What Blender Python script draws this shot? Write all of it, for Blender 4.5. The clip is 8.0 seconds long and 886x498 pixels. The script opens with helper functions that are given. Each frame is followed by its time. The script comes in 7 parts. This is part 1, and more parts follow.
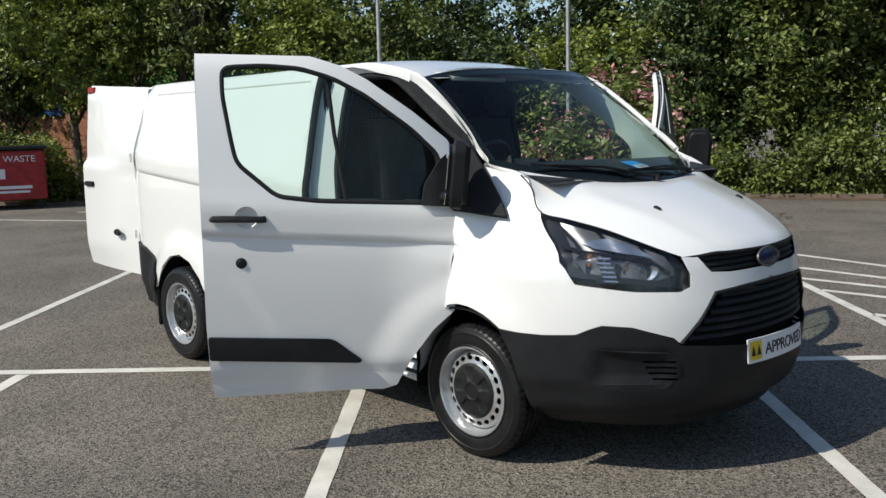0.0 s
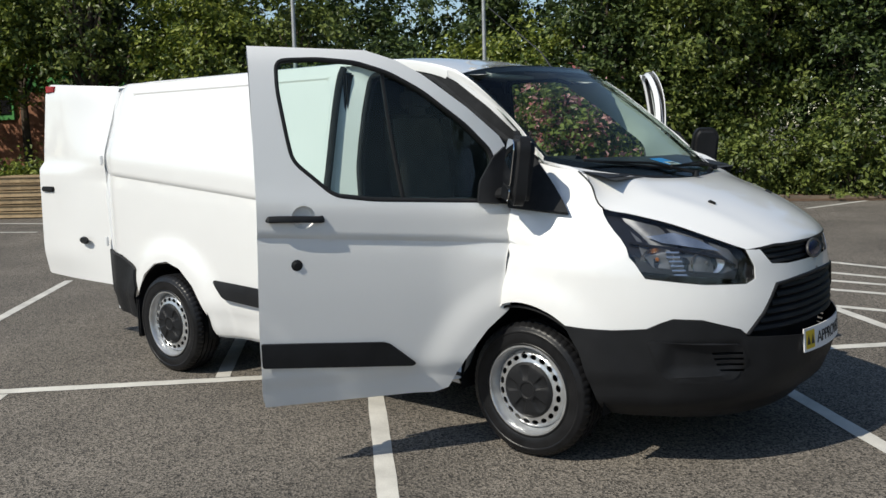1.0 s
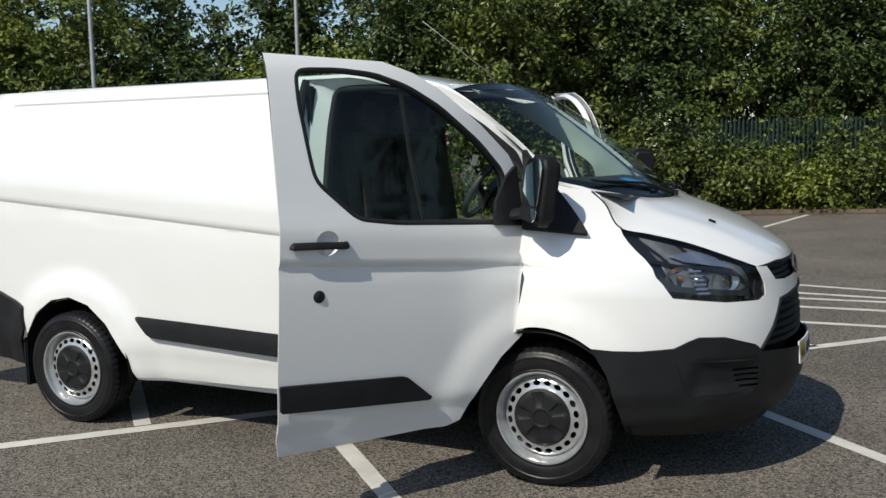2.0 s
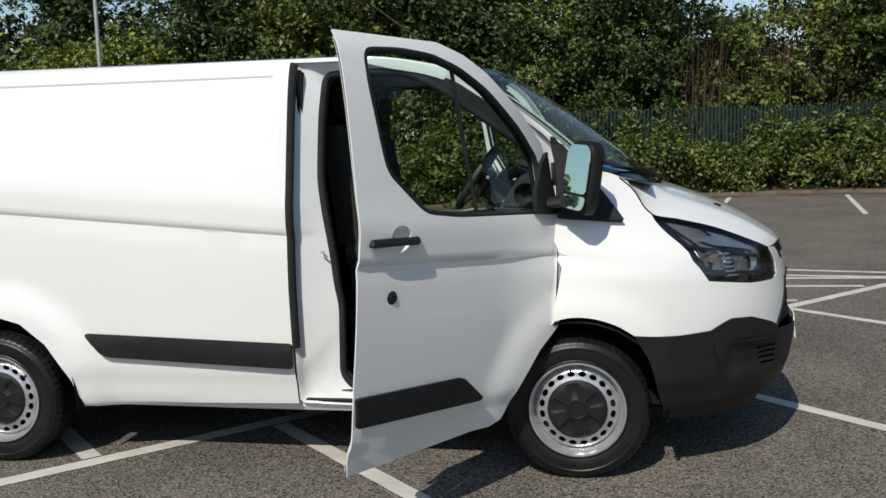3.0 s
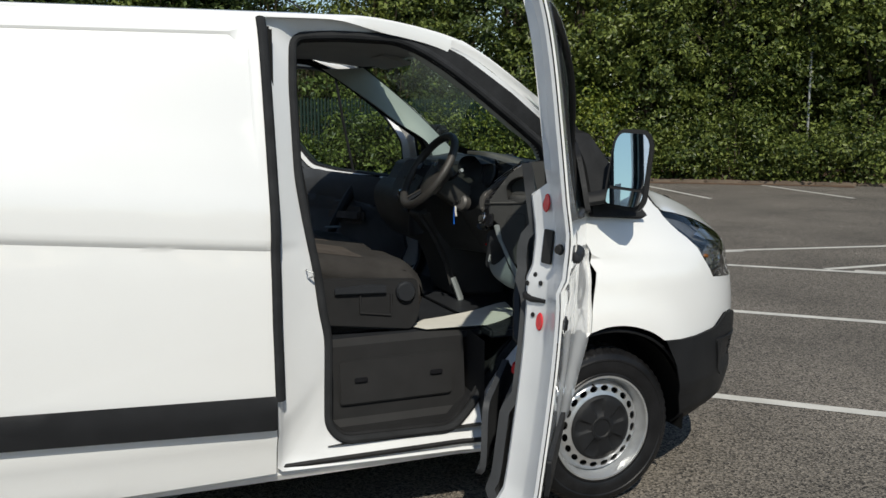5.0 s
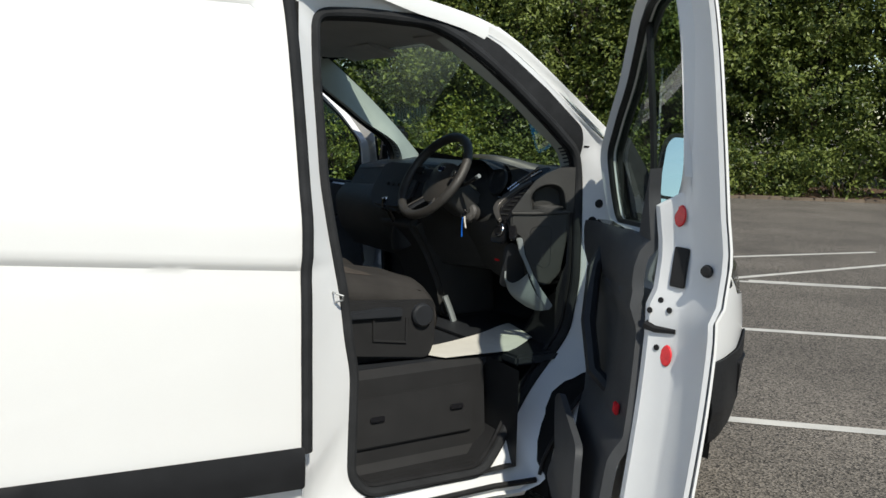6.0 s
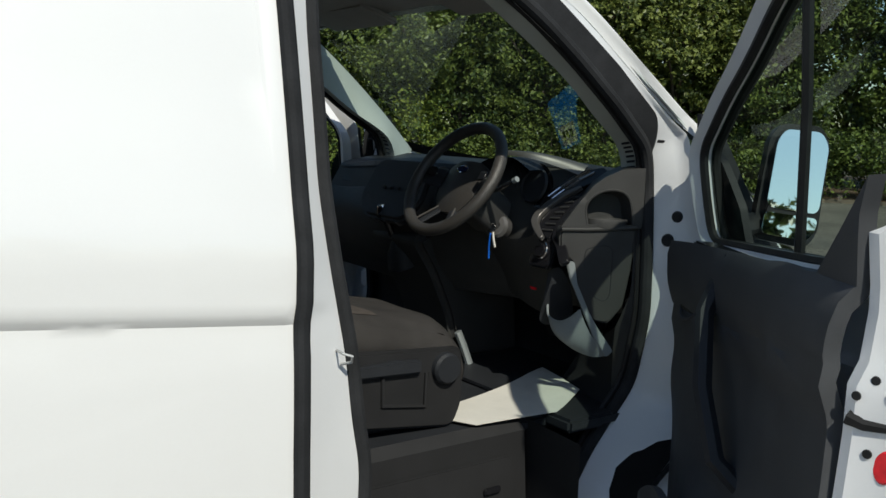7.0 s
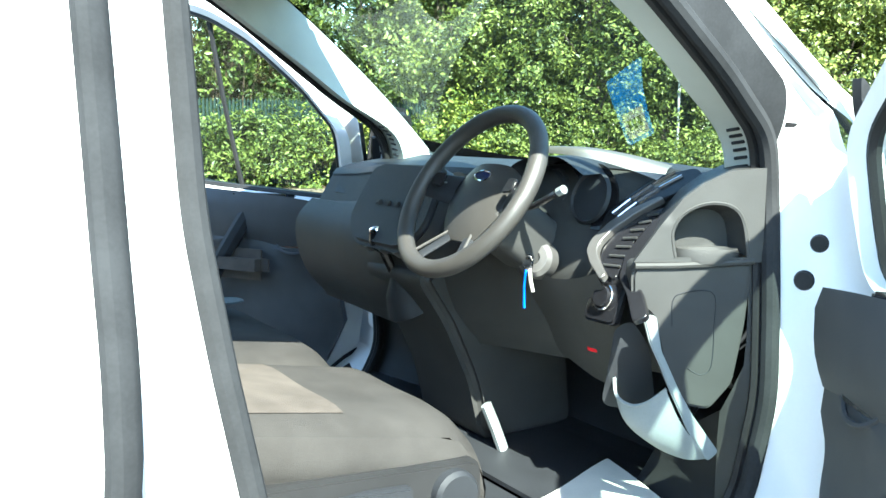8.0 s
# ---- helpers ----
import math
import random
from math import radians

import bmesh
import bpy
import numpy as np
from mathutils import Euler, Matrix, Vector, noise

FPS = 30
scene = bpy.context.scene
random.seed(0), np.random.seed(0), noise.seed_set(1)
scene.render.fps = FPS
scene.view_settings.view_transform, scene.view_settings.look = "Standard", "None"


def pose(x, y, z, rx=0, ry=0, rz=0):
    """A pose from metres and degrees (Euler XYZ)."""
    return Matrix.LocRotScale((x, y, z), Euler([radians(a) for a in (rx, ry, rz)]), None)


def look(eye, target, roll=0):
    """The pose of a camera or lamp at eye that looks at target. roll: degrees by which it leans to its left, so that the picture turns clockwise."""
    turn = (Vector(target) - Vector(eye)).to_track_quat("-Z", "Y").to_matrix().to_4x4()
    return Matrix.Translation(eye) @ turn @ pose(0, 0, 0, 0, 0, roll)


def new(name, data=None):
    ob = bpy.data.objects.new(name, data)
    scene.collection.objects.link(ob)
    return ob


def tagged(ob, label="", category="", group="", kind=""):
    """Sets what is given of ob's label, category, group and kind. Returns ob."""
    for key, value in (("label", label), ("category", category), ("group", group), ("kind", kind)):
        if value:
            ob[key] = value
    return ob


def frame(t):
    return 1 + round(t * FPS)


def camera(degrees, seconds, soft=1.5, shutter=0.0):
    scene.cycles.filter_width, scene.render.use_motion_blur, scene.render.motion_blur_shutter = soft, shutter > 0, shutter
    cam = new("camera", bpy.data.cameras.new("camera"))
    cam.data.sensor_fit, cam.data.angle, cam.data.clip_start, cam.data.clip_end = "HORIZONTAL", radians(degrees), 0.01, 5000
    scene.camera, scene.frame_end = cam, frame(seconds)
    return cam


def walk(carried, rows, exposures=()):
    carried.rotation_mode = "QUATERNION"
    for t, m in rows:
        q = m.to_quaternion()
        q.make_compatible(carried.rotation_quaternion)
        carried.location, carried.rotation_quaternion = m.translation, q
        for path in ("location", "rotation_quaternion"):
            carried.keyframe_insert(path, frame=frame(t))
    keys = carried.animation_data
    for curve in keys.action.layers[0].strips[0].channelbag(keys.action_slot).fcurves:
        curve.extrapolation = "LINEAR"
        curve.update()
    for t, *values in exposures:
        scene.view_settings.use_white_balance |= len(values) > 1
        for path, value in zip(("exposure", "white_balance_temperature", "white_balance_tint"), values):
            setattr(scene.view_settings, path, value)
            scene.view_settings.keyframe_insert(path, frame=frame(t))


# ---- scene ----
cam = camera(51.6, 8.0)
PATH = [
    (0, (3.11, -4.054, 1.644), (1.669, -2.693, 1.375), -1.4),
    (0.5, (2.844, -4.33, 1.637), (1.484, -2.89, 1.36), -1.5),
    (1, (2.433, -4.577, 1.611), (1.185, -3.036, 1.352), -1.5),
    (1.5, (1.893, -4.804, 1.624), (0.852, -3.111, 1.393), -1.0),
    (3, (0.066, -5.108, 1.62), (-0.252, -3.15, 1.371), -1.6),
    (3.5, (-0.547, -4.988, 1.608), (-0.591, -3.004, 1.361), -1.2),
    (4, (-1.132, -4.781, 1.6), (-0.897, -2.81, 1.357), -0.7),
    (5.3, (-2.187, -3.921, 1.628), (-1.323, -2.14, 1.346), 0.4),
    (5.5, (-2.301, -3.797, 1.617), (-1.365, -2.051, 1.348), 0.9),
    (6, (-2.415, -3.357, 1.583), (-1.352, -1.684, 1.316), 1.3),
    (6.5, (-2.344, -2.917, 1.556), (-1.211, -1.29, 1.289), 1.1),
    (7, (-2.14, -2.486, 1.547), (-0.976, -0.883, 1.276), 1.8),
    (7.5, (-1.811, -2.131, 1.524), (-0.658, -0.519, 1.255), 2.0),
    (8, (-1.534, -1.802, 1.514), (-0.472, -0.128, 1.246), 0.2),
]
walk(cam, [(t, look(e, a, r)) for t, e, a, r in PATH],
     exposures=[(0, 0.22, 6750, 7), (1.0, 0.1, 6750, 7), (1.5, 0.05, 6750, 7), (3.0, -0.05, 6750, 7), (4.0, -0.15, 6750, 7), (5.5, 0.05, 6750, 6), (6.0, 0.2, 6750, 6), (6.6, 0.10, 6720, 5), (6.9, -0.08, 6700, 5), (7.05, 0.0, 6650, 4), (7.25, 0.55, 6550, 3), (7.5, 1.25, 6350, 0), (7.7, 2.1, 6280, -2), (8.0, 3.15, 6180, -5)])

# ---------------------------------------------------------------- light
SUN_FROM = Vector((-0.25, -0.95, 1.0)).normalized()
world = bpy.data.worlds.new("World")
scene.world = world
world.use_nodes = True
wn = world.node_tree
sky = wn.nodes.new("ShaderNodeTexSky")
sky.sky_type = 'NISHITA'
sky.sun_disc = False
sky.sun_elevation = math.asin(SUN_FROM.z)
sky.sun_rotation = math.atan2(SUN_FROM.x, SUN_FROM.y)
sky.air_density, sky.dust_density, sky.ozone_density = 1.0, 0.4, 2.0
wn.links.new(sky.outputs[0], wn.nodes["Background"].inputs[0])
wn.nodes["Background"].inputs[1].default_value = 0.115
sun = new("sun", bpy.data.lights.new("sun", 'SUN'))
sun.data.energy = 3.9
sun.data.angle = radians(0.5)
sun.data.color = (1.0, 0.95, 0.87)
sun.matrix_world = look(SUN_FROM * 30, (0, 0, 0))

# ---------------------------------------------------------------- materials


def material(name, base, rough=0.5, metal=0.0, vary=0.0, scale=20.0, bump=0.0, bump_scale=200.0, coat=0.0,
             spread=None, piece=0.0, island=0.0, translucent=0.0, spec=0.5):
    """A procedural surface: a base colour, two scales of variation, relief."""
    m = bpy.data.materials.new(name)
    m.use_nodes = True
    nt = m.node_tree
    n, l = nt.nodes, nt.links
    b = n["Principled BSDF"]
    b.inputs["Roughness"].default_value = rough
    b.inputs["Metallic"].default_value = metal
    b.inputs["Specular IOR Level"].default_value = spec
    b.inputs["Coat Weight"].default_value = coat
    b.inputs["Coat Roughness"].default_value = 0.03
    other = spread or [min(1, c * (1 + vary)) for c in base]
    low = [c * (1 - vary) for c in base]
    tc = n.new("ShaderNodeTexCoord")
    big = n.new("ShaderNodeTexNoise")
    big.inputs["Scale"].default_value = scale
    big.inputs["Detail"].default_value = 6
    l.new(tc.outputs["Object"], big.inputs["Vector"])
    fine = n.new("ShaderNodeTexNoise")
    fine.inputs["Scale"].default_value = bump_scale
    fine.inputs["Detail"].default_value = 3
    l.new(tc.outputs["Object"], fine.inputs["Vector"])
    add = n.new("ShaderNodeMath")
    add.operation = 'MULTIPLY_ADD'
    l.new(fine.outputs[0], add.inputs[0])
    add.inputs[1].default_value = 0.4
    l.new(big.outputs[0], add.inputs[2])
    ramp = n.new("ShaderNodeValToRGB")
    ramp.color_ramp.elements[0].position = 0.5
    ramp.color_ramp.elements[1].position = 0.9
    ramp.color_ramp.elements[0].color = (*low, 1)
    ramp.color_ramp.elements[1].color = (*other, 1)
    source = add.outputs[0]
    if piece or island:
        info = n.new("ShaderNodeObjectInfo" if piece else "ShaderNodeNewGeometry")
        shift = n.new("ShaderNodeMath")
        shift.operation = 'MULTIPLY_ADD'
        l.new(info.outputs["Random" if piece else "Random Per Island"], shift.inputs[0])
        shift.inputs[1].default_value = piece or island
        l.new(source, shift.inputs[2])
        less = n.new("ShaderNodeMath")
        less.operation = 'SUBTRACT'
        l.new(shift.outputs[0], less.inputs[0])
        less.inputs[1].default_value = (piece or island) / 2
        source = less.outputs[0]
    l.new(source, ramp.inputs[0])
    l.new(ramp.outputs[0], b.inputs["Base Color"])
    if bump:
        bp = n.new("ShaderNodeBump")
        bp.inputs["Strength"].default_value = bump
        bp.inputs["Distance"].default_value = 0.004
        l.new(fine.outputs[0], bp.inputs["Height"])
        l.new(bp.outputs[0], b.inputs["Normal"])
    if translucent:
        tr = n.new("ShaderNodeBsdfTranslucent")
        l.new(ramp.outputs[0], tr.inputs["Color"])
        mix = n.new("ShaderNodeMixShader")
        mix.inputs[0].default_value = translucent
        l.new(b.outputs[0], mix.inputs[1])
        l.new(tr.outputs[0], mix.inputs[2])
        l.new(mix.outputs[0], n["Material Output"].inputs[0])
    return m


def glass(name, tint, gloss=1.0):
    """A thin pane: tinted, clear, with a mirror gloss by the angle."""
    m = bpy.data.materials.new(name)
    m.use_nodes = True
    n, l = m.node_tree.nodes, m.node_tree.links
    n.remove(n["Principled BSDF"])
    clear = n.new("ShaderNodeBsdfTransparent")
    clear.inputs[0].default_value = (*tint, 1)
    shine = n.new("ShaderNodeBsdfGlossy")
    shine.inputs["Roughness"].default_value = 0.01
    fr = n.new("ShaderNodeLayerWeight")
    fr.inputs[0].default_value = 0.5
    power = n.new("ShaderNodeMath")
    power.operation = 'POWER'
    power.inputs[1].default_value = 4.0
    l.new(fr.outputs["Facing"], power.inputs[0])
    k = n.new("ShaderNodeMath")
    k.operation = 'MULTIPLY_ADD'
    k.inputs[1].default_value = 0.8 * gloss
    k.inputs[2].default_value = 0.05 * gloss
    l.new(power.outputs[0], k.inputs[0])
    mix = n.new("ShaderNodeMixShader")
    l.new(k.outputs[0], mix.inputs[0])
    l.new(clear.outputs[0], mix.inputs[1])
    l.new(shine.outputs[0], mix.inputs[2])
    l.new(mix.outputs[0], n["Material Output"].inputs[0])
    return m


def ground_material():
    """Worn tarmac: dark binder, pale stone chips, broad stains."""
    m = material("tarmac", (0.114, 0.100, 0.083), 0.9, vary=0.26, scale=0.7, bump=0.9, bump_scale=110)
    n, l = m.node_tree.nodes, m.node_tree.links
    b = n["Principled BSDF"]
    tc = n["Texture Coordinate"]
    chips = n.new("ShaderNodeTexVoronoi")
    chips.inputs["Scale"].default_value = 112
    l.new(tc.outputs["Object"], chips.inputs["Vector"])
    ramp = n["Color Ramp"]
    sep = n.new("ShaderNodeSeparateColor")
    l.new(chips.outputs["Color"], sep.inputs[0])
    tone = n.new("ShaderNodeMapRange")
    l.new(sep.outputs[0], tone.inputs[0])
    tone.inputs[1].default_value, tone.inputs[2].default_value = 0.0, 1.0
    tone.inputs[3].default_value, tone.inputs[4].default_value = 0.08, 2.35
    mul = n.new("ShaderNodeMix")
    mul.data_type = 'RGBA'
    mul.blend_type = 'MULTIPLY'
    mul.inputs["Factor"].default_value = 1
    l.new(ramp.outputs[0], mul.inputs[6])
    l.new(tone.outputs[0], mul.inputs[7])
    l.new(mul.outputs[2], b.inputs["Base Color"])
    bp = n["Bump"]
    l.new(chips.outputs["Distance"], bp.inputs["Height"])
    bp.inputs["Distance"].default_value = 0.006
    return m


WHITE = material("white_paint", (0.80, 0.80, 0.79), 0.32, vary=0.012, scale=3, coat=1.0)
JAMB = material("jamb_paint", (0.76, 0.77, 0.78), 0.4, vary=0.02, scale=6, coat=0.5)
BLACK = material("grained_black_plastic", (0.014, 0.0145, 0.016), 0.5, vary=0.2, scale=9, bump=0.25, bump_scale=700, spec=0.22)
GLOSS_BLACK = material("gloss_black_plastic", (0.012, 0.012, 0.014), 0.2, vary=0.1, scale=10)
SEAL = material("soft_black_seal", (0.026, 0.027, 0.029), 0.85, vary=0.2, scale=14, spec=0.12)
RUBBER = material("black_rubber", (0.018, 0.018, 0.019), 0.5, vary=0.25, scale=14, bump=0.1, bump_scale=300, spec=0.22)
TYRE = material("tyre_rubber", (0.011, 0.011, 0.012), 0.36, vary=0.35, scale=12, bump=0.15, bump_scale=260, spec=0.25)
SILVER = material("silver_wheel_paint", (0.58, 0.59, 0.60), 0.30, metal=0.75, vary=0.1, scale=18, bump=0.05, bump_scale=300)
LAMP_SILVER = material("lamp_reflector_silver", (0.62, 0.63, 0.65), 0.22, metal=0.9, vary=0.06, scale=40)
CHROME = material("chrome", (0.75, 0.75, 0.76), 0.12, metal=1.0, vary=0.05)
SATIN = material("satin_silver_trim", (0.16, 0.152, 0.145), 0.40, metal=0.6, vary=0.06, scale=20)
DASH = material("charcoal_dash_plastic", (0.041, 0.041, 0.040), 0.52, vary=0.15, scale=8, bump=0.3, bump_scale=900, spec=0.3)
DASH_DARK = material("dark_dash_plastic", (0.023, 0.025, 0.029), 0.48, vary=0.15, scale=8, bump=0.3, bump_scale=900, spec=0.3)
TRIM = material("door_card_plastic", (0.054, 0.057, 0.062), 0.55, vary=0.18, scale=7, bump=0.25, bump_scale=900, spec=0.35)
PALE = material("pale_grey_pocket_plastic", (0.22, 0.245, 0.25), 0.6, vary=0.08, scale=9)
FABRIC = material("charcoal_seat_fabric", (0.044, 0.041, 0.039), 0.92, vary=0.2, scale=10, bump=0.5, bump_scale=650, spec=0.15)
FABRIC_B = material("brown_grey_seat_fabric", (0.092, 0.079, 0.070), 0.95, vary=0.22, scale=12, bump=0.6, bump_scale=520, spec=0.15)
SEAT_SHELL = material("seat_base_plastic", (0.020, 0.020, 0.021), 0.6, vary=0.15, scale=9, bump=0.25, bump_scale=800, spec=0.25)
HEADLINER = material("grey_headliner", (0.45, 0.45, 0.44), 0.95, vary=0.05, scale=9, bump=0.2, bump_scale=500)
PILLAR = material("pale_pillar_trim", (0.45, 0.48, 0.45), 0.75, vary=0.06, scale=9, bump=0.15, bump_scale=700)
WHEEL_SKIN = material("steering_wheel_skin", (0.042, 0.039, 0.036), 0.42, vary=0.12, scale=14, bump=0.25, bump_scale=700)
CABLE_BLUE = material("blue_key_strap", (0.01, 0.16, 0.75), 0.45, vary=0.1)
BLUE = material("blue_card", (0.02, 0.30, 0.80), 0.5, vary=0.15, scale=30)
BADGE_BLUE = material("blue_enamel", (0.007, 0.014, 0.06), 0.25, vary=0.1)
PAPER = material("paper", (0.68, 0.66, 0.60), 0.85, vary=0.05, scale=14, bump=0.1, bump_scale=200)
RED = material("red_reflector", (0.65, 0.02, 0.03), 0.25, vary=0.15, scale=60)
LAMP_RED = material("red_lamp_lens", (0.30, 0.012, 0.02), 0.2, vary=0.15, scale=60)
YELLOW = material("yellow_panel", (0.72, 0.50, 0.03), 0.5, vary=0.06)
PLATE_WHITE = material("plate_white", (0.78, 0.78, 0.78), 0.4, vary=0.03)
INK = material("dark_ink", (0.02, 0.02, 0.025), 0.5, vary=0.1)
MIRROR = material("mirror_glass", (0.9, 0.92, 0.93), 0.015, metal=1.0, vary=0.005)
LAMP_GREY = material("lamp_inner_grey", (0.16, 0.163, 0.168), 0.35, metal=0.4, vary=0.15, scale=30)
AMBER = material("amber_bulb", (0.30, 0.10, 0.015), 0.25, vary=0.1)
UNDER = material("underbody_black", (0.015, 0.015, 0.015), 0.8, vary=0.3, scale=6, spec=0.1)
GLASS = glass("door_glass", (0.66, 0.79, 0.73), 0.6)
SCREEN = glass("windscreen_glass", (0.71, 0.80, 0.76), 0.7)
LENS = glass("lamp_lens", (0.93, 0.94, 0.95))
TARMAC = ground_material()
LINE = material("road_marking_paint", (0.58, 0.56, 0.51), 0.8, vary=0.16, scale=5, bump=0.5, bump_scale=160)
KERB = material("kerb_concrete", (0.15, 0.115, 0.085), 0.9, vary=0.25, scale=4, bump=0.4, bump_scale=80)
LITTER = material("leaf_litter", (0.11, 0.065, 0.038), 0.95, vary=0.45, scale=6, bump=0.6, bump_scale=60)
LEAF = material("leaf_green", (0.075, 0.12, 0.026), 0.42, vary=0.5, scale=0.5, island=0.7, translucent=0.25, spread=(0.19, 0.23, 0.055), spec=0.35)
LEAF_DARK = material("leaf_dark", (0.038, 0.068, 0.02), 0.45, vary=0.45, scale=0.5, island=0.7, translucent=0.2, spread=(0.10, 0.14, 0.04), spec=0.3)
LEAF_BRIGHT = material("leaf_bright", (0.10, 0.16, 0.024), 0.45, vary=0.4, scale=0.6, island=0.7, translucent=0.3, spread=(0.28, 0.32, 0.055))
TWIG = material("dry_twigs", (0.10, 0.065, 0.04), 0.9, vary=0.4, scale=2, island=0.6)
PETAL = material("pink_petal", (0.62, 0.20, 0.20), 0.6, vary=0.3, scale=3, island=0.8, spread=(0.75, 0.42, 0.40), translucent=0.25)
BARK = material("bark", (0.09, 0.07, 0.052), 0.9, vary=0.4, scale=5, bump=0.8, bump_scale=40)
FENCE = material("green_fence_paint", (0.003, 0.019, 0.014), 0.6, vary=0.25, scale=6)
STEEL = material("galvanised_steel", (0.42, 0.43, 0.43), 0.5, metal=0.5, vary=0.15, scale=9)
BIN_RED = material("red_painted_steel", (0.32, 0.02, 0.025), 0.5, vary=0.3, scale=5)
BRICK = material("orange_brick", (0.42, 0.20, 0.12), 0.9, vary=0.2, scale=8, piece=0.4, bump=0.4, bump_scale=90)
GREEN_CLAD = material("green_cladding", (0.12, 0.42, 0.13), 0.5, vary=0.12, scale=2)
BLUE_CLAD = material("blue_cladding", (0.02, 0.09, 0.35), 0.5, vary=0.12, scale=2)
TIMBER = material("pallet_timber", (0.36, 0.26, 0.15), 0.9, vary=0.3, scale=8, piece=0.5, bump=0.5, bump_scale=60)

# ---------------------------------------------------------------- building helpers


def curve(xs, ys):
    """A smooth curve through the given stations that does not overshoot."""
    h = [b - a for a, b in zip(xs, xs[1:])]
    d = [(b - a) / k for a, b, k in zip(ys, ys[1:], h)]
    m = [d[0]] + [0 if p * q <= 0 else 2 * p * q / (p + q) for p, q in zip(d, d[1:])] + [d[-1]]

    def f(x):
        x = min(max(x, xs[0]), xs[-1])
        i = 0
        while i < len(h) - 1 and x > xs[i + 1]:
            i += 1
        t = (x - xs[i]) / h[i]
        a, b = t * t * (3 - 2 * t), t * (1 - t) * (1 - t)
        return ys[i] * (1 - a) + ys[i + 1] * a + h[i] * (m[i] * b - m[i + 1] * t * t * (1 - t))
    return f


def smooth(a, b, x):
    t = min(max((x - a) / (b - a), 0), 1)
    return t * t * (3 - 2 * t)


def rounded(poly, r, n=5):
    """The closed outline with its corners rounded."""
    out = []
    for i, p in enumerate(poly):
        p, a, b = Vector(p), Vector(poly[i - 1]), Vector(poly[(i + 1) % len(poly)])
        k = min(r, (a - p).length * 0.45, (b - p).length * 0.45)
        s, e = p + (a - p).normalized() * k, p + (b - p).normalized() * k
        for j in range(n + 1):
            t = j / n
            out.append(tuple(s * (1 - t) ** 2 + p * 2 * t * (1 - t) + e * t * t))
    return out


def split(poly, step, closed=True):
    out = []
    for i in range(len(poly) if closed else len(poly) - 1):
        a, b = poly[i], poly[(i + 1) % len(poly)]
        n = max(1, math.ceil(math.dist(a, b) / step))
        out += [tuple(p + (q - p) * j / n for p, q in zip(a, b)) for j in range(n)]
    if not closed:
        out.append(tuple(poly[-1]))
    return out


def inside(pts, poly):
    x, y = pts[:, 0], pts[:, 1]
    res = np.zeros(len(pts), bool)
    for (ax, ay), (bx, by) in zip(poly, poly[1:] + poly[:1]):
        if ay == by:
            continue
        res ^= ((ay > y) != (by > y)) & (x < (bx - ax) * (y - ay) / (by - ay) + ax)
    return res


def fill(outline, step, holes=(), lines=()):
    """Points and triangles that fill a flat outline with holes, with lines kept as edges."""
    from mathutils.geometry import delaunay_2d_cdt
    pts, edges = [], []
    for ring in (outline, *holes):
        r = split(ring, step)
        edges += [(len(pts) + i, len(pts) + (i + 1) % len(r)) for i in range(len(r))]
        pts += r
    for line in lines:
        r = split(line, step, False)
        edges += [(len(pts) + i, len(pts) + i + 1) for i in range(len(r) - 1)]
        pts += r
    rim = np.array(pts)
    (x0, y0), (x1, y1) = rim.min(0), rim.max(0)
    gx, gy = np.meshgrid(np.arange(x0 + step / 2, x1, step), np.arange(y0 + step / 2, y1, step * 0.87))
    gx[1::2] += step / 2
    g = np.stack([gx.ravel(), gy.ravel()], 1)
    g = g[inside(g, list(outline))]
    for hole in holes:
        g = g[~inside(g, list(hole))]
    if len(g):
        near = np.min(np.hypot(g[:, None, 0] - rim[None, :, 0], g[:, None, 1] - rim[None, :, 1]), 1)
        g = g[near > step * 0.45]
    pts += [tuple(p) for p in g]
    v, _, f, *_ = delaunay_2d_cdt([Vector(p) for p in pts], edges, [], 0, 1e-5)
    v = np.array([tuple(p) for p in v])
    c = np.array([v[list(t)].mean(0) for t in f])
    keep = inside(c, list(outline))
    for hole in holes:
        keep &= ~inside(c, list(hole))
    return v, [list(t) for t, k in zip(f, keep) if k]


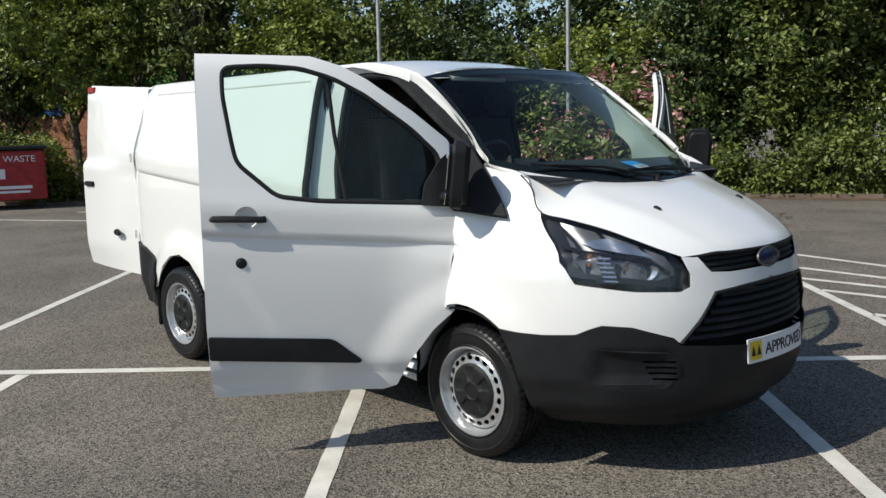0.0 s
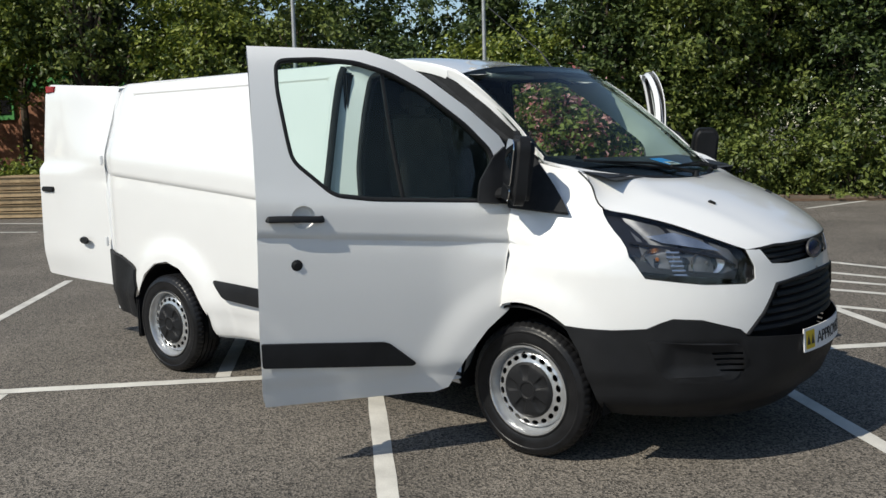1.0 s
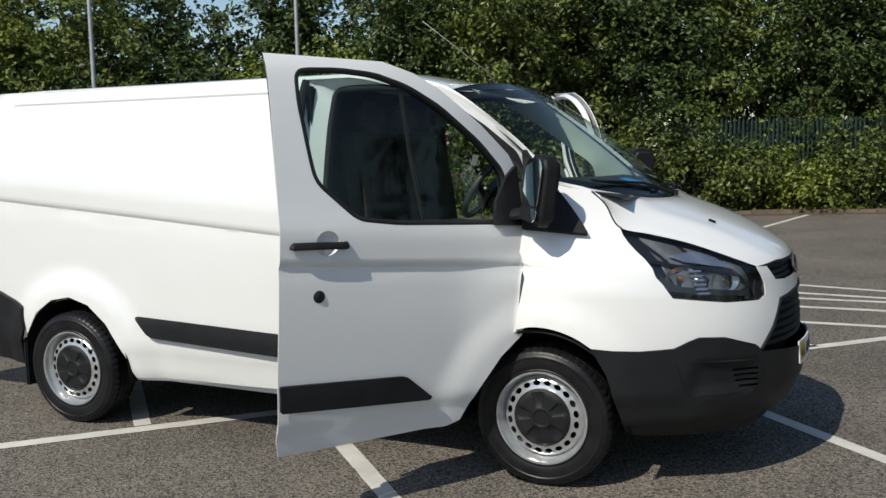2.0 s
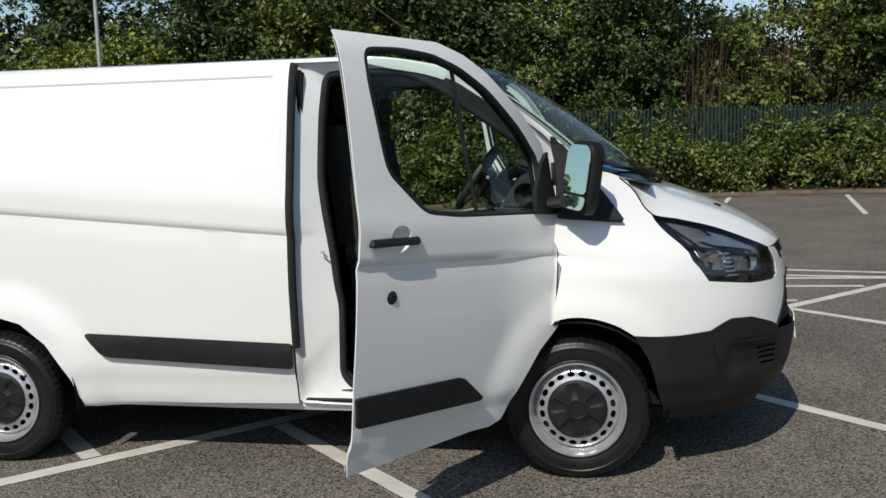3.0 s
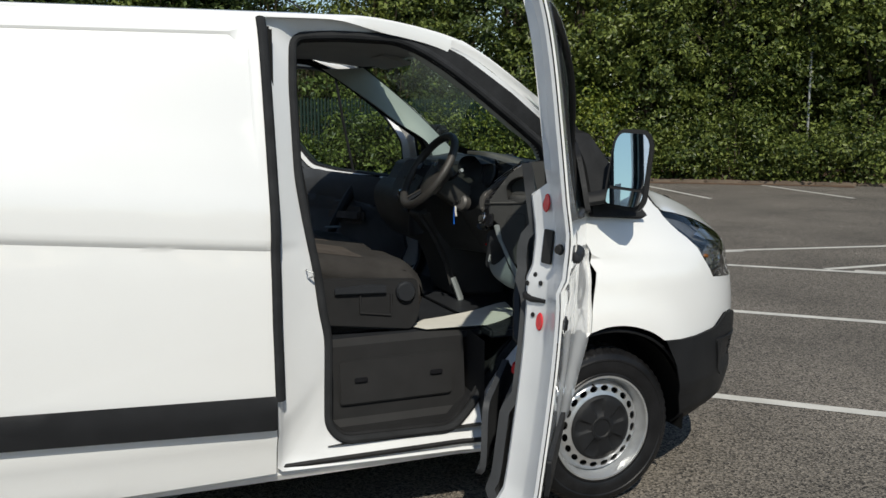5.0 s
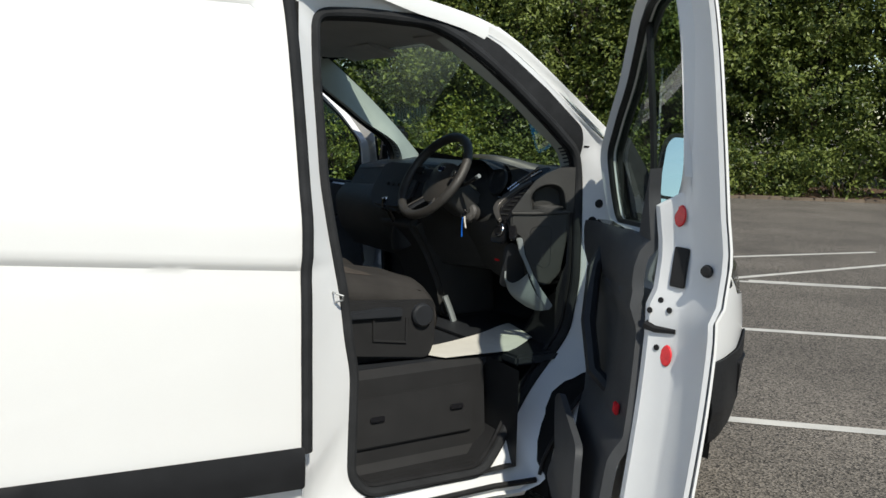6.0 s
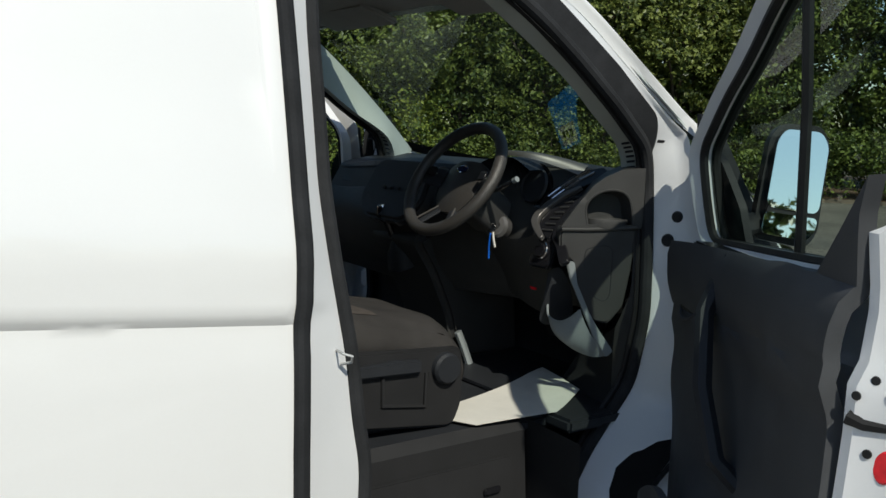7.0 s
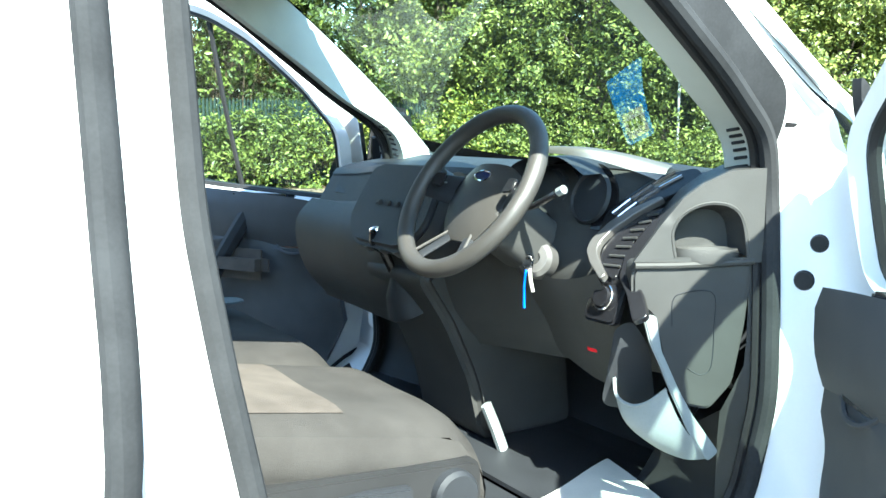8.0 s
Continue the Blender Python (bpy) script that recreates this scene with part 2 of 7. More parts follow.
class Build:
    """Gathers the pieces of one mesh."""

    def __init__(self):
        self.v, self.f = [], []

    def add(self, verts, faces):
        n = len(self.v)
        self.v += [tuple(p) for p in verts]
        self.f += [[i + n for i in f] for f in faces]
        return self

    def sheet(self, outline, fn, step=0.04, holes=(), thick=0.0, lines=()):
        """A flat outline laid on the surface fn(u, v), with thickness along its normal."""
        uv, tris = fill(outline, step, holes, lines)
        e = 0.004
        top = [Vector(fn(u, v)) for u, v in uv]
        if not thick:
            return self.add(top, tris)
        back = []
        for (u, v), p in zip(uv, top):
            n = (Vector(fn(u + e, v)) - Vector(fn(u - e, v))).cross(Vector(fn(u, v + e)) - Vector(fn(u, v - e)))
            back.append(p + n.normalized() * thick)
        k = len(top)
        count = {}
        for t in tris:
            for a, b in zip(t, t[1:] + t[:1]):
                count[(a, b)] = 1
        rim = [(a, b) for a, b in count if (b, a) not in count]
        faces = tris + [[i + k for i in reversed(t)] for t in tris] + [[b, a, a + k, b + k] for a, b in rim]
        return self.add(top + back, faces)

    def grid(self, fn, us, vs, close_u=False):
        n = len(vs)
        verts = [fn(u, v) for u in us for v in vs]
        faces = []
        for i in range(len(us) if close_u else len(us) - 1):
            j = (i + 1) % len(us)
            faces += [[i * n + k, j * n + k, j * n + k + 1, i * n + k + 1] for k in range(n - 1)]
        return self.add(verts, faces)

    def tube(self, pts, r, n=8, closed=False, flat=1.0, caps=True):
        """A round (or flattened) bar along the points."""
        pts = [Vector(p) for p in pts]
        rings = []
        up = None
        for i, p in enumerate(pts):
            a = pts[i - 1] if (i or closed) else p
            b = pts[(i + 1) % len(pts)] if (i < len(pts) - 1 or closed) else p
            t = (b - a).normalized()
            if up is None:
                up = t.orthogonal().normalized()
            up = (up - t * up.dot(t)).normalized()
            s = t.cross(up)
            rr = r(i / (len(pts) - 1)) if callable(r) else r
            rings.append([p + up * math.cos(2 * math.pi * k / n) * rr + s * math.sin(2 * math.pi * k / n) * rr * flat for k in range(n)])
        faces = []
        for i in range(len(rings) if closed else len(rings) - 1):
            j = (i + 1) % len(rings)
            faces += [[i * n + k, j * n + k, j * n + (k + 1) % n, i * n + (k + 1) % n] for k in range(n)]
        if caps and not closed:
            faces += [list(range(n))[::-1], [(len(rings) - 1) * n + k for k in range(n)]]
        return self.add([p for ring in rings for p in ring], faces)

    def lathe(self, profile, m=Matrix(), n=48, ripple=None):
        """A profile of (radius, along) turned about the local z axis."""
        verts = []
        for k in range(n):
            a = 2 * math.pi * k / n
            for i, (r, z) in enumerate(profile):
                rr = r + (ripple(i, k) if ripple else 0)
                verts.append(m @ Vector((rr * math.cos(a), rr * math.sin(a), z)))
        p = len(profile)
        faces = [[k * p + i, ((k + 1) % n) * p + i, ((k + 1) % n) * p + i + 1, k * p + i + 1] for k in range(n) for i in range(p - 1)]
        return self.add(verts, faces)

    def prism(self, outline, depth, m=Matrix(), bevel=0.0, seg=2):
        """A flat outline given depth along local z, its edges rounded."""
        bm = bmesh.new()
        face = bm.faces.new([bm.verts.new((x, y, 0)) for x, y in outline])
        ext = bmesh.ops.extrude_face_region(bm, geom=[face])
        bmesh.ops.translate(bm, vec=(0, 0, depth), verts=[g for g in ext["geom"] if isinstance(g, bmesh.types.BMVert)])
        if bevel:
            bmesh.ops.recalc_face_normals(bm, faces=bm.faces)
            sharp = [e for e in bm.edges if e.calc_face_angle(0) > 0.6]
            bmesh.ops.bevel(bm, geom=sharp, offset=bevel, segments=seg, affect='EDGES', clamp_overlap=True)
        bm.verts.index_update()
        self.add([m @ v.co for v in bm.verts], [[v.index for v in f.verts] for f in bm.faces])
        bm.free()
        return self

    def box(self, size, m=Matrix(), bevel=0.01, seg=2):
        x, y, z = size
        out = [(-x / 2, -y / 2), (x / 2, -y / 2), (x / 2, y / 2), (-x / 2, y / 2)]
        return self.prism(out, z, m @ Matrix.Translation((0, 0, -z / 2)), min(bevel, min(size) * 0.45), seg)

    def mirrored(self):
        """Adds the other half across the middle of the van."""
        n = len(self.v)
        self.v += [(x, -y, z) for x, y, z in self.v]
        self.f += [[i + n for i in reversed(f)] for f in self.f]
        return self

    def moved(self, m):
        self.v = [tuple(m @ Vector(p)) for p in self.v]
        return self

    def flip_y(self):
        self.v = [(x, -y, z) for x, y, z in self.v]
        self.f = [list(reversed(f)) for f in self.f]
        return self


def part(name, b, mat, parent=None, label="", sharp=0.55):
    """One mesh object; under a thing or a part where a parent is given."""
    me = bpy.data.meshes.new(name)
    me.from_pydata(b.v, [], b.f)
    bm = bmesh.new()
    bm.from_mesh(me)
    bmesh.ops.remove_doubles(bm, verts=bm.verts, dist=0.0002)
    bmesh.ops.recalc_face_normals(bm, faces=bm.faces)
    for f in bm.faces:
        f.smooth = True
    for e in bm.edges:
        if len(e.link_faces) == 2 and e.calc_face_angle(0) > sharp:
            e.smooth = False
    bm.to_mesh(me)
    bm.free()
    me.materials.append(mat)
    ob = new(name, me)
    ob.parent = parent
    if label:
        tagged(ob, label)
    return ob


def empty(name, at=(0, 0, 0)):
    ob = new(name)
    ob.location = at
    ob.empty_display_size = 0.1
    return ob


# ---------------------------------------------------------------- the van's skin
WIDTH = curve([0.26, 0.33, 0.445, 0.475, 0.6, 0.9, 1.085, 1.155, 1.181, 1.27, 1.4, 1.6, 1.8, 1.92, 1.965, 2.0],
              [0.850, 0.892, 0.914, 0.930, 0.936, 0.942, 0.938, 0.931, 0.944, 0.944, 0.920, 0.880, 0.836, 0.800, 0.777, 0.745])
NOSE = curve([0.22, 0.35, 0.5, 0.64, 0.75, 0.92, 1.03, 1.22, 1.38, 1.6, 2.0], [0.96, 1.03, 1.075, 1.09, 1.088, 1.06, 1.033, 0.90, 0.80, 0.66, 0.5])
START = curve([0.2, 1.0, 1.22, 1.4, 2.0], [0.1, 0.1, -0.3, -0.5, -0.6])
TAPER = curve([-3.8, -3.4, -2.5, -1.35, -0.6, 0.2], [-0.055, -0.036, -0.03, 0.0, 0.004, 0.004])
QMAX = 1.6


def base_width(x, z):
    lift = 0.08 * (-1.35 - x) * smooth(0.55, 1.0, z) * (1 - smooth(1.45, 1.85, z))
    w = WIDTH(z - lift) + TAPER(x)
    w += 0.05 * smooth(-0.5, 0.0, x) * (1 - smooth(0.95, 1.16, z))
    for cx, amount in ((0.0, 0.022), (-2.933, 0.045)):
        r = math.hypot(x - cx, z - 0.334)
        w += amount * smooth(0.62, 0.45, r) if r > 0.3 else amount
    return w


def side_width(x, z):
    """Half the van's width at a place along it and a height."""
    w, a, f = base_width(x, z), START(z), NOSE(z)
    if x > a:
        u = min((x - a) / (f - a), 0.9999)
        w *= (1 - u ** 2.1) ** 0.4444
    if x < -3.6:
        w -= 0.05 * smooth(-3.6, -3.8, x)
    return w


def side(x, z, inset=0.0):
    return Vector((x, -(side_width(x, z) - inset), z))


def around(q, z, out=0.0):
    """The skin by the way q round the nose: below 0 along the side, QMAX at the middle of the front."""
    a, f = START(z), NOSE(z)
    if q <= 0:
        return Vector((a + q, -(base_width(a + q, z) + out), z))
    ang = min(q / QMAX, 1.0) * math.pi / 2
    x = a + (f - a + out) * math.sin(ang) ** (2 / 2.1)
    y = (base_width(x, z) + out) * max(math.cos(ang), 0.0) ** (2 / 2.25)
    return Vector((x, -y, z))


def qx(x, z):
    a, f = START(z), NOSE(z)
    if x <= a:
        return (x - a, z)
    return (math.asin(min((x - a) / (f - a), 1.0) ** 1.05) / (math.pi / 2) * QMAX, z)


def qy(y, z):
    lo, hi = 0.0, QMAX
    for _ in range(30):
        mid = (lo + hi) / 2
        if -around(mid, z).y > y:
            lo = mid
        else:
            hi = mid
    return (lo, z)


van = tagged(empty("van"), "white panel van with black bumpers and all its doors open", "van")

# ---- load-bay sides
ARCH_R = [(-2.50, 0.30), (-2.56, 0.47), (-2.66, 0.62), (-2.79, 0.725), (-2.933, 0.765), (-3.08, 0.74), (-3.21, 0.655), (-3.30, 0.52), (-3.345, 0.36)]
SIDE_OUT = [(-1.357, 0.325)] + ARCH_R[:8] + [(-3.33, 0.68), (-3.55, 0.765), (-3.76, 0.80), (-3.76, 1.995), (-1.357, 1.995)]


def pressed(x, z):
    """The side with its shallow pressed field."""
    dx = min(x + 3.51, -1.392 - x)
    dz = 1.918 - z
    d = min(dx, dz)
    k = (1 - smooth(1.72, 1.45, z)) if dx < dz else 1.0
    return side(x, z, 0.007 * smooth(-0.004, 0.007, d) * smooth(1.40, 1.62, z))


TOP_LINES = [[(-3.46, 1.918 + o), (-1.46, 1.918 + o)] for o in (-0.007, -0.001, 0.004)]
END_LINES = [[(-1.392 + o, 1.45), (-1.392 + o, 1.86)] for o in (-0.007, -0.001, 0.004)]
CREASE = [[(x, 1.17 + 0.08 * (-1.35 - x) + o) for x in (-3.70, -3.1, -2.5, -1.9, -1.38)] for o in (-0.03, -0.013, 0.0, 0.011, 0.03)]
for flip in (False, True):
    b = Build().sheet(SIDE_OUT, pressed, 0.05, thick=0.004, lines=TOP_LINES + END_LINES + CREASE)
    part("side_panel", b.flip_y() if flip else b, WHITE, van, "white painted steel load-bay side with a swage line")
    strip = rounded([(-1.360, 0.515), (-1.360, 0.632), (-2.42, 0.668), (-2.452, 0.66), (-2.375, 0.575), (-2.33, 0.556)], 0.012)
    b = Build().sheet(strip, lambda x, z: side(x, z, -0.016 + 0.01 * smooth(0.612, 0.64, z - 0.033 * (-1.36 - x))), 0.04, thick=0.02)
    part("rub_strip", b.flip_y() if flip else b, BLACK, van, "black plastic rubbing strip")
    rear = [(-3.33, 0.675), (-3.55, 0.758), (-3.765, 0.79), (-3.765, 0.34), (-3.36, 0.33), (-3.352, 0.45), (-3.31, 0.55)]
    b = Build().sheet(rear, lambda x, z: side(x, z, -0.006), 0.05, thick=0.02)
    part("rear_bumper_corner", b.flip_y() if flip else b, BLACK, van, "black plastic rear bumper corner")
    flap = Build().box((0.025, 0.21, 0.30), pose(-3.335, -0.84, 0.34), 0.008)
    part("mud_flap", flap.flip_y() if flip else flap, RUBBER, van)
    sill = Build().grid(lambda x, k: side(x, 0.29, 0.01) + Vector((0, (0.0, -0.002, 0.012, 0.05)[int(k)], (0.045, 0.012, -0.012, -0.014)[int(k)])),
                        list(np.linspace(-2.52, -0.47, 30)), [0, 1, 2, 3])
    part("sill", sill.flip_y() if flip else sill, WHITE, van)

# ---- roof with its rounded edge
RAIL = curve([-3.76, -1.35, -0.95, -0.75, -0.54, -0.30, -0.10, 0.02], [1.995, 1.995, 1.990, 1.962, 1.893, 1.737, 1.578, 1.47])
PILLAR_Y = curve([-1.0, -0.75, -0.54, -0.30, -0.15, -0.05, 0.02], [0.760, 0.758, 0.758, 0.764, 0.782, 0.83, 0.872])


def pillar_skin(x, z, inset=0.0):
    """The body under the door's overlapping frame: further in than the skin along the screen pillar."""
    p = side(x, z, inset)
    if x > -1.0:
        k = smooth(1.40, 1.57, z)
        p.y += (max(p.y, -PILLAR_Y(x) + inset) - p.y) * k
    return p



SCREEN_TOP = lambda w: Vector((-0.40 - 0.13 * abs(w) ** 2.2, 0.725 * w, 1.948 - 0.004 * w * w - 0.046 * w ** 4))
SCREEN_LOW = lambda w: Vector((0.43 - 0.40 * abs(w) ** 2.3, 0.835 * w, 1.335 + 0.05 * w * w + 0.06 * w ** 4))


def roof_point(x, w):
    edge = 0.748 + TAPER(x) * 0.6
    z = 2.002 + 0.030 * (1 - abs(w) ** 2.6) - 0.035 * smooth(-0.95, -0.38, x) * (1 - 0.3 * w * w) - 0.02 * smooth(-3.3, -3.76, x)
    z += 0.004 * math.sin(w * 26) * (1 - smooth(0.75, 0.9, abs(w))) * smooth(-1.2, -1.6, x)
    return Vector((x, edge * w, z - 0.012 * smooth(0.93, 1.0, abs(w))))


def roof_sheet(u, w):
    back, front = -3.77, SCREEN_TOP(w).x
    p = roof_point(back + (front - back) * u, w)
    if u > 0.80:
        k = smooth(0.80, 1.0, u)
        end = SCREEN_TOP(w)
        p = Vector((p.x, p.y * (1 - k) + end.y * k, p.z * (1 - k) + end.z * k))
    if p.x > -1.0:
        p.z = min(p.z, RAIL(p.x) + 0.012 - 0.028 * smooth(-0.85, -0.62, p.x) * smooth(-0.53, -0.60, p.x) + 0.45 * (1 - abs(w)))
    return p


part("roof", Build().grid(roof_sheet, list(np.linspace(0, 1, 60)), list(np.linspace(-1, 1, 49))), WHITE, van, "white ribbed steel roof")
antenna = Build().tube([(-0.72, 0.45, 1.985), (-0.80, 0.46, 2.08), (-1.25, 0.50, 2.42)], lambda t: 0.006 - 0.003 * t)
part("aerial", antenna, GLOSS_BLACK, van)

# ---- windscreen


def screen_point(v, w):
    lo, hi = SCREEN_LOW(w), SCREEN_TOP(w)
    p = lo.lerp(hi, v)
    arch = 4 * v * (1 - v)
    p.y *= 1 - 0.012 * arch * abs(w) ** 3
    return p + Vector((0.05, 0, 0.045)) * arch * (0.55 - 0.35 * w * w)


windscreen = part("windscreen", Build().grid(screen_point, list(np.linspace(0.0, 1, 20)), list(np.linspace(-1, 1, 33))), SCREEN, van,
                  "tinted windscreen with a black printed border")
border = Build()
edge = [(0, w) for w in np.linspace(-1, 1, 40)] + [(v, 1) for v in np.linspace(0, 1, 16)] + [(1, w) for w in np.linspace(1, -1, 40)] + [(v, -1) for v in np.linspace(1, 0, 16)]
inner = [(min(max(v, 0.085), 0.945), min(max(w, -0.955), 0.955)) for v, w in edge]
border.add([screen_point(v, w) + Vector((-0.004, 0, -0.004)) for v, w in edge + inner],
           [[i, (i + 1) % len(edge), len(edge) + (i + 1) % len(edge), len(edge) + i] for i in range(len(edge))])
part("printed_border", border, GLOSS_BLACK, windscreen)
scuttle = Build().grid(lambda w, k: SCREEN_LOW(w) + Vector((0.006 + 0.022 * k * (1 - w * w), 0, -0.006 - 0.020 * k)), list(np.linspace(-0.80, 0.80, 40)), [-0.8, 0.0, 0.5, 1.0])
part("scuttle_panel", scuttle, BLACK, van)
for sx, ly in ((0.46, 0.52), (-0.02, 0.60)):
    pivot = SCREEN_LOW(sx) + Vector((0.02, 0, 0.02))
    tip = screen_point(0.055, sx - ly / 0.8) + Vector((0.015, 0, 0.02))
    arm = Build().tube([pivot, pivot.lerp(tip, 0.5) + Vector((0.02, 0, 0.02)), tip], lambda t: 0.011 - 0.006 * t, flat=0.6)
    arm.lathe([(0, 0.03), (0.016, 0.028), (0.02, 0.0)], Matrix.Translation(pivot - Vector((0, 0, 0.02))), 14)
    w_ob = part("wiper", arm, BLACK, van, "black wiper arm at rest")
    blade = Build().tube([pivot.lerp(tip, 0.25) + Vector((0.004, 0, 0.004)), tip + (tip - pivot) * 0.08], 0.007, 6)
    part("blade", blade, RUBBER, w_ob)

# ---- bonnet
HOOD_EDGE = [Vector((x, 0.004 - around(*qx(x, z)).y, z)) for x, z in ((0.20, 1.397), (0.266, 1.336), (0.338, 1.234))]
HOOD_EDGE += [Vector(p) for p in ((0.47, 0.762, 1.200), (0.62, 0.70, 1.160), (0.74, 0.645, 1.115), (0.84, 0.585, 1.072), (0.915, 0.520, 1.036))]
HOOD_MID = [Vector(p) for p in ((0.415, 0, 1.336), (0.47, 0, 1.325), (0.54, 0, 1.305), (0.66, 0, 1.262), (0.78, 0, 1.212), (0.89, 0, 1.155), (0.985, 0, 1.095), (1.035, 0, 1.055))]


def along(pts, u):
    k = min(u, 0.99999) * (len(pts) - 1)
    i = int(k)
    t = k - i
    p0, p1, p2, p3 = pts[max(i - 1, 0)], pts[i], pts[i + 1], pts[min(i + 2, len(pts) - 1)]
    return 0.5 * ((2 * p1) + (p2 - p0) * t + (2 * p0 - 5 * p1 + 4 * p2 - p3) * t * t + (3 * p1 - p0 - 3 * p2 + p3) * t ** 3)


def hood_point(u, w):
    c, e = along(HOOD_MID, u), along(HOOD_EDGE, u)
    a = abs(w)
    k = a ** 3.2
    z = c.z + (e.z - c.z) * k + 0.012 * math.exp(-((a - 0.70) / 0.10) ** 2) * (1 - 0.6 * u)
    x = c.x + (e.x - c.x) * a ** 2.4
    y = e.y * w
    if u < 0.35:
        rear = along(HOOD_EDGE, 0.0).x * a ** 2.4 + 0.415 * (1 - a ** 2.4)
        blend = (1 - u / 0.35) ** 2 * smooth(1.0, 0.93, a)
        x += (SCREEN_LOW(y / 0.835).x + 0.016 - 0.010 * smooth(0.45, 0.75, a) - rear) * blend
        c0, e0 = HOOD_MID[0], HOOD_EDGE[0]
        rear_z = c0.z + (e0.z - c0.z) * k + 0.012 * math.exp(-((a - 0.70) / 0.10) ** 2)
        z += (SCREEN_LOW(y / 0.835).z - 0.004 + 0.010 * smooth(0.45, 0.75, a) - rear_z) * blend
    if u > 0.9:
        z -= 0.012 * ((u - 0.9) / 0.1) ** 2 * (1 - a)
    return Vector((x, y, z))


bonnet = part("bonnet", Build().grid(hood_point, list(np.linspace(0, 1, 34)), list(np.linspace(-1, 1, 61))), WHITE, van, "white bonnet with a raised edge crease")
lip = Build().tube([hood_point(0.997, w) + Vector((-0.004, 0, -0.008)) for w in np.linspace(-1, 1, 40)], 0.009, 8)
part("bonnet_lip", lip, RUBBER, bonnet)
for s in (-1, 1):
    nz = Build().prism(rounded([(-0.016, -0.013), (0.02, -0.006), (0.02, 0.006), (-0.016, 0.013)], 0.004), 0.012, Matrix.Translation(hood_point(0.505, 0.52 * s) - Vector((0, 0, 0.002))) @ pose(0, 0, 0, 0, 20, 0), 0.003)
    part("washer_nozzle", nz, GLOSS_BLACK, bonnet)
groove = Build().tube([hood_point(u, -1.0) + Vector((0, -0.001, 0.0)) for u in np.linspace(0, 0.3, 14)], 0.004, 6)
part("shut_line", groove, RUBBER, bonnet)
groove = Build().tube([hood_point(u, 1.0) + Vector((0, 0.001, 0.0)) for u in np.linspace(0, 0.3, 14)], 0.004, 6)
part("shut_line", groove, RUBBER, bonnet)

# ---- front wings, fascia, bumper
CORNER = [Vector((0.262, 0, 1.340)), Vector((0.235, 0, 1.378)), Vector((0.19, 0, 1.40)), Vector((0.10, 0, 1.418)), Vector((0.0, 0, 1.445))]


def corner_point(t, k):
    """The wing's top between its flank and the foot of the screen."""
    c = along(CORNER, t)
    a = around(*qx(c.x, c.z))
    b = SCREEN_LOW(-0.84 - 0.155 * t) + Vector((0.010, 0, -0.003))
    p = a.lerp(b, k)
    return p + Vector((0, -0.006, 0.012)) * math.sin(math.pi * k)


for s in (1, -1):
    b = Build().grid(corner_point, list(np.linspace(0, 1, 14)), list(np.linspace(0, 1, 8)))
    part("wing_corner", b if s > 0 else b.flip_y(), WHITE, van)
LAMP = [qx(0.338, 1.232), qx(0.47, 1.196), qx(0.60, 1.160), qx(0.74, 1.112), qx(0.84, 1.068), qx(0.900, 1.036), qx(0.945, 0.96), qx(0.952, 0.905), qx(0.93, 0.885), qx(0.80, 0.893), qx(0.592, 0.925), qx(0.52, 1.02), qx(0.42, 1.13)]
DOOR_FRONT = [(-0.088, 1.215), (-0.083, 1.04), (-0.092, 0.85), (-0.10, 0.765)]
ARCH_F = [(-0.10, 0.765), (-0.02, 0.784), (0.08, 0.778), (0.18, 0.746), (0.255, 0.700)]
ARCH_F = [tuple(along([Vector((*p, 0)) for p in ARCH_F], t))[:2] for t in np.linspace(0, 1, 15)]
BUMP_TOP = [(0.255, 0.700), (0.35, 0.692), (0.46, 0.689), (0.60, 0.700), (0.655, 0.728), (0.70, 0.746)]
wing = [qx(*p) for p in DOOR_FRONT + ARCH_F[1:] + BUMP_TOP[1:]] + [qy(0.74, 0.738), qy(0.60, 0.685)] + [qy(0.57, 0.655), qy(0.49, 0.75), qy(0.40, 0.868), qy(0.20, 0.882), (QMAX, 0.886)]
wing += [(QMAX, 0.953), qy(0.30, 0.953), qy(0.405, 0.962), qy(0.455, 1.030), qx(0.912, 1.034)] + [LAMP[i] for i in (6, 7, 8, 9, 10, 11, 12, 0)]
wing += [qx(0.29, 1.30), qx(0.235, 1.378), qx(0.19, 1.40), qx(0.10, 1.415), qx(0.0, 1.44), qx(-0.10, 1.47), qx(-0.085, 1.40)]
wing_bm = Build().sheet(wing, lambda q, z: around(q, z), 0.04, thick=0.004)
part("front_wing_and_fascia", wing_bm.mirrored(), WHITE, van, "white front wings joined by the nose panel")
bump = [qx(*p) for p in BUMP_TOP] + [qy(0.74, 0.734), qy(0.60, 0.680), qy(0.575, 0.650), (QMAX, 0.60), (QMAX, 0.245), qy(0.5, 0.245)]
bump += [qx(0.70, 0.255), qx(0.44, 0.272), qx(0.395, 0.30), qx(0.360, 0.43), qx(0.322, 0.58)]


def bumper_point(q, z):
    p = around(q, z)
    front = smooth(0.62, 0.98, q / QMAX)
    out = 0.010 + 0.012 * smooth(0.50, 0.43, z) * smooth(0.2, 0.5, q / QMAX)
    out -= 0.022 * smooth(0.635, 0.60, z) * smooth(0.47, 0.52, z) * smooth(0.36, 0.42, q / QMAX) * (1 - smooth(0.58, 0.64, q / QMAX))
    out += 0.020 * front * smooth(0.40, 0.50, z) - 0.05 * smooth(0.36, 0.27, z)
    return around(q, z, out)


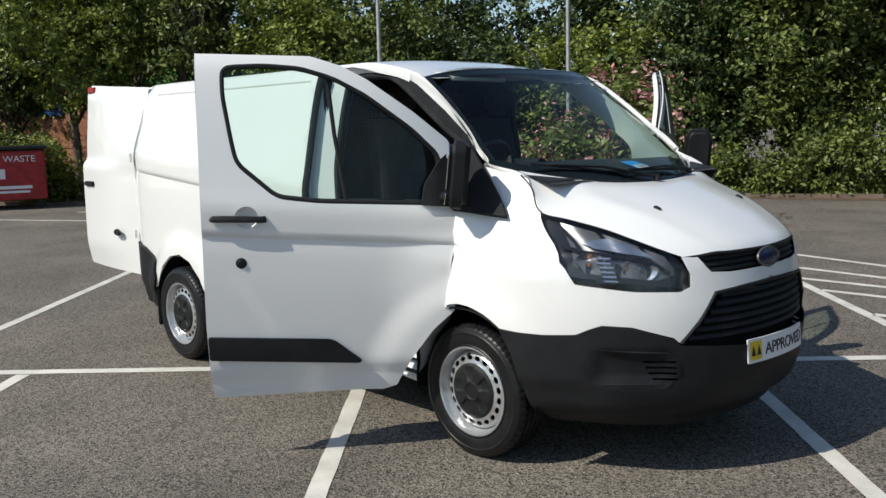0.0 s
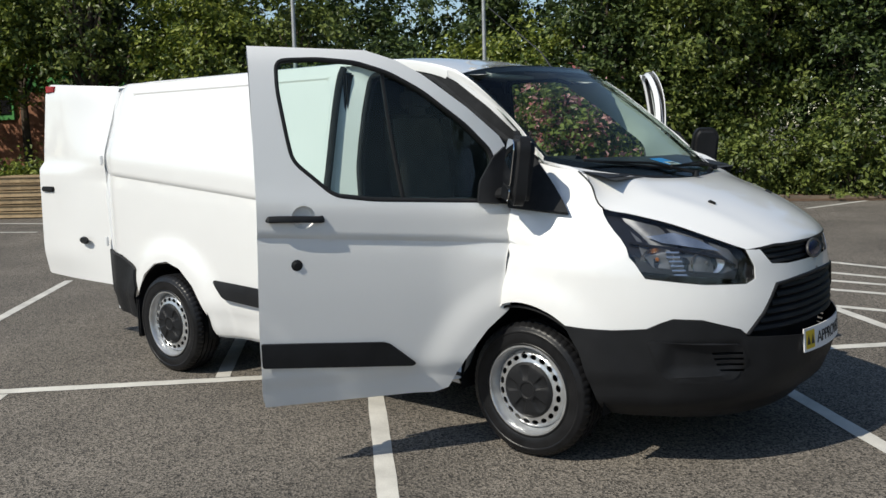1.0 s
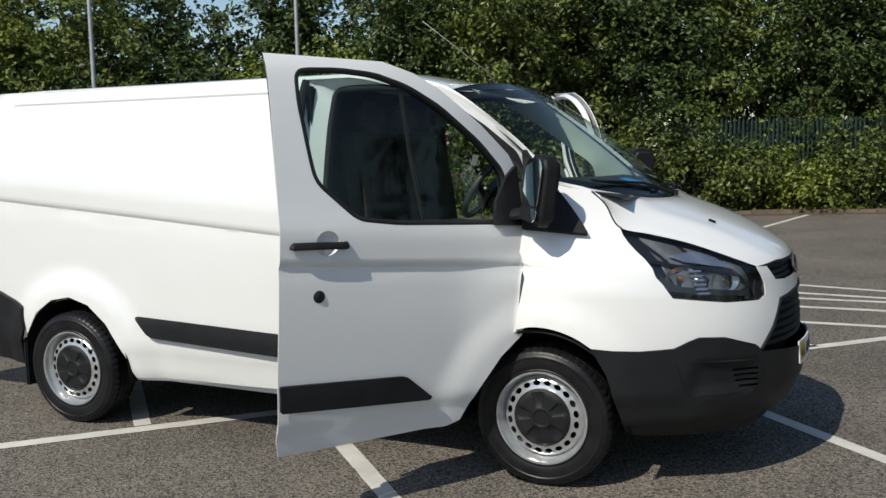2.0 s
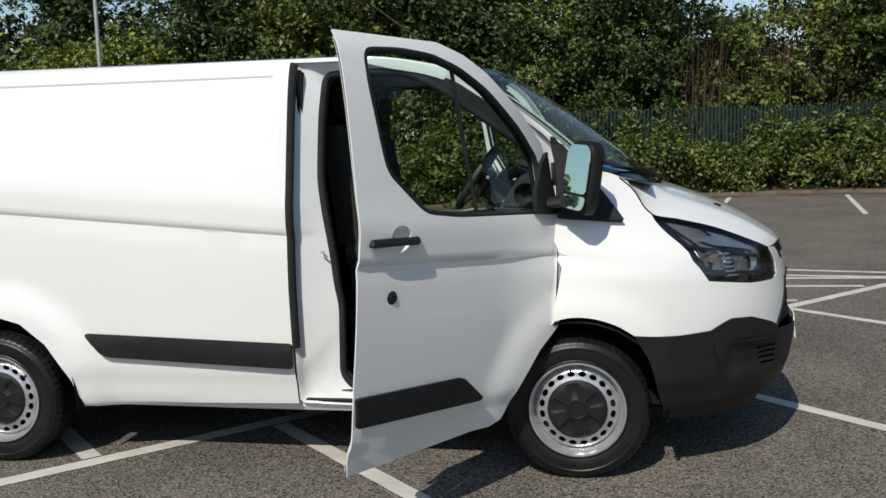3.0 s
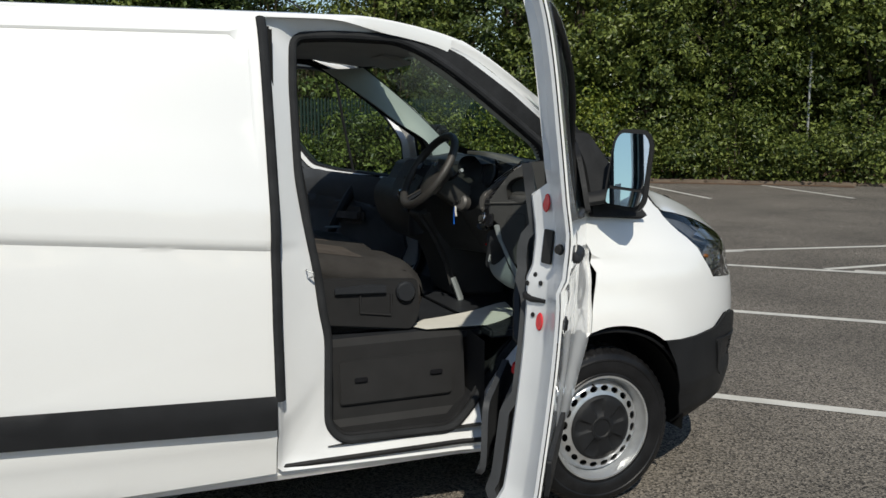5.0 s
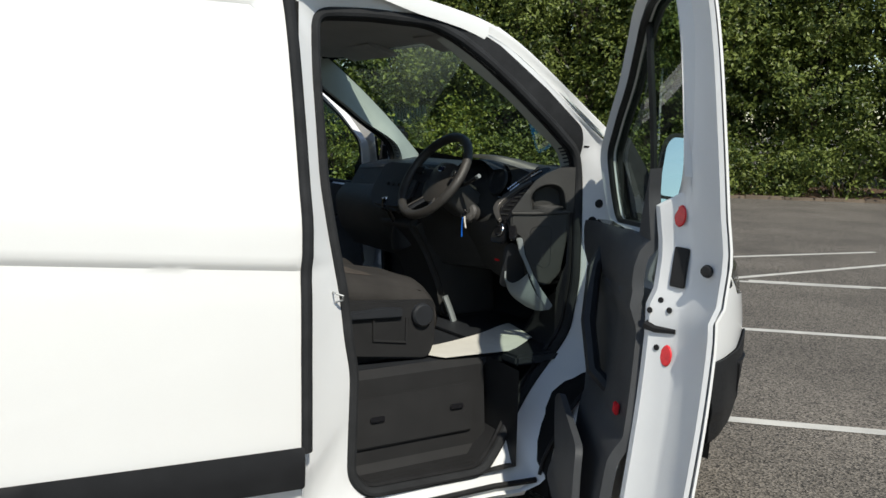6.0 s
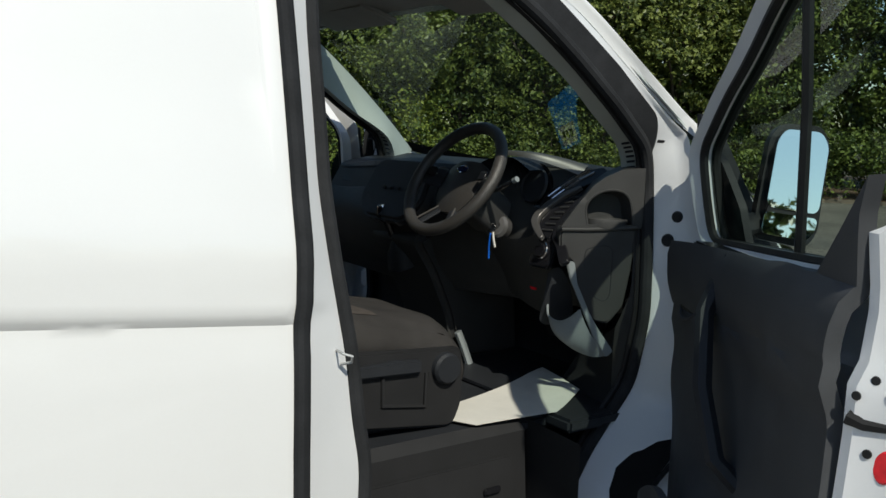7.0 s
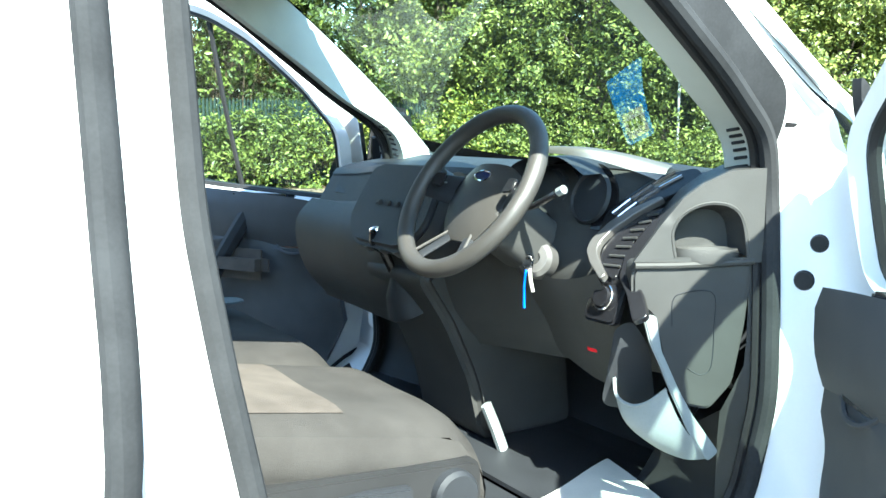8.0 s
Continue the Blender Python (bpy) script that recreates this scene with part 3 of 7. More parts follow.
slots = []
for i in range(4):
    z = 0.585 - 0.027 * i
    slots.append([qx(0.835 + 0.006 * i, z), qy(0.585 - 0.004 * i, z - 0.004), qy(0.585 - 0.004 * i, z - 0.016), qx(0.840 + 0.006 * i, z - 0.013)])
bumper_bm = Build().sheet(bump, bumper_point, 0.035, holes=slots, thick=0.006)
bumper = part("front_bumper", bumper_bm.mirrored(), BLACK, van, "unpainted black plastic front bumper")
for s in (-1, 1):
    for i in range(4):
        z = 0.572 - 0.027 * i
        a, c = around(qx(0.835, z)[0], z, -0.03), around(qy(0.585, z)[0], z, -0.03)
        sl = Build().tube([a, a.lerp(c, 0.5) + Vector((0.02, -0.01, 0)), c], 0.008, 6)
        part("vent_slat", sl if s < 0 else sl.flip_y(), UNDER, bumper)
back = Build().grid(lambda q, z: around(q, z, -0.06), list(np.linspace(qx(0.5, 0.5)[0], QMAX, 20)), [0.28, 0.45, 0.62, 0.75, 0.88, 1.0, 1.04])
part("grille_backing", back.mirrored(), UNDER, van)
slot_bm = Build().sheet([qy(0.43, 0.452), (QMAX, 0.462), (QMAX, 0.385), qy(0.37, 0.380)], lambda q, z: bumper_point(q, z) + Vector((0.004, 0, 0)), 0.03)
part("lower_intake", slot_bm.mirrored(), UNDER, bumper)
for s in (1, -1):
    fog = rounded([qx(0.60, 0.648), qx(0.80, 0.628), qy(0.60, 0.618), qy(0.555, 0.53), qy(0.60, 0.455), qx(0.70, 0.44), qx(0.64, 0.50)], 0.03)
    fb = Build().sheet(fog, lambda q, z: bumper_point(q, z) + Vector((0.003, -0.006, 0)) + Vector((0.004, -0.008, 0)) * smooth(0.44, 0.62, z), 0.03, holes=slots, thick=-0.01)
    part("fog_surround", fb if s > 0 else fb.flip_y(), BLACK, bumper)
# lower grille: frame and slats
rim = [around(qy(0.57, 0.655)[0], 0.655, 0.004), around(qy(0.49, 0.75)[0], 0.75, 0.004), around(qy(0.40, 0.868)[0], 0.868, 0.004), around(qy(0.20, 0.882)[0], 0.882, 0.004), around(QMAX, 0.886, 0.004)]
grille = part("grille", Build().tube(rim, 0.010, 8).mirrored(), BLACK, van, "black plastic radiator grille with horizontal slats")
for i in range(6):
    z = 0.675 + 0.036 * i
    yy = 0.555 - 0.205 * (z - 0.655) / 0.21
    pts = [around(q, z, -0.018) for q in np.linspace(qy(yy, z)[0], QMAX, 9)]
    pts = pts + [Vector((p.x, -p.y, p.z)) for p in reversed(pts[:-1])]
    part("slat", Build().tube(pts, 0.011, 6, flat=1.6), BLACK, grille)
for i in range(3):
    z = 0.968 + 0.026 * i
    pts = [around(q, z, -0.02) for q in np.linspace(qy(0.41 + 0.02 * i, z)[0], QMAX, 8)]
    pts += [Vector((p.x, -p.y, p.z)) for p in reversed(pts[:-1])]
    part("slat", Build().tube(pts, 0.010, 6, flat=1.5), BLACK, grille)
oval = Build().lathe([(0.0, 0.016), (0.05, 0.014), (0.064, 0.008), (0.068, 0.0)], Matrix.Translation((1.045, 0, 0.992)) @ pose(0, 0, 0, 0, 78, 0) @ Matrix.Diagonal((0.62, 1.45, 1, 1)), 36)
badge = part("badge", oval, BADGE_BLUE, grille, "plain dark blue oval badge with a chrome ring")
ring = Build().tube([Matrix.Translation((1.053, 0, 0.993)) @ pose(0, 0, 0, 0, 78, 0) @ Vector((0.042 * math.cos(a), 0.098 * math.sin(a), 0)) for a in np.linspace(0, 2 * math.pi, 33)[:-1]], 0.006, 6, closed=True)
part("badge_ring", ring, SATIN, badge)

# show plate with its lettering
PLATE = Matrix.Translation((max(bumper_point(QMAX, z).x for z in (0.53, 0.56, 0.59, 0.62)) + 0.004, -0.002, 0.585)) @ pose(0, 0, 0, 90, 0, 90) @ pose(0, 0, 0, -4, 0, 0)
BOW = max(0.32, (bumper_point(QMAX, 0.585).x - bumper_point(*qy(0.26, 0.585)).x) / 0.0676)
BEND = lambda u, v, d=0.0: PLATE @ Vector((u, v, d - BOW * u * u))
plate = part("show_plate", Build().sheet(rounded([(-0.26, -0.056), (0.26, -0.056), (0.26, 0.056), (-0.26, 0.056)], 0.006), lambda u, v: BEND(u, v, 0.006), 0.03, thick=-0.006), PLATE_WHITE, van, "white show plate with a yellow square and dark lettering")
part("yellow_square", Build().sheet(rounded([(-0.248, -0.042), (-0.168, -0.042), (-0.168, 0.044), (-0.248, 0.044)], 0.004), lambda u, v: BEND(u, v, 0.0085), 0.02), YELLOW, plate)
for k in (-0.228, -0.190):
    part("mark", Build().sheet([(k - 0.015, -0.022), (k + 0.015, -0.022), (k, 0.028)], lambda u, v: BEND(u, v, 0.0105), 0.02), INK, plate)
text = bpy.data.curves.new("lettering", 'FONT')
text.body = "APPROVED"
text.size = 0.079
text.extrude = 0.0008
text.space_character = 0.93
tmp = bpy.data.objects.new("lettering", text)
scene.collection.objects.link(tmp)
bpy.context.view_layer.update()
letters = bpy.data.meshes.new_from_object(tmp.evaluated_get(bpy.context.evaluated_depsgraph_get()))
bpy.data.objects.remove(tmp)
wide = max(v.co.x for v in letters.vertices)
for v in letters.vertices:
    v.co = BEND(v.co.x * 0.380 / wide - 0.142, v.co.y - 0.028, v.co.z + 0.0085)
letters.materials.clear()
letters.materials.append(INK)
lettering = new("lettering", letters)
lettering.parent = plate

# ---- headlamps
for s in (1, -1):
    fix = (lambda b: b) if s > 0 else (lambda b: b.flip_y())
    lamp = part("headlamp", fix(Build().sheet(LAMP, lambda q, z: around(q, z, -0.002), 0.03)), LENS, van, "clear headlamp with a black housing and chrome reflectors")
    shell = Build().sheet(LAMP, lambda q, z: around(q, z, -0.045), 0.03)
    ring = split(LAMP, 0.03)
    shell.grid(lambda i, k: around(ring[i % len(ring)][0], ring[i % len(ring)][1], -0.004 - 0.041 * k), list(range(len(ring))), [0, 1], close_u=True)
    part("housing", fix(shell), GLOSS_BLACK, lamp)
    heart = (sum(q for q, z in LAMP) / len(LAMP), sum(z for q, z in LAMP) / len(LAMP))
    mask = [(heart[0] + (q - heart[0]) * 0.80, heart[1] + (z - heart[1]) * 0.74) for q, z in LAMP]
    part("inner_mask", fix(Build().sheet(mask, lambda q, z: around(q, z, -0.040 + 0.006 * math.sin(q * 40)), 0.02)), LAMP_GREY, lamp, "grey moulded lamp interior")
    brow = [qx(0.56, 1.105), qx(0.66, 1.118), qx(0.76, 1.085), qx(0.845, 1.035), qx(0.74, 1.058), qx(0.63, 1.078)]
    part("daytime_reflector", fix(Build().sheet(brow, lambda q, z: around(q, z, -0.018 - 0.004 * math.sin(q * 45)), 0.012)), LAMP_SILVER, lamp)
    inner_frame_pts = [qx(0.50, 1.085), qx(0.60, 1.062), qx(0.72, 1.045), qx(0.86, 1.005), qx(0.90, 0.965)]
    part("lamp_divider", fix(Build().tube([around(q, z, -0.022) for q, z in inner_frame_pts], 0.010, 6, flat=0.6)), GLOSS_BLACK, lamp)
    for cx, cz, r in ((0.635, 1.005, 0.066), (0.815, 0.985, 0.070)):
        q, z = qx(cx, cz)
        c = around(q, z, -0.030)
        n = (around(q, z, 0.02) - around(q, z, -0.02)).normalized()
        m = Matrix.Translation(c) @ n.to_track_quat('Z', 'Y').to_matrix().to_4x4()
        bowl = Build().lathe([(r, 0.0), (r * 0.9, -0.004), (r * 0.7, -0.016), (r * 0.35, -0.026), (0.004, -0.028)], m @ Matrix.Diagonal((1.15, 0.85, 1, 1)), 28)
        dish = part("reflector", fix(bowl), LAMP_SILVER, lamp)
        bulb = Build().lathe([(0.0, 0.002), (0.007, 0.0), (0.009, -0.012), (0.008, -0.028)], m, 16)
        part("bulb", fix(bulb), AMBER if cx < 0.7 else SATIN, dish)
    for i in range(6):
        z = 0.935 + 0.02 * i
        a = around(qx(0.70 - 0.008 * i, z)[0], z, -0.022)
        c = around(qx(0.748 - 0.008 * i, z)[0], z - 0.002, -0.022)
        part("fin", fix(Build().tube([a, c], 0.006, 5, flat=1.4)), LAMP_SILVER, lamp)
    inner = [qx(0.56, 0.955), qx(0.905, 0.905), qx(0.915, 0.955), qx(0.87, 0.935), qx(0.62, 0.972), qx(0.53, 1.03)]
    part("trim_wing", fix(Build().sheet(inner, lambda q, z: around(q, z, -0.028), 0.02)), DASH_DARK, lamp)

# ---- wheels


def wheel(x, y, spin, sgn):
    m = Matrix.Translation((x, y * sgn, 0.3345)) @ pose(0, 0, 0, 90 * sgn, 0, 0) @ pose(0, 0, 0, 0, 0, spin)
    # local z points outwards from the van
    prof = [(0.205, -0.205), (0.235, -0.212), (0.27, -0.216), (0.305, -0.208), (0.322, -0.196), (0.333, -0.175)]
    for c in (-0.155, -0.120, -0.085, -0.050):
        prof += [(0.336, c - 0.014), (0.336, c - 0.004), (0.328, c - 0.003), (0.328, c + 0.003), (0.336, c + 0.004)]
    prof += [(0.336, -0.030), (0.332, -0.024), (0.326, -0.012), (0.318, -0.004), (0.308, 0.001), (0.300, 0.0035), (0.296, 0.0065), (0.290, 0.0068), (0.286, 0.004), (0.262, 0.004), (0.245, 0.002), (0.236, -0.002), (0.232, 0.001), (0.226, 0.001), (0.222, -0.006), (0.215, -0.02)]
    n = 168

    def notch(i, k):
        edge = 5 <= i <= 9 or 25 <= i <= 28
        return -0.006 if edge and k % 3 == 0 else (-0.003 if 9 < i < 25 and k % 6 == 1 else 0.0)
    w = part("wheel", Build().lathe([(0.222, -0.012), (0.226, -0.004), (0.224, 0.001), (0.217, 0.001), (0.212, -0.006), (0.207, -0.03), (0.200, -0.045), (0.196, -0.075), (0.196, -0.20), (0.18, -0.205)], m, 64), SILVER, van, "silver painted steel wheel with a black hub cap")
    part("tyre", Build().lathe(prof, m, n, notch), TYRE, w, "black road tyre with worn tread")
    hole_rings = []
    for k in range(20):
        a = 2 * math.pi * k / 20
        hole_rings.append([(0.1655 * math.cos(a) + 0.0125 * math.cos(t) * math.cos(a) - 0.0185 * math.sin(t) * math.sin(a),
                            0.1655 * math.sin(a) + 0.0125 * math.cos(t) * math.sin(a) + 0.0185 * math.sin(t) * math.cos(a)) for t in np.linspace(0, 2 * math.pi, 13)[:-1]])
    outer = [(0.200 * math.cos(t), 0.200 * math.sin(t)) for t in np.linspace(0, 2 * math.pi, 65)[:-1]]
    inner_ring = [(0.125 * math.cos(t), 0.125 * math.sin(t)) for t in np.linspace(0, 2 * math.pi, 41)[:-1]]
    dish = curve([0.12, 0.137, 0.148, 0.180, 0.191, 0.201], [-0.020, -0.018, -0.024, -0.030, -0.042, -0.060])
    disc = Build().sheet(outer, lambda u, v: m @ Vector((u, v, dish(math.hypot(u, v)))), 0.012, holes=hole_rings + [inner_ring], thick=-0.006)
    part("disc", disc, SILVER, w)
    # black disc standing in for the shade behind the wheel's holes
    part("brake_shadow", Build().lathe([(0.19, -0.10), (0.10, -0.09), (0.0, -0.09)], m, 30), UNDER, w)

    cap = Build()
    seg = 60
    radii = [0.139, 0.136, 0.127, 0.115, 0.100, 0.082, 0.064, 0.050, 0.048, 0.040, 0.035, 0.0]

    def cap_z(r, a):
        z = -0.004 - 0.014 * smooth(0.118, 0.141, r)
        five = 0.5 + 0.5 * math.cos(5 * a)
        z -= 0.010 * smooth(0.55, 0.8, five) * smooth(0.126, 0.112, r) * smooth(0.052, 0.068, r)
        z += 0.004 * smooth(0.052, 0.047, r) - 0.005 * smooth(0.041, 0.034, r)
        return z
    cap.grid(lambda a, r: m @ Vector((r * math.cos(a), r * math.sin(a), cap_z(r, a))), list(np.linspace(0, 2 * math.pi, seg + 1)[:-1]), radii, close_u=True)
    part("hub_cap", cap, BLACK, w, "black plastic hub cap")
    part("valve", Build().tube([m @ Vector((0.185, 0.0, -0.035)), m @ Vector((0.178, 0.0, -0.008))], 0.004, 6), RUBBER, w)


for x, y, spin in ((0.0, -0.952, 100), (-2.933, -0.968, 40)):
    wheel(x, y, spin, 1)
    wheel(x, y, -spin, -1)
for x in (0.0, -2.933):
    for s in (1, -1):
        liner = Build().grid(lambda a, y: Vector((x + 0.415 * math.cos(a), -y * s, 0.334 + 0.415 * math.sin(a))), list(np.linspace(-0.15, math.pi + 0.15, 24)), [0.60, 0.94])
        liner.grid(lambda a, r: Vector((x + r * math.cos(a), -0.60 * s, 0.334 + r * math.sin(a))), list(np.linspace(-0.2, math.pi + 0.2, 24)), [0.0, 0.415])
        part("wheel_arch_liner", liner, UNDER, van)
        # thin black tube added to draw the shaded gap inside the wing's edge
        gap_tube = Build().tube([(x + 0.425 * math.cos(a), -(side_width(x + 0.425 * math.cos(a), max(0.334 + 0.425 * math.sin(a), 0.30)) - 0.026) * s, 0.334 + 0.425 * math.sin(a)) for a in np.linspace(0.05, math.pi - 0.05, 26)], 0.007, 6)
        part("arch_edge", gap_tube, BLACK, van)
floor = Build().box((4.4, 1.5, 0.08), pose(-1.5, 0, 0.33), 0.02)
floor.box((0.5, 0.10, 0.10), pose(0.55, -0.3, 0.26), 0.02).box((1.2, 0.16, 0.14), pose(-2.2, 0.35, 0.27), 0.03)
floor.tube([(-2.933, -0.8, 0.33), (-2.933, 0.8, 0.33)], 0.05, 8).tube([(0, -0.8, 0.30), (0, 0.8, 0.30)], 0.04, 8)
part("underbody", floor, UNDER, van)

# ---- rear doors, both swung wide
for s in (1, -1):
    fix = (lambda b: b) if s > 0 else (lambda b: b.flip_y())
    low = lambda z: 0.045 * smooth(1.36, 1.44, z) + 0.03 * smooth(1.44, 2.0, z) + 0.05 * smooth(0.75, 0.5, z)
    out = rounded([(0.0, 0.515), (0.895, 0.545), (0.905, 0.80), (0.885, 1.40), (0.845, 1.44), (0.775, 1.98), (0.735, 2.035), (0.02, 1.99)], 0.03)
    b = Build().sheet(out, lambda u, z: Vector((-3.768 - u, (side(-3.755, min(z, 1.99)).y - 0.004) * (1 - smooth(0.0, 0.55, u)) + smooth(0.0, 0.55, u) * (-0.885 - 0.014 * u + 0.6 * low(z) + 0.25 * max(0, z - 1.95)) - 0.012 * math.sin(math.pi * min(u / 0.9, 1)), z)), 0.05, thick=0.045)
    door = part("rear_door", fix(b), WHITE, van, "white rear barn door swung wide beside the load bay")
    h = Build().prism(rounded([(-0.085, -0.02), (0.085, -0.02), (0.085, 0.02), (-0.085, 0.02)], 0.018), 0.035, Matrix.Translation((-4.52, -0.887, 1.225)) @ pose(0, 0, 0, 90, 0, 0), 0.008)
    part("handle", fix(h), BLACK, door, "black pull handle")
    part("lock_cover", fix(Build().lathe([(0.0, 0.012), (0.03, 0.012), (0.036, 0.0)], Matrix.Translation((-4.045, -0.905, 0.845)) @ pose(0, 0, 0, 90, 0, 0) @ Matrix.Diagonal((1.7, 0.8, 1, 1)), 24)), BLACK, door)
    part("marker_lamp", fix(Build().prism(rounded([(-0.06, -0.028), (0.06, -0.022), (0.06, 0.022), (-0.06, 0.028)], 0.008), 0.03, Matrix.Translation((-4.47, -0.832, 1.995)) @ pose(0, 0, 0, 90, 0, 0), 0.005)), LAMP_RED, door, "red marker lamp at the top edge")
    for z in (0.85, 1.45):
        part("hinge", fix(Build().box((0.03, 0.02, 0.07), pose(-3.775, -0.88, z), 0.005)), JAMB, door)
    frame_bar = Build().tube([(-3.74, -0.80, 0.34), (-3.745, -0.84, 1.2), (-3.74, -0.70, 1.94)], 0.035, 8)
    part("rear_pillar", fix(frame_bar), JAMB, van)
bulk = Build().box((0.03, 1.60, 1.55), pose(-1.32, 0, 1.17), 0.01)
part("bulkhead", bulk, UNDER, van, "dark bulkhead behind the seats")
load = Build().box((2.40, 1.50, 0.02), pose(-2.55, 0, 0.50), 0.004)
part("load_floor", load, UNDER, van)
# ---------------------------------------------------------------- cab openings
# the opening's edge as (x, z, y): it lies a door's thickness inside the skin, deeper at the hinge pillar
RIM3 = rounded([(-1.215, 1.93, -0.69), (-1.232, 1.74, -0.735), (-1.235, 1.55, -0.775), (-1.236, 1.41, -0.80), (-1.215, 1.25, -0.815), (-1.18, 1.05, -0.83),
                (-1.163, 0.90, -0.835), (-1.142, 0.80, -0.835), (-1.148, 0.45, -0.835), (-1.09, 0.385, -0.84), (-0.63, 0.372, -0.84), (-0.52, 0.445, -0.79),
                (-0.427, 0.54, -0.745), (-0.334, 0.625, -0.715), (-0.235, 0.71, -0.70), (-0.165, 0.815, -0.72), (-0.158, 1.02, -0.755), (-0.148, 1.20, -0.742),
                (-0.128, 1.40, -0.712), (-0.155, 1.505, -0.722), (-0.31, 1.615, -0.752), (-0.46, 1.725, -0.757), (-0.60, 1.825, -0.750), (-0.72, 1.895, -0.740), (-0.82, 1.932, -0.728), (-1.05, 1.938, -0.715)], 0.05)
RIM3 = split(RIM3, 0.03)
RIM = [(x, z) for x, z, y in RIM3]
DOOR = [(-1.338, 0.40), (-1.345, 0.70), (-1.338, 1.18), (-1.330, 1.985), (-0.80, 1.968), (-0.66, 1.925), (-0.54, 1.862), (-0.32, 1.705), (-0.155, 1.568), (-0.125, 1.52),
        (-0.112, 1.234), (-0.108, 1.08), (-0.125, 0.86), (-0.150, 0.74), (-0.25, 0.645), (-0.36, 0.49), (-0.43, 0.345), (-0.50, 0.322), (-1.325, 0.335)]
JAMB_OUT = [(-1.352, 0.325), (-1.352, 1.99), (-0.90, 1.980), (-0.74, 1.955), (-0.54, 1.875), (-0.32, 1.730), (-0.15, 1.592), (-0.09, 1.535),
            (-0.088, 1.215), (-0.083, 1.04), (-0.092, 0.85), (-0.10, 0.757), (-0.24, 0.655), (-0.34, 0.52), (-0.42, 0.33), (-0.50, 0.30)]
HEART = Vector((-0.70, 1.15))


def meet(poly, a):
    """Where the ray at an angle from the heart of the opening meets a closed outline; points may carry a third value."""
    d, best = (math.cos(a), math.sin(a)), None
    for p, q in zip(poly, poly[1:] + poly[:1]):
        ex, ez = q[0] - p[0], q[1] - p[1]
        den = d[0] * ez - d[1] * ex
        if abs(den) < 1e-9:
            continue
        r = ((p[0] - HEART.x) * ez - (p[1] - HEART.y) * ex) / den
        t = ((p[0] - HEART.x) * d[1] - (p[1] - HEART.y) * d[0]) / den
        if r > 0 and -1e-6 <= t <= 1 + 1e-6 and (best is None or r > best[0]):
            best = (r, t, p, q)
    r, t, p, q = best
    return tuple(i + (j - i) * t for i, j in zip(p, q))


RAYS = list(np.linspace(0, 2 * math.pi, 241)[:-1])
FACE_IN = [meet(RIM3, a) for a in RAYS]
FACE_OUT = [meet(JAMB_OUT, a) for a in RAYS]


def jamb_face(i, k, lift=0.0):
    """The stepped face from the skin (k = 0) to the edge of the opening (k = 1)."""
    (x0, z0), (x1, z1, y1) = FACE_OUT[int(i) % len(RAYS)], FACE_IN[int(i) % len(RAYS)]
    y0 = pillar_skin(x0, z0, 0.004).y
    step = 0.25 * smooth(0.02, 0.14, k) + 0.75 * k
    return Vector((x0 + (x1 - x0) * k - lift * 0.6, y0 + (y1 - y0) * step - lift, z0 + (z1 - z0) * k))


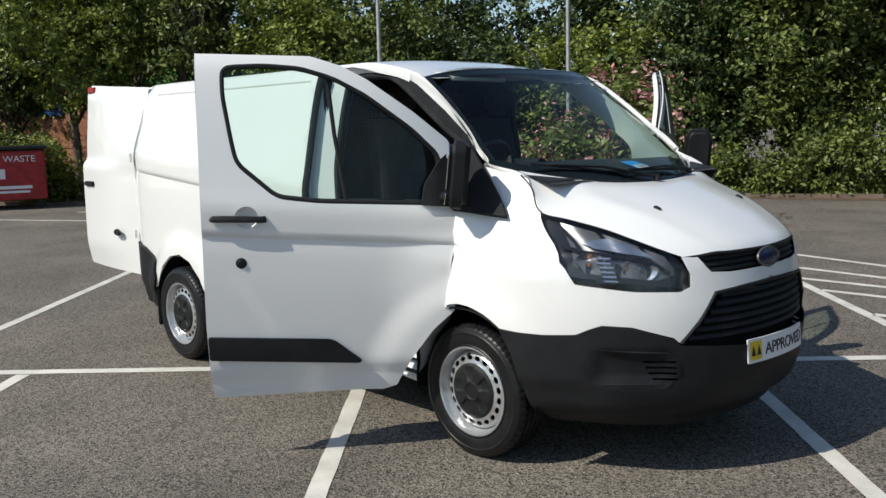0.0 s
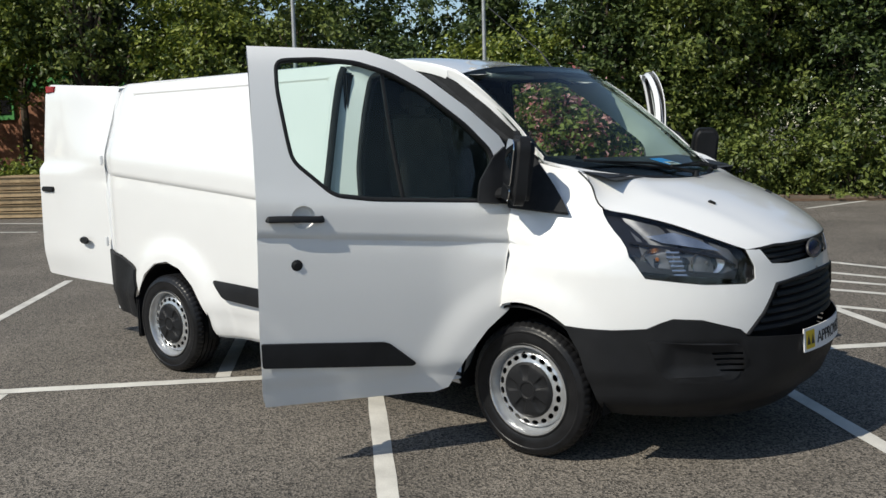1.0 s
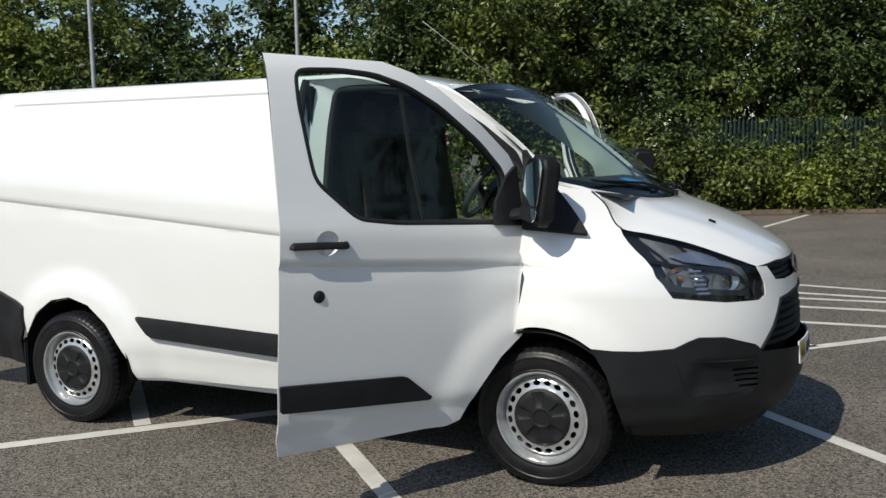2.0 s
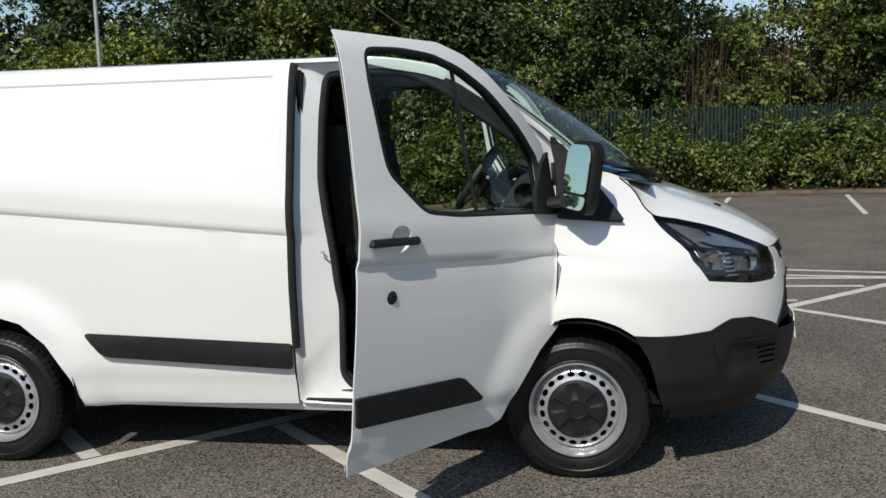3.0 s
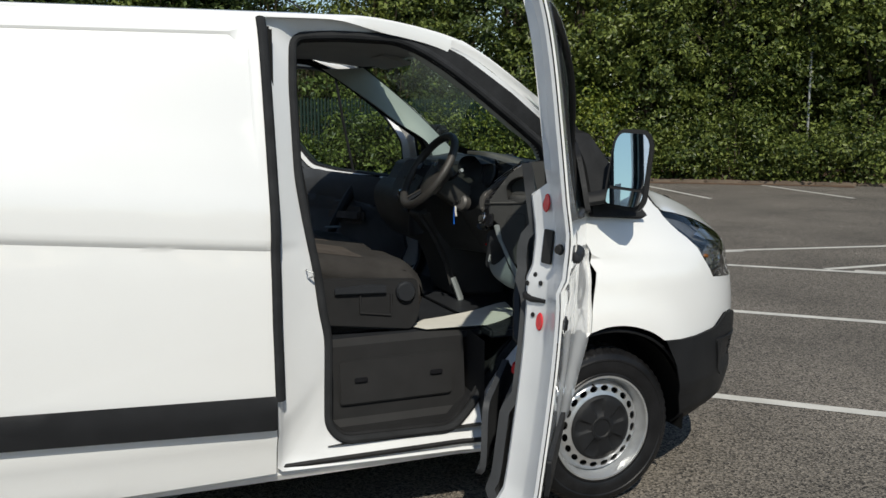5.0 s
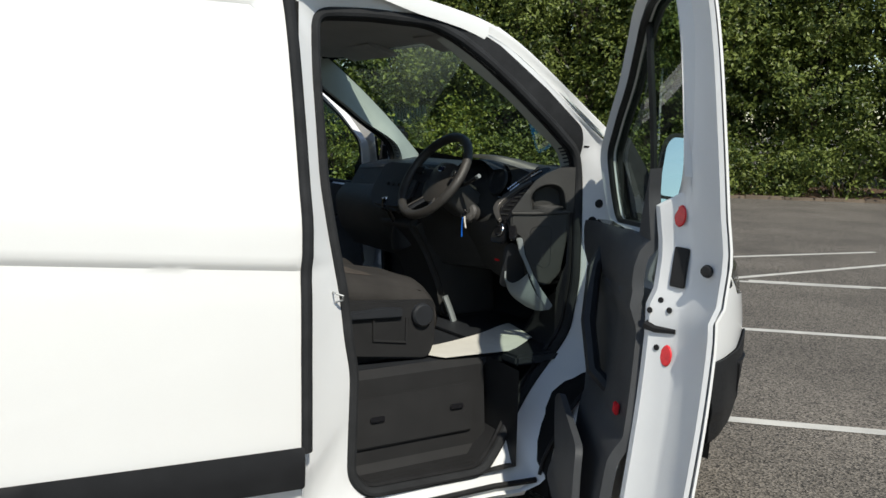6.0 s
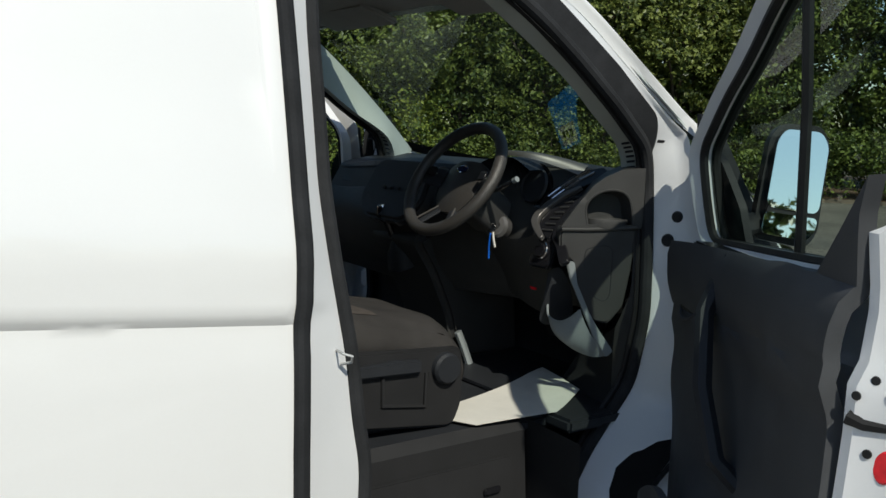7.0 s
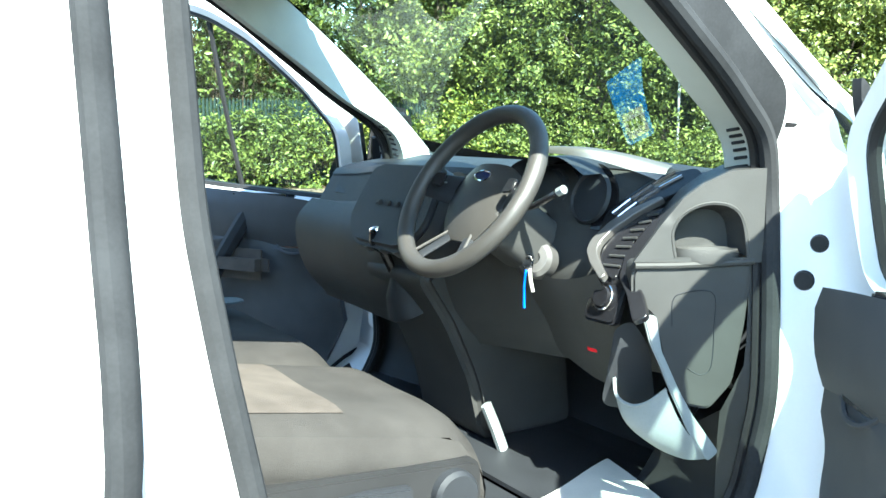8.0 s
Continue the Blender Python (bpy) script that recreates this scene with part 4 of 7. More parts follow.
for s in (1, -1):
    fix = (lambda b: b) if s > 0 else (lambda b: b.flip_y())
    jamb = part("door_frame", fix(Build().grid(jamb_face, list(range(len(RAYS))), [0, 0.04, 0.08, 0.14, 0.3, 0.5, 0.7, 0.85, 1.0], close_u=True)), JAMB, van, "white painted door frame with black rubber seals")
    heart = Vector((-0.70, 1.20))
    pts = []
    for x, z, y in RIM3:
        o = (heart - Vector((x, z))).normalized() * 0.010
        pts.append(Vector((x + o.x, y, z + o.y)))
    part("door_seal", fix(Build().tube(pts, 0.017, 10, closed=True)), SEAL, jamb, "black rubber door seal")
    lip = [p + Vector((0, 0.022, 0)) + Vector(((heart.x - p.x) * 0.02, 0, (heart.y - p.z) * 0.02)) for p in pts]
    part("seal_lip", fix(Build().tube(lip, 0.009, 6, closed=True)), RUBBER, jamb)

    def reveal_point(i, k):
        x, z, y = RIM3[int(i) % len(RIM3)]
        deep = 0.05 + 0.24 * smooth(-0.70, -0.50, x) * smooth(1.05, 0.80, z)
        return Vector((x + 0.05 * k * smooth(-0.6, -0.4, x) * smooth(1.05, 0.80, z), y + deep * k, z))
    part("reveal", fix(Build().grid(reveal_point, list(range(len(RIM3))), [0, 0.3, 1], close_u=True)), SEAT_SHELL, jamb)
    line = [(-1.342, 0.615), (-1.346, 0.90), (-1.344, 1.20), (-1.341, 1.972)]
    strip_pts = [side(x, z, -0.003) for x, z in split(line, 0.04, False)]
    part("weather_strip", fix(Build().tube(strip_pts, 0.021, 10, flat=0.8)), SEAL, jamb, "ribbed black weather strip on the pillar")
    part("striker", fix(Build().tube([(-1.215, -0.845, 1.070), (-1.218, -0.878, 1.070), (-1.200, -0.885, 1.064), (-1.190, -0.865, 1.046), (-1.204, -0.845, 1.038)], 0.003, 6)), STEEL, jamb, "bare steel door striker")
    step_seal = [side(x, 0.338, 0.022) for x in np.linspace(-1.34, -0.44, 12)]
    part("sill_seal", fix(Build().tube(step_seal, 0.011, 6)), RUBBER, jamb)
    for hz in (1.17, 0.88):
        part("hinge", fix(Build().box((0.06, 0.05, 0.075), pose(-0.100, -0.865, hz, 0, 0, -20), 0.01)), JAMB, jamb)
    facing = Vector((-0.92, -0.38, 0.05)).to_track_quat('Z', 'Y').to_matrix().to_4x4()
    for ang, k, r in ((9, 0.66, 0.019), (15.5, 0.42, 0.017)):
        p = jamb_face(round(ang / 1.5), k)
        part("grommet", fix(Build().lathe([(0, 0.004), (r * 0.8, 0.004), (r, -0.004)], Matrix.Translation(p + Vector((-0.002, -0.003, 0))) @ facing, 18)), RUBBER, jamb)
    part("bump_stop", fix(Build().tube([(-0.140, -0.735, 1.520), (-0.105, -0.755, 1.516), (-0.080, -0.770, 1.526), (-0.085, -0.760, 1.555)], 0.010, 8)), RUBBER, jamb)
    part("hinge_gaiter", fix(Build().tube([(-0.098, -0.865, 1.475), (-0.088, -0.875, 1.43), (-0.090, -0.870, 1.375)], lambda t: 0.020 + 0.008 * math.sin(math.pi * t), 8, flat=0.5)), RUBBER, jamb)

    # front pillar between the screen and the door
    def pillar(u, k):
        x = -0.60 + 0.62 * u
        outer = pillar_skin(x, RAIL(x))
        if k < 0:
            return pillar_skin(x, RAIL(x) + 0.026 * k, 0.003)
        v = 1 - u
        inner_p = screen_point(v * 0.985 + 0.005, -0.995)
        p = outer.lerp(inner_p, k)
        return p + Vector((0.012, -0.010, 0.012)) * math.sin(math.pi * k) * 1.0
    part("front_pillar", fix(Build().grid(pillar, list(np.linspace(0, 1, 26)), [-1, -0.5] + list(np.linspace(0, 1, 8)))), WHITE, van, "white windscreen pillar")

    def cant(u, k):
        x = -3.77 + (3.77 - 0.60) * u
        z0 = 1.985 if x < -1.0 else RAIL(x) - 0.004
        a = pillar_skin(x, z0)
        w = roof_point(x, -0.97)
        if x > -1.0:
            w = w.lerp(screen_point(0.99, -0.995), smooth(-1.0, -0.60, x))
        if k < 0:
            return pillar_skin(x, z0 - 0.004 - 0.04 * smooth(-1.1, -0.85, x), 0.003)
        p = a.lerp(w, k)
        return p + Vector((0.012 * smooth(-0.9, -0.6, x), -0.009, 0.008 + 0.004 * smooth(-0.9, -0.6, x))) * math.sin(math.pi * k)
    part("cant_rail", fix(Build().grid(cant, list(np.linspace(0, 1, 60)), [-1] + list(np.linspace(0, 1, 6)))), WHITE, van)
    rear_edge = [Vector(p) for p in ((-0.74, -0.725, 1.885), (-0.47, -0.745, 1.710), (-0.32, -0.740, 1.600), (-0.165, -0.710, 1.490), (-0.140, -0.700, 1.340))]

    def inner_trim(t, k):
        a = along(rear_edge, t)
        c = a + Vector((0.0, 0.075 + 0.02 * t, -0.012))
        b = screen_point((1 - t) * 0.93 + 0.05, -0.93) + Vector((-0.020, 0, -0.016))
        if k < 0.4:
            return a.lerp(c, k / 0.4)
        return c.lerp(b, (k - 0.4) / 0.6) + Vector((-0.004, 0.008, -0.002)) * math.sin(math.pi * (k - 0.4) / 0.6)
    trim_in = Build().grid(inner_trim, list(np.linspace(0, 1, 24)), [0, 0.1, 0.2, 0.3, 0.36, 0.40, 0.44, 0.52, 0.64, 0.76, 0.88, 1.0])
    ptrim = part("pillar_trim", fix(trim_in), PILLAR, van, "pale grey inner pillar trim")
    for i in range(9):
        t = 0.70 + 0.024 * i
        part("vent_slat", fix(Build().tube([inner_trim(t, 0.16) + Vector((-0.003, 0, 0)), inner_trim(t, 0.28) + Vector((-0.003, 0, 0))], 0.0032, 5)), DASH_DARK, ptrim)
    # band is wider than the rubber: its black also paints the jamb's shade
    upper_rays = [i for i, a in enumerate(RAYS) if 0.50 < a < 1.75]
    wide_band = Build().grid(lambda i, k: jamb_face(i, 1 - k * 0.78 * smooth(0.50, 0.72, RAYS[i]), 0.004), upper_rays, [0, 0.35, 0.7, 1.0])
    part("pillar_seal_and_shade", fix(wide_band), SEAL, jamb, "black rubber seal along the pillar, widened over the shaded jamb")
    tri = rounded([(-0.10, 1.60), (-0.083, 1.226), (0.212, 1.198), (0.175, 1.250), (0.03, 1.435)], 0.012)
    sail = part("quarter_trim", fix(Build().sheet(tri, lambda x, z: pillar_skin(x, z, -0.014 - 0.022 * smooth(0.2, -0.05, x) * smooth(1.2, 1.3, z)), 0.03, thick=0.03)), SEAL, van, "black triangular trim ahead of the door")

# ---------------------------------------------------------------- cab doors
HOLE = rounded([(-1.212, 1.925), (-1.215, 1.80), (-1.185, 1.59), (-1.165, 1.485), (-0.985, 1.325), (-0.80, 1.298), (-0.20, 1.262), (-0.195, 1.49), (-0.33, 1.625), (-0.55, 1.79), (-0.70, 1.87), (-0.85, 1.915), (-1.02, 1.930)], 0.045)


def cab_door(angle, tilt, s):
    fix = (lambda b: b) if s > 0 else (lambda b: b.flip_y())
    m = Matrix.Translation((-0.10, -0.90 * s, 1.25)) @ pose(0, 0, 0, 0, 0, angle * s) @ pose(0, 0, 0, tilt * s, 0, 0) @ Matrix.Translation((0.10, 0.90 * s, -1.25))
    m = m @ Matrix.Translation((0, 0.012 * s, 0))
    crease = [[(x, 1.17 + 0.08 * (-1.35 - x) + o) for x in (-1.32, -0.9, -0.5, -0.13)] for o in (-0.03, -0.013, 0.0, 0.011, 0.03)]
    ring_cup = [(-1.13 + 0.054 * math.cos(a), 1.238 + 0.052 * math.sin(a)) for a in np.linspace(0, 2 * math.pi, 19)[:-1]]
    skin = Build().sheet(DOOR, lambda x, z: side(x, z), 0.035, holes=[HOLE, ring_cup], thick=0.006, lines=crease)
    door = part("cab_door", fix(skin), WHITE, van, "white cab door standing open with a black handle and strip")
    door.matrix_local = m
    # rear end face: stepped flange
    zs = list(np.linspace(0.355, 1.965, 40))
    steps = [(-1.334, 0.004), (-1.328, 0.014), (-1.305, 0.018), (-1.225, 0.046), (-1.205, 0.056), (-1.165, 0.112), (-1.145, 0.118), (-1.10, 0.10)]

    def face(x, z):
        b = x - 0.02 * math.sin((z - 0.4) * 2.0)
        for (x0, d0), (x1, d1) in zip(steps, steps[1:]):
            if b <= x1:
                return side(x, z, d0 + (d1 - d0) * (b - x0) / (x1 - x0) + 0.002)
        return side(x, z, 0.12)

    def flange(z, k):
        dx, dep = steps[int(k)]
        x = dx + (0.02 * math.sin((z - 0.4) * 2.0) if k > 1 else 0)
        lim = -1.085 - 0.130 * smooth(1.34, 1.48, z) - 0.020 * smooth(1.5, 1.8, z)
        if x > lim:
            x, dep = lim, min(dep, 0.064)
        return side(x, z, dep)
    part("end_flange", fix(Build().grid(flange, zs, list(range(len(steps))))), JAMB, door, "white stepped end face of the door")
    # window surround, inside
    surround = split(HOLE, 0.03)

    def inner_frame(i, k):
        x, z = surround[i % len(surround)]
        c = Vector((-0.70, 1.60))
        o = (Vector((x, z)) - c).normalized() * (0.0, 0.004, 0.03, 0.055)[int(k)]
        return side(x + o.x, z + o.y, (0.006, 0.045, 0.062, 0.030)[int(k)])
    part("window_surround", fix(Build().grid(inner_frame, list(range(len(surround))), [0, 1, 2, 3], close_u=True)), JAMB, door)
    part("window_rubber", fix(Build().tube([side(x, z, 0.004) for x, z in surround], 0.013, 8, closed=True)), RUBBER, door, "black rubber window seal")
    part("inner_rubber", fix(Build().tube([side(x, z, 0.036) for x, z in surround], 0.012, 6, closed=True)), RUBBER, door)
    part("window_pane", fix(Build().sheet(HOLE, lambda x, z: side(x, z, 0.018), 0.06)), GLASS, door, "clear green-tinted side window")
    part("window_divider", fix(Build().tube([side(-0.725, 1.885, 0.020), side(-0.70, 1.60, 0.020), side(-0.655, 1.285, 0.020)], 0.012, 6, flat=0.8)), RUBBER, door)
    # inner card
    card_out = [(-1.10, 0.40), (-1.125, 0.80), (-1.10, 1.18), (-1.13, 1.42), (-1.158, 1.482), (-1.06, 1.382), (-0.975, 1.305), (-0.78, 1.272), (-0.24, 1.250), (-0.215, 1.225), (-0.168, 0.86), (-0.26, 0.68), (-0.42, 0.46), (-0.50, 0.375)]

    def card_point(x, z):
        d = 0.105 + 0.035 * smooth(1.05, 1.20, z) * smooth(1.30, 1.24, z) + 0.03 * smooth(0.78, 0.70, z) * smooth(0.40, 0.46, z) * smooth(-0.45, -0.6, x)
        d += 0.018 * smooth(-1.02, -0.92, x) * 0 - 0.02 * math.exp(-((x + 0.72) / 0.13) ** 2 - ((z - 1.0) / 0.16) ** 2)
        return side(x, z, d)
    card = part("door_card", fix(Build().sheet(card_out, card_point, 0.025, thick=-0.03)), TRIM, door, "dark moulded plastic door card")
    if s < 0:
        part("arm_rest", fix(Build().box((0.30, 0.07, 0.105), Matrix.Translation(side(-0.57, 1.03, 0.165)), 0.034, 4)), FABRIC_B, card, "padded brown-grey arm rest")
    pull = Build().tube([side(-0.53, 1.21, 0.142), side(-0.56, 1.13, 0.178), side(-0.65, 0.98, 0.185), side(-0.73, 0.85, 0.165), side(-0.755, 0.81, 0.115)], lambda t: 0.021, 8, flat=1.4)
    part("pull_handle", fix(pull), DASH_DARK, card)
    bezel = Build().prism(rounded([(-0.06, -0.032), (0.055, -0.032), (0.065, 0.0), (0.055, 0.032), (-0.06, 0.032)], 0.02), 0.02, Matrix.Translation(side(-0.34, 1.12, 0.125)) @ pose(0, 0, 0, -90, 0, 0), 0.006)
    part("release_handle", fix(bezel), GLOSS_BLACK, card)
    part("release_ring", fix(Build().tube([side(-0.34 + 0.075 * math.cos(a), 1.12 + 0.045 * math.sin(a), 0.142) for a in np.linspace(0, 2 * math.pi, 25)[:-1]], 0.005, 6, closed=True)), TRIM, card)
    switch = Build().prism(rounded([(-0.12, -0.03), (0.12, -0.03), (0.12, 0.03), (-0.12, 0.03)], 0.012), 0.012, Matrix.Translation(side(-0.48, 1.262, 0.125)), 0.004)
    part("switch_panel", fix(switch), GLOSS_BLACK, card)
    pocket = Build().sheet(rounded([(-1.02, 0.44), (-1.02, 0.70), (-0.55, 0.72), (-0.38, 0.62), (-0.48, 0.44)], 0.04), lambda x, z: side(x, z, 0.19 + 0.02 * smooth(0.44, 0.7, z)), 0.05, thick=-0.02)
    part("door_pocket", fix(pocket), TRIM, card)
    if s > 0:
        for z in (1.372, 1.020):
            disc = Build().lathe([(0.0, 0.003), (0.021, 0.003), (0.024, 0.0)], Matrix.Translation(face(-1.178, z)) @ Vector((-0.62, 0.78, 0)).to_track_quat('Z', 'Y').to_matrix().to_4x4() @ Matrix.Diagonal((0.75, 1.15, 1, 1)), 22)
            part("reflector", fix(disc), RED, door, "oval red reflector")
        q = Vector((-0.75, 0.66, 0)).to_track_quat('Z', 'Y').to_matrix().to_4x4()
        part("lock_plate", fix(Build().prism(rounded([(-0.02, -0.05), (0.02, -0.05), (0.02, 0.05), (-0.02, 0.05)], 0.006), 0.008, Matrix.Translation(face(-1.176, 1.245)) @ q @ pose(0, 0, 0, 0, 0, 90) @ pose(0, 0, 0, 0, 0, 90), 0.002)), RUBBER, door)
        part("latch", fix(Build().tube([face(-1.19, 1.085), face(-1.155, 1.08), face(-1.135, 1.085)], lambda t: 0.006 + 0.008 * t, 6)), RUBBER, door)
        for dx, dz in ((-1.185, 1.135), (-1.165, 1.155), (-1.155, 1.125), (-1.17, 1.035)):
            part("bolt", fix(Build().lathe([(0.0, 0.003), (0.007, 0.003), (0.008, 0.0)], Matrix.Translation(face(dx + 0.008, dz)) @ q, 10)), RUBBER, door)
        part("buffer", fix(Build().lathe([(0.0, 0.012), (0.012, 0.011), (0.016, 0.0)], Matrix.Translation(side(-1.272, 1.255, 0.032)) @ q, 16)), RUBBER, door)
        part("card_reflector", fix(Build().box((0.035, 0.012, 0.03), Matrix.Translation(side(-1.03, 0.828, 0.145)), 0.003)), RED, card, "small red reflector on the card")
    # outside: handle, lock, strip
    cup = Build().lathe([(0.062, 0.0), (0.058, -0.008), (0.04, -0.022), (0.0, -0.026)], Matrix.Translation(side(-1.13, 1.238, -0.002)) @ pose(0, 0, 0, 90, 0, 0) @ Matrix.Diagonal((0.95, 0.98, 1, 1)), 30)
    part("handle_cup", fix(cup), WHITE, door)
    hp = [side(-1.288, 1.238, -0.008), side(-1.285, 1.238, -0.016), side(-1.24, 1.238, -0.021), side(-1.13, 1.233, -0.022), side(-1.06, 1.228, -0.020), side(-1.043, 1.228, -0.008)]
    part("handle", fix(Build().tube(hp, 0.0165, 10, flat=0.6)), BLACK, door, "black pull handle")
    part("lock", fix(Build().lathe([(0.0, 0.014), (0.014, 0.014), (0.018, 0.010), (0.025, 0.008), (0.030, 0.0)], Matrix.Translation(side(-1.165, 1.018, 0)) @ pose(0, 0, 0, 90, 0, 0), 24)), BLACK, door)
    strip = rounded([(-1.338, 0.548), (-1.340, 0.662), (-0.765, 0.618), (-0.735, 0.608), (-0.605, 0.498), (-0.62, 0.486)], 0.012)
    part("rub_strip", fix(Build().sheet(strip, lambda x, z: side(x, z, -0.014 + 0.006 * smooth(0.6, 0.66, z)), 0.04, thick=0.014)), BLACK, door, "black plastic rubbing strip")
    # mirror
    foot = Build().tube([side(-0.19, 1.30, -0.01), side(-0.175, 1.315, -0.08), Vector((-0.155, -1.03, 1.33))], 0.032, 10, flat=0.6)
    foot.sheet(rounded([(-0.128, 1.52), (-0.118, 1.245), (-0.30, 1.262), (-0.28, 1.36), (-0.20, 1.47)], 0.012), lambda x, z: side(x, z, -0.010), 0.04, thick=0.02)
    mirror = part("door_mirror", fix(foot), BLACK, door, "black door mirror with two glasses")
    head_out = rounded([(-0.105, -0.155), (0.075, -0.165), (0.105, -0.12), (0.105, 0.12), (0.07, 0.165), (-0.06, 0.16), (-0.09, 0.12)], 0.035, 6)
    hm = Matrix.Translation((-0.198, -1.082, 1.436)) @ pose(0, 0, 0, 0, 0, -8) @ pose(0, 0, 0, 90, 0, -90) @ pose(0, 0, 0, -5, 0, 0) @ Matrix.Diagonal((0.80, 0.98, 1, 1))
    head = Build().prism(head_out, -0.10, hm, 0.028, 3)
    part("mirror_head", fix(head), BLACK, mirror)
    top_glass = rounded([(-0.080, -0.068), (0.088, -0.072), (0.090, 0.11), (0.062, 0.145), (-0.052, 0.142), (-0.074, 0.11)], 0.025)
    low_glass = rounded([(-0.085, -0.140), (0.062, -0.146), (0.086, -0.118), (0.088, -0.084), (-0.082, -0.080)], 0.016)
    part("mirror_glass", fix(Build().prism(top_glass, 0.004, hm @ Matrix.Translation((0, 0, 0.0005)), 0.001)), MIRROR, mirror, "main mirror glass")
    part("wide_mirror_glass", fix(Build().prism(low_glass, 0.004, hm @ Matrix.Translation((0, 0, 0.0005)), 0.001)), MIRROR, mirror, "small wide-angle mirror glass")
    return door


cab_door(57, 5.5, 1)
cab_door(60, 4.0, -1)

# ---------------------------------------------------------------- cab inside
cab = lambda name, b, mat, label="": part(name, b, mat, van, label)
headliner = Build().grid(lambda u, w: Vector((-1.30 + 0.86 * u, 0.70 * w, 1.955 - 0.03 * w * w - 0.04 * smooth(0.6, 1, u))), list(np.linspace(0, 1, 8)), list(np.linspace(-1, 1, 9)))
cab("headliner", headliner, HEADLINER, "grey fabric headliner")
fl = Build().box((1.20, 1.25, 0.04), pose(-0.66, 0.0, 0.715), 0.01)
fl.box((0.62, 1.45, 0.04), pose(-0.10, 0, 0.725), 0.01)
fl.grid(lambda x, k: Vector((x, -0.72 + 1.44 * k, 0.745 + 0.42 * smooth(-0.02, 0.30, x))), list(np.linspace(-0.05, 0.34, 8)), [0, 0.5, 1])
cab("cab_floor", fl, DASH_DARK, "black rubber cab floor")
st = Build().grid(lambda x, k: Vector((x, (-0.86, -0.69, -0.665, -0.640, -0.612)[int(k)], (0.385, 0.395, 0.42, 0.712, 0.738)[int(k)])), list(np.linspace(-1.15, -0.50, 10)), [0, 1, 2, 3, 4])
st.grid(lambda z, k: Vector((-0.50 + 0.03 * k, -0.86 + 0.30 * k, z)), [0.385, 0.55, 0.735], [0, 0.5, 1])
step = cab("door_step", st, SEAT_SHELL, "dark plastic entry step")
for i in range(6):
    part("tread_rib", Build().box((0.56, 0.008, 0.006), pose(-0.82, -0.70 - 0.027 * i, 0.392 - 0.0015 * i), 0.002), SEAT_SHELL, step)
panel = Build().prism(rounded([(-0.25, -0.09), (0.235, -0.09), (0.25, 0.09), (-0.25, 0.09)], 0.02), 0.012, Matrix.Translation((-0.80, -0.655, 0.565)) @ pose(0, 0, 0, 83, 0, 0), 0.005)
part("step_panel", panel, SEAT_SHELL, step, "dark removable panel with two catches")
for x in (-0.96, -0.635):
    c = Build().prism(rounded([(-0.028, -0.010), (0.028, -0.010), (0.028, 0.010), (-0.028, 0.010)], 0.009), 0.008, Matrix.Translation((x, -0.670, 0.575)) @ pose(0, 0, 0, 83, 0, 0), 0.003)
    part("catch", c, GLOSS_BLACK, step)


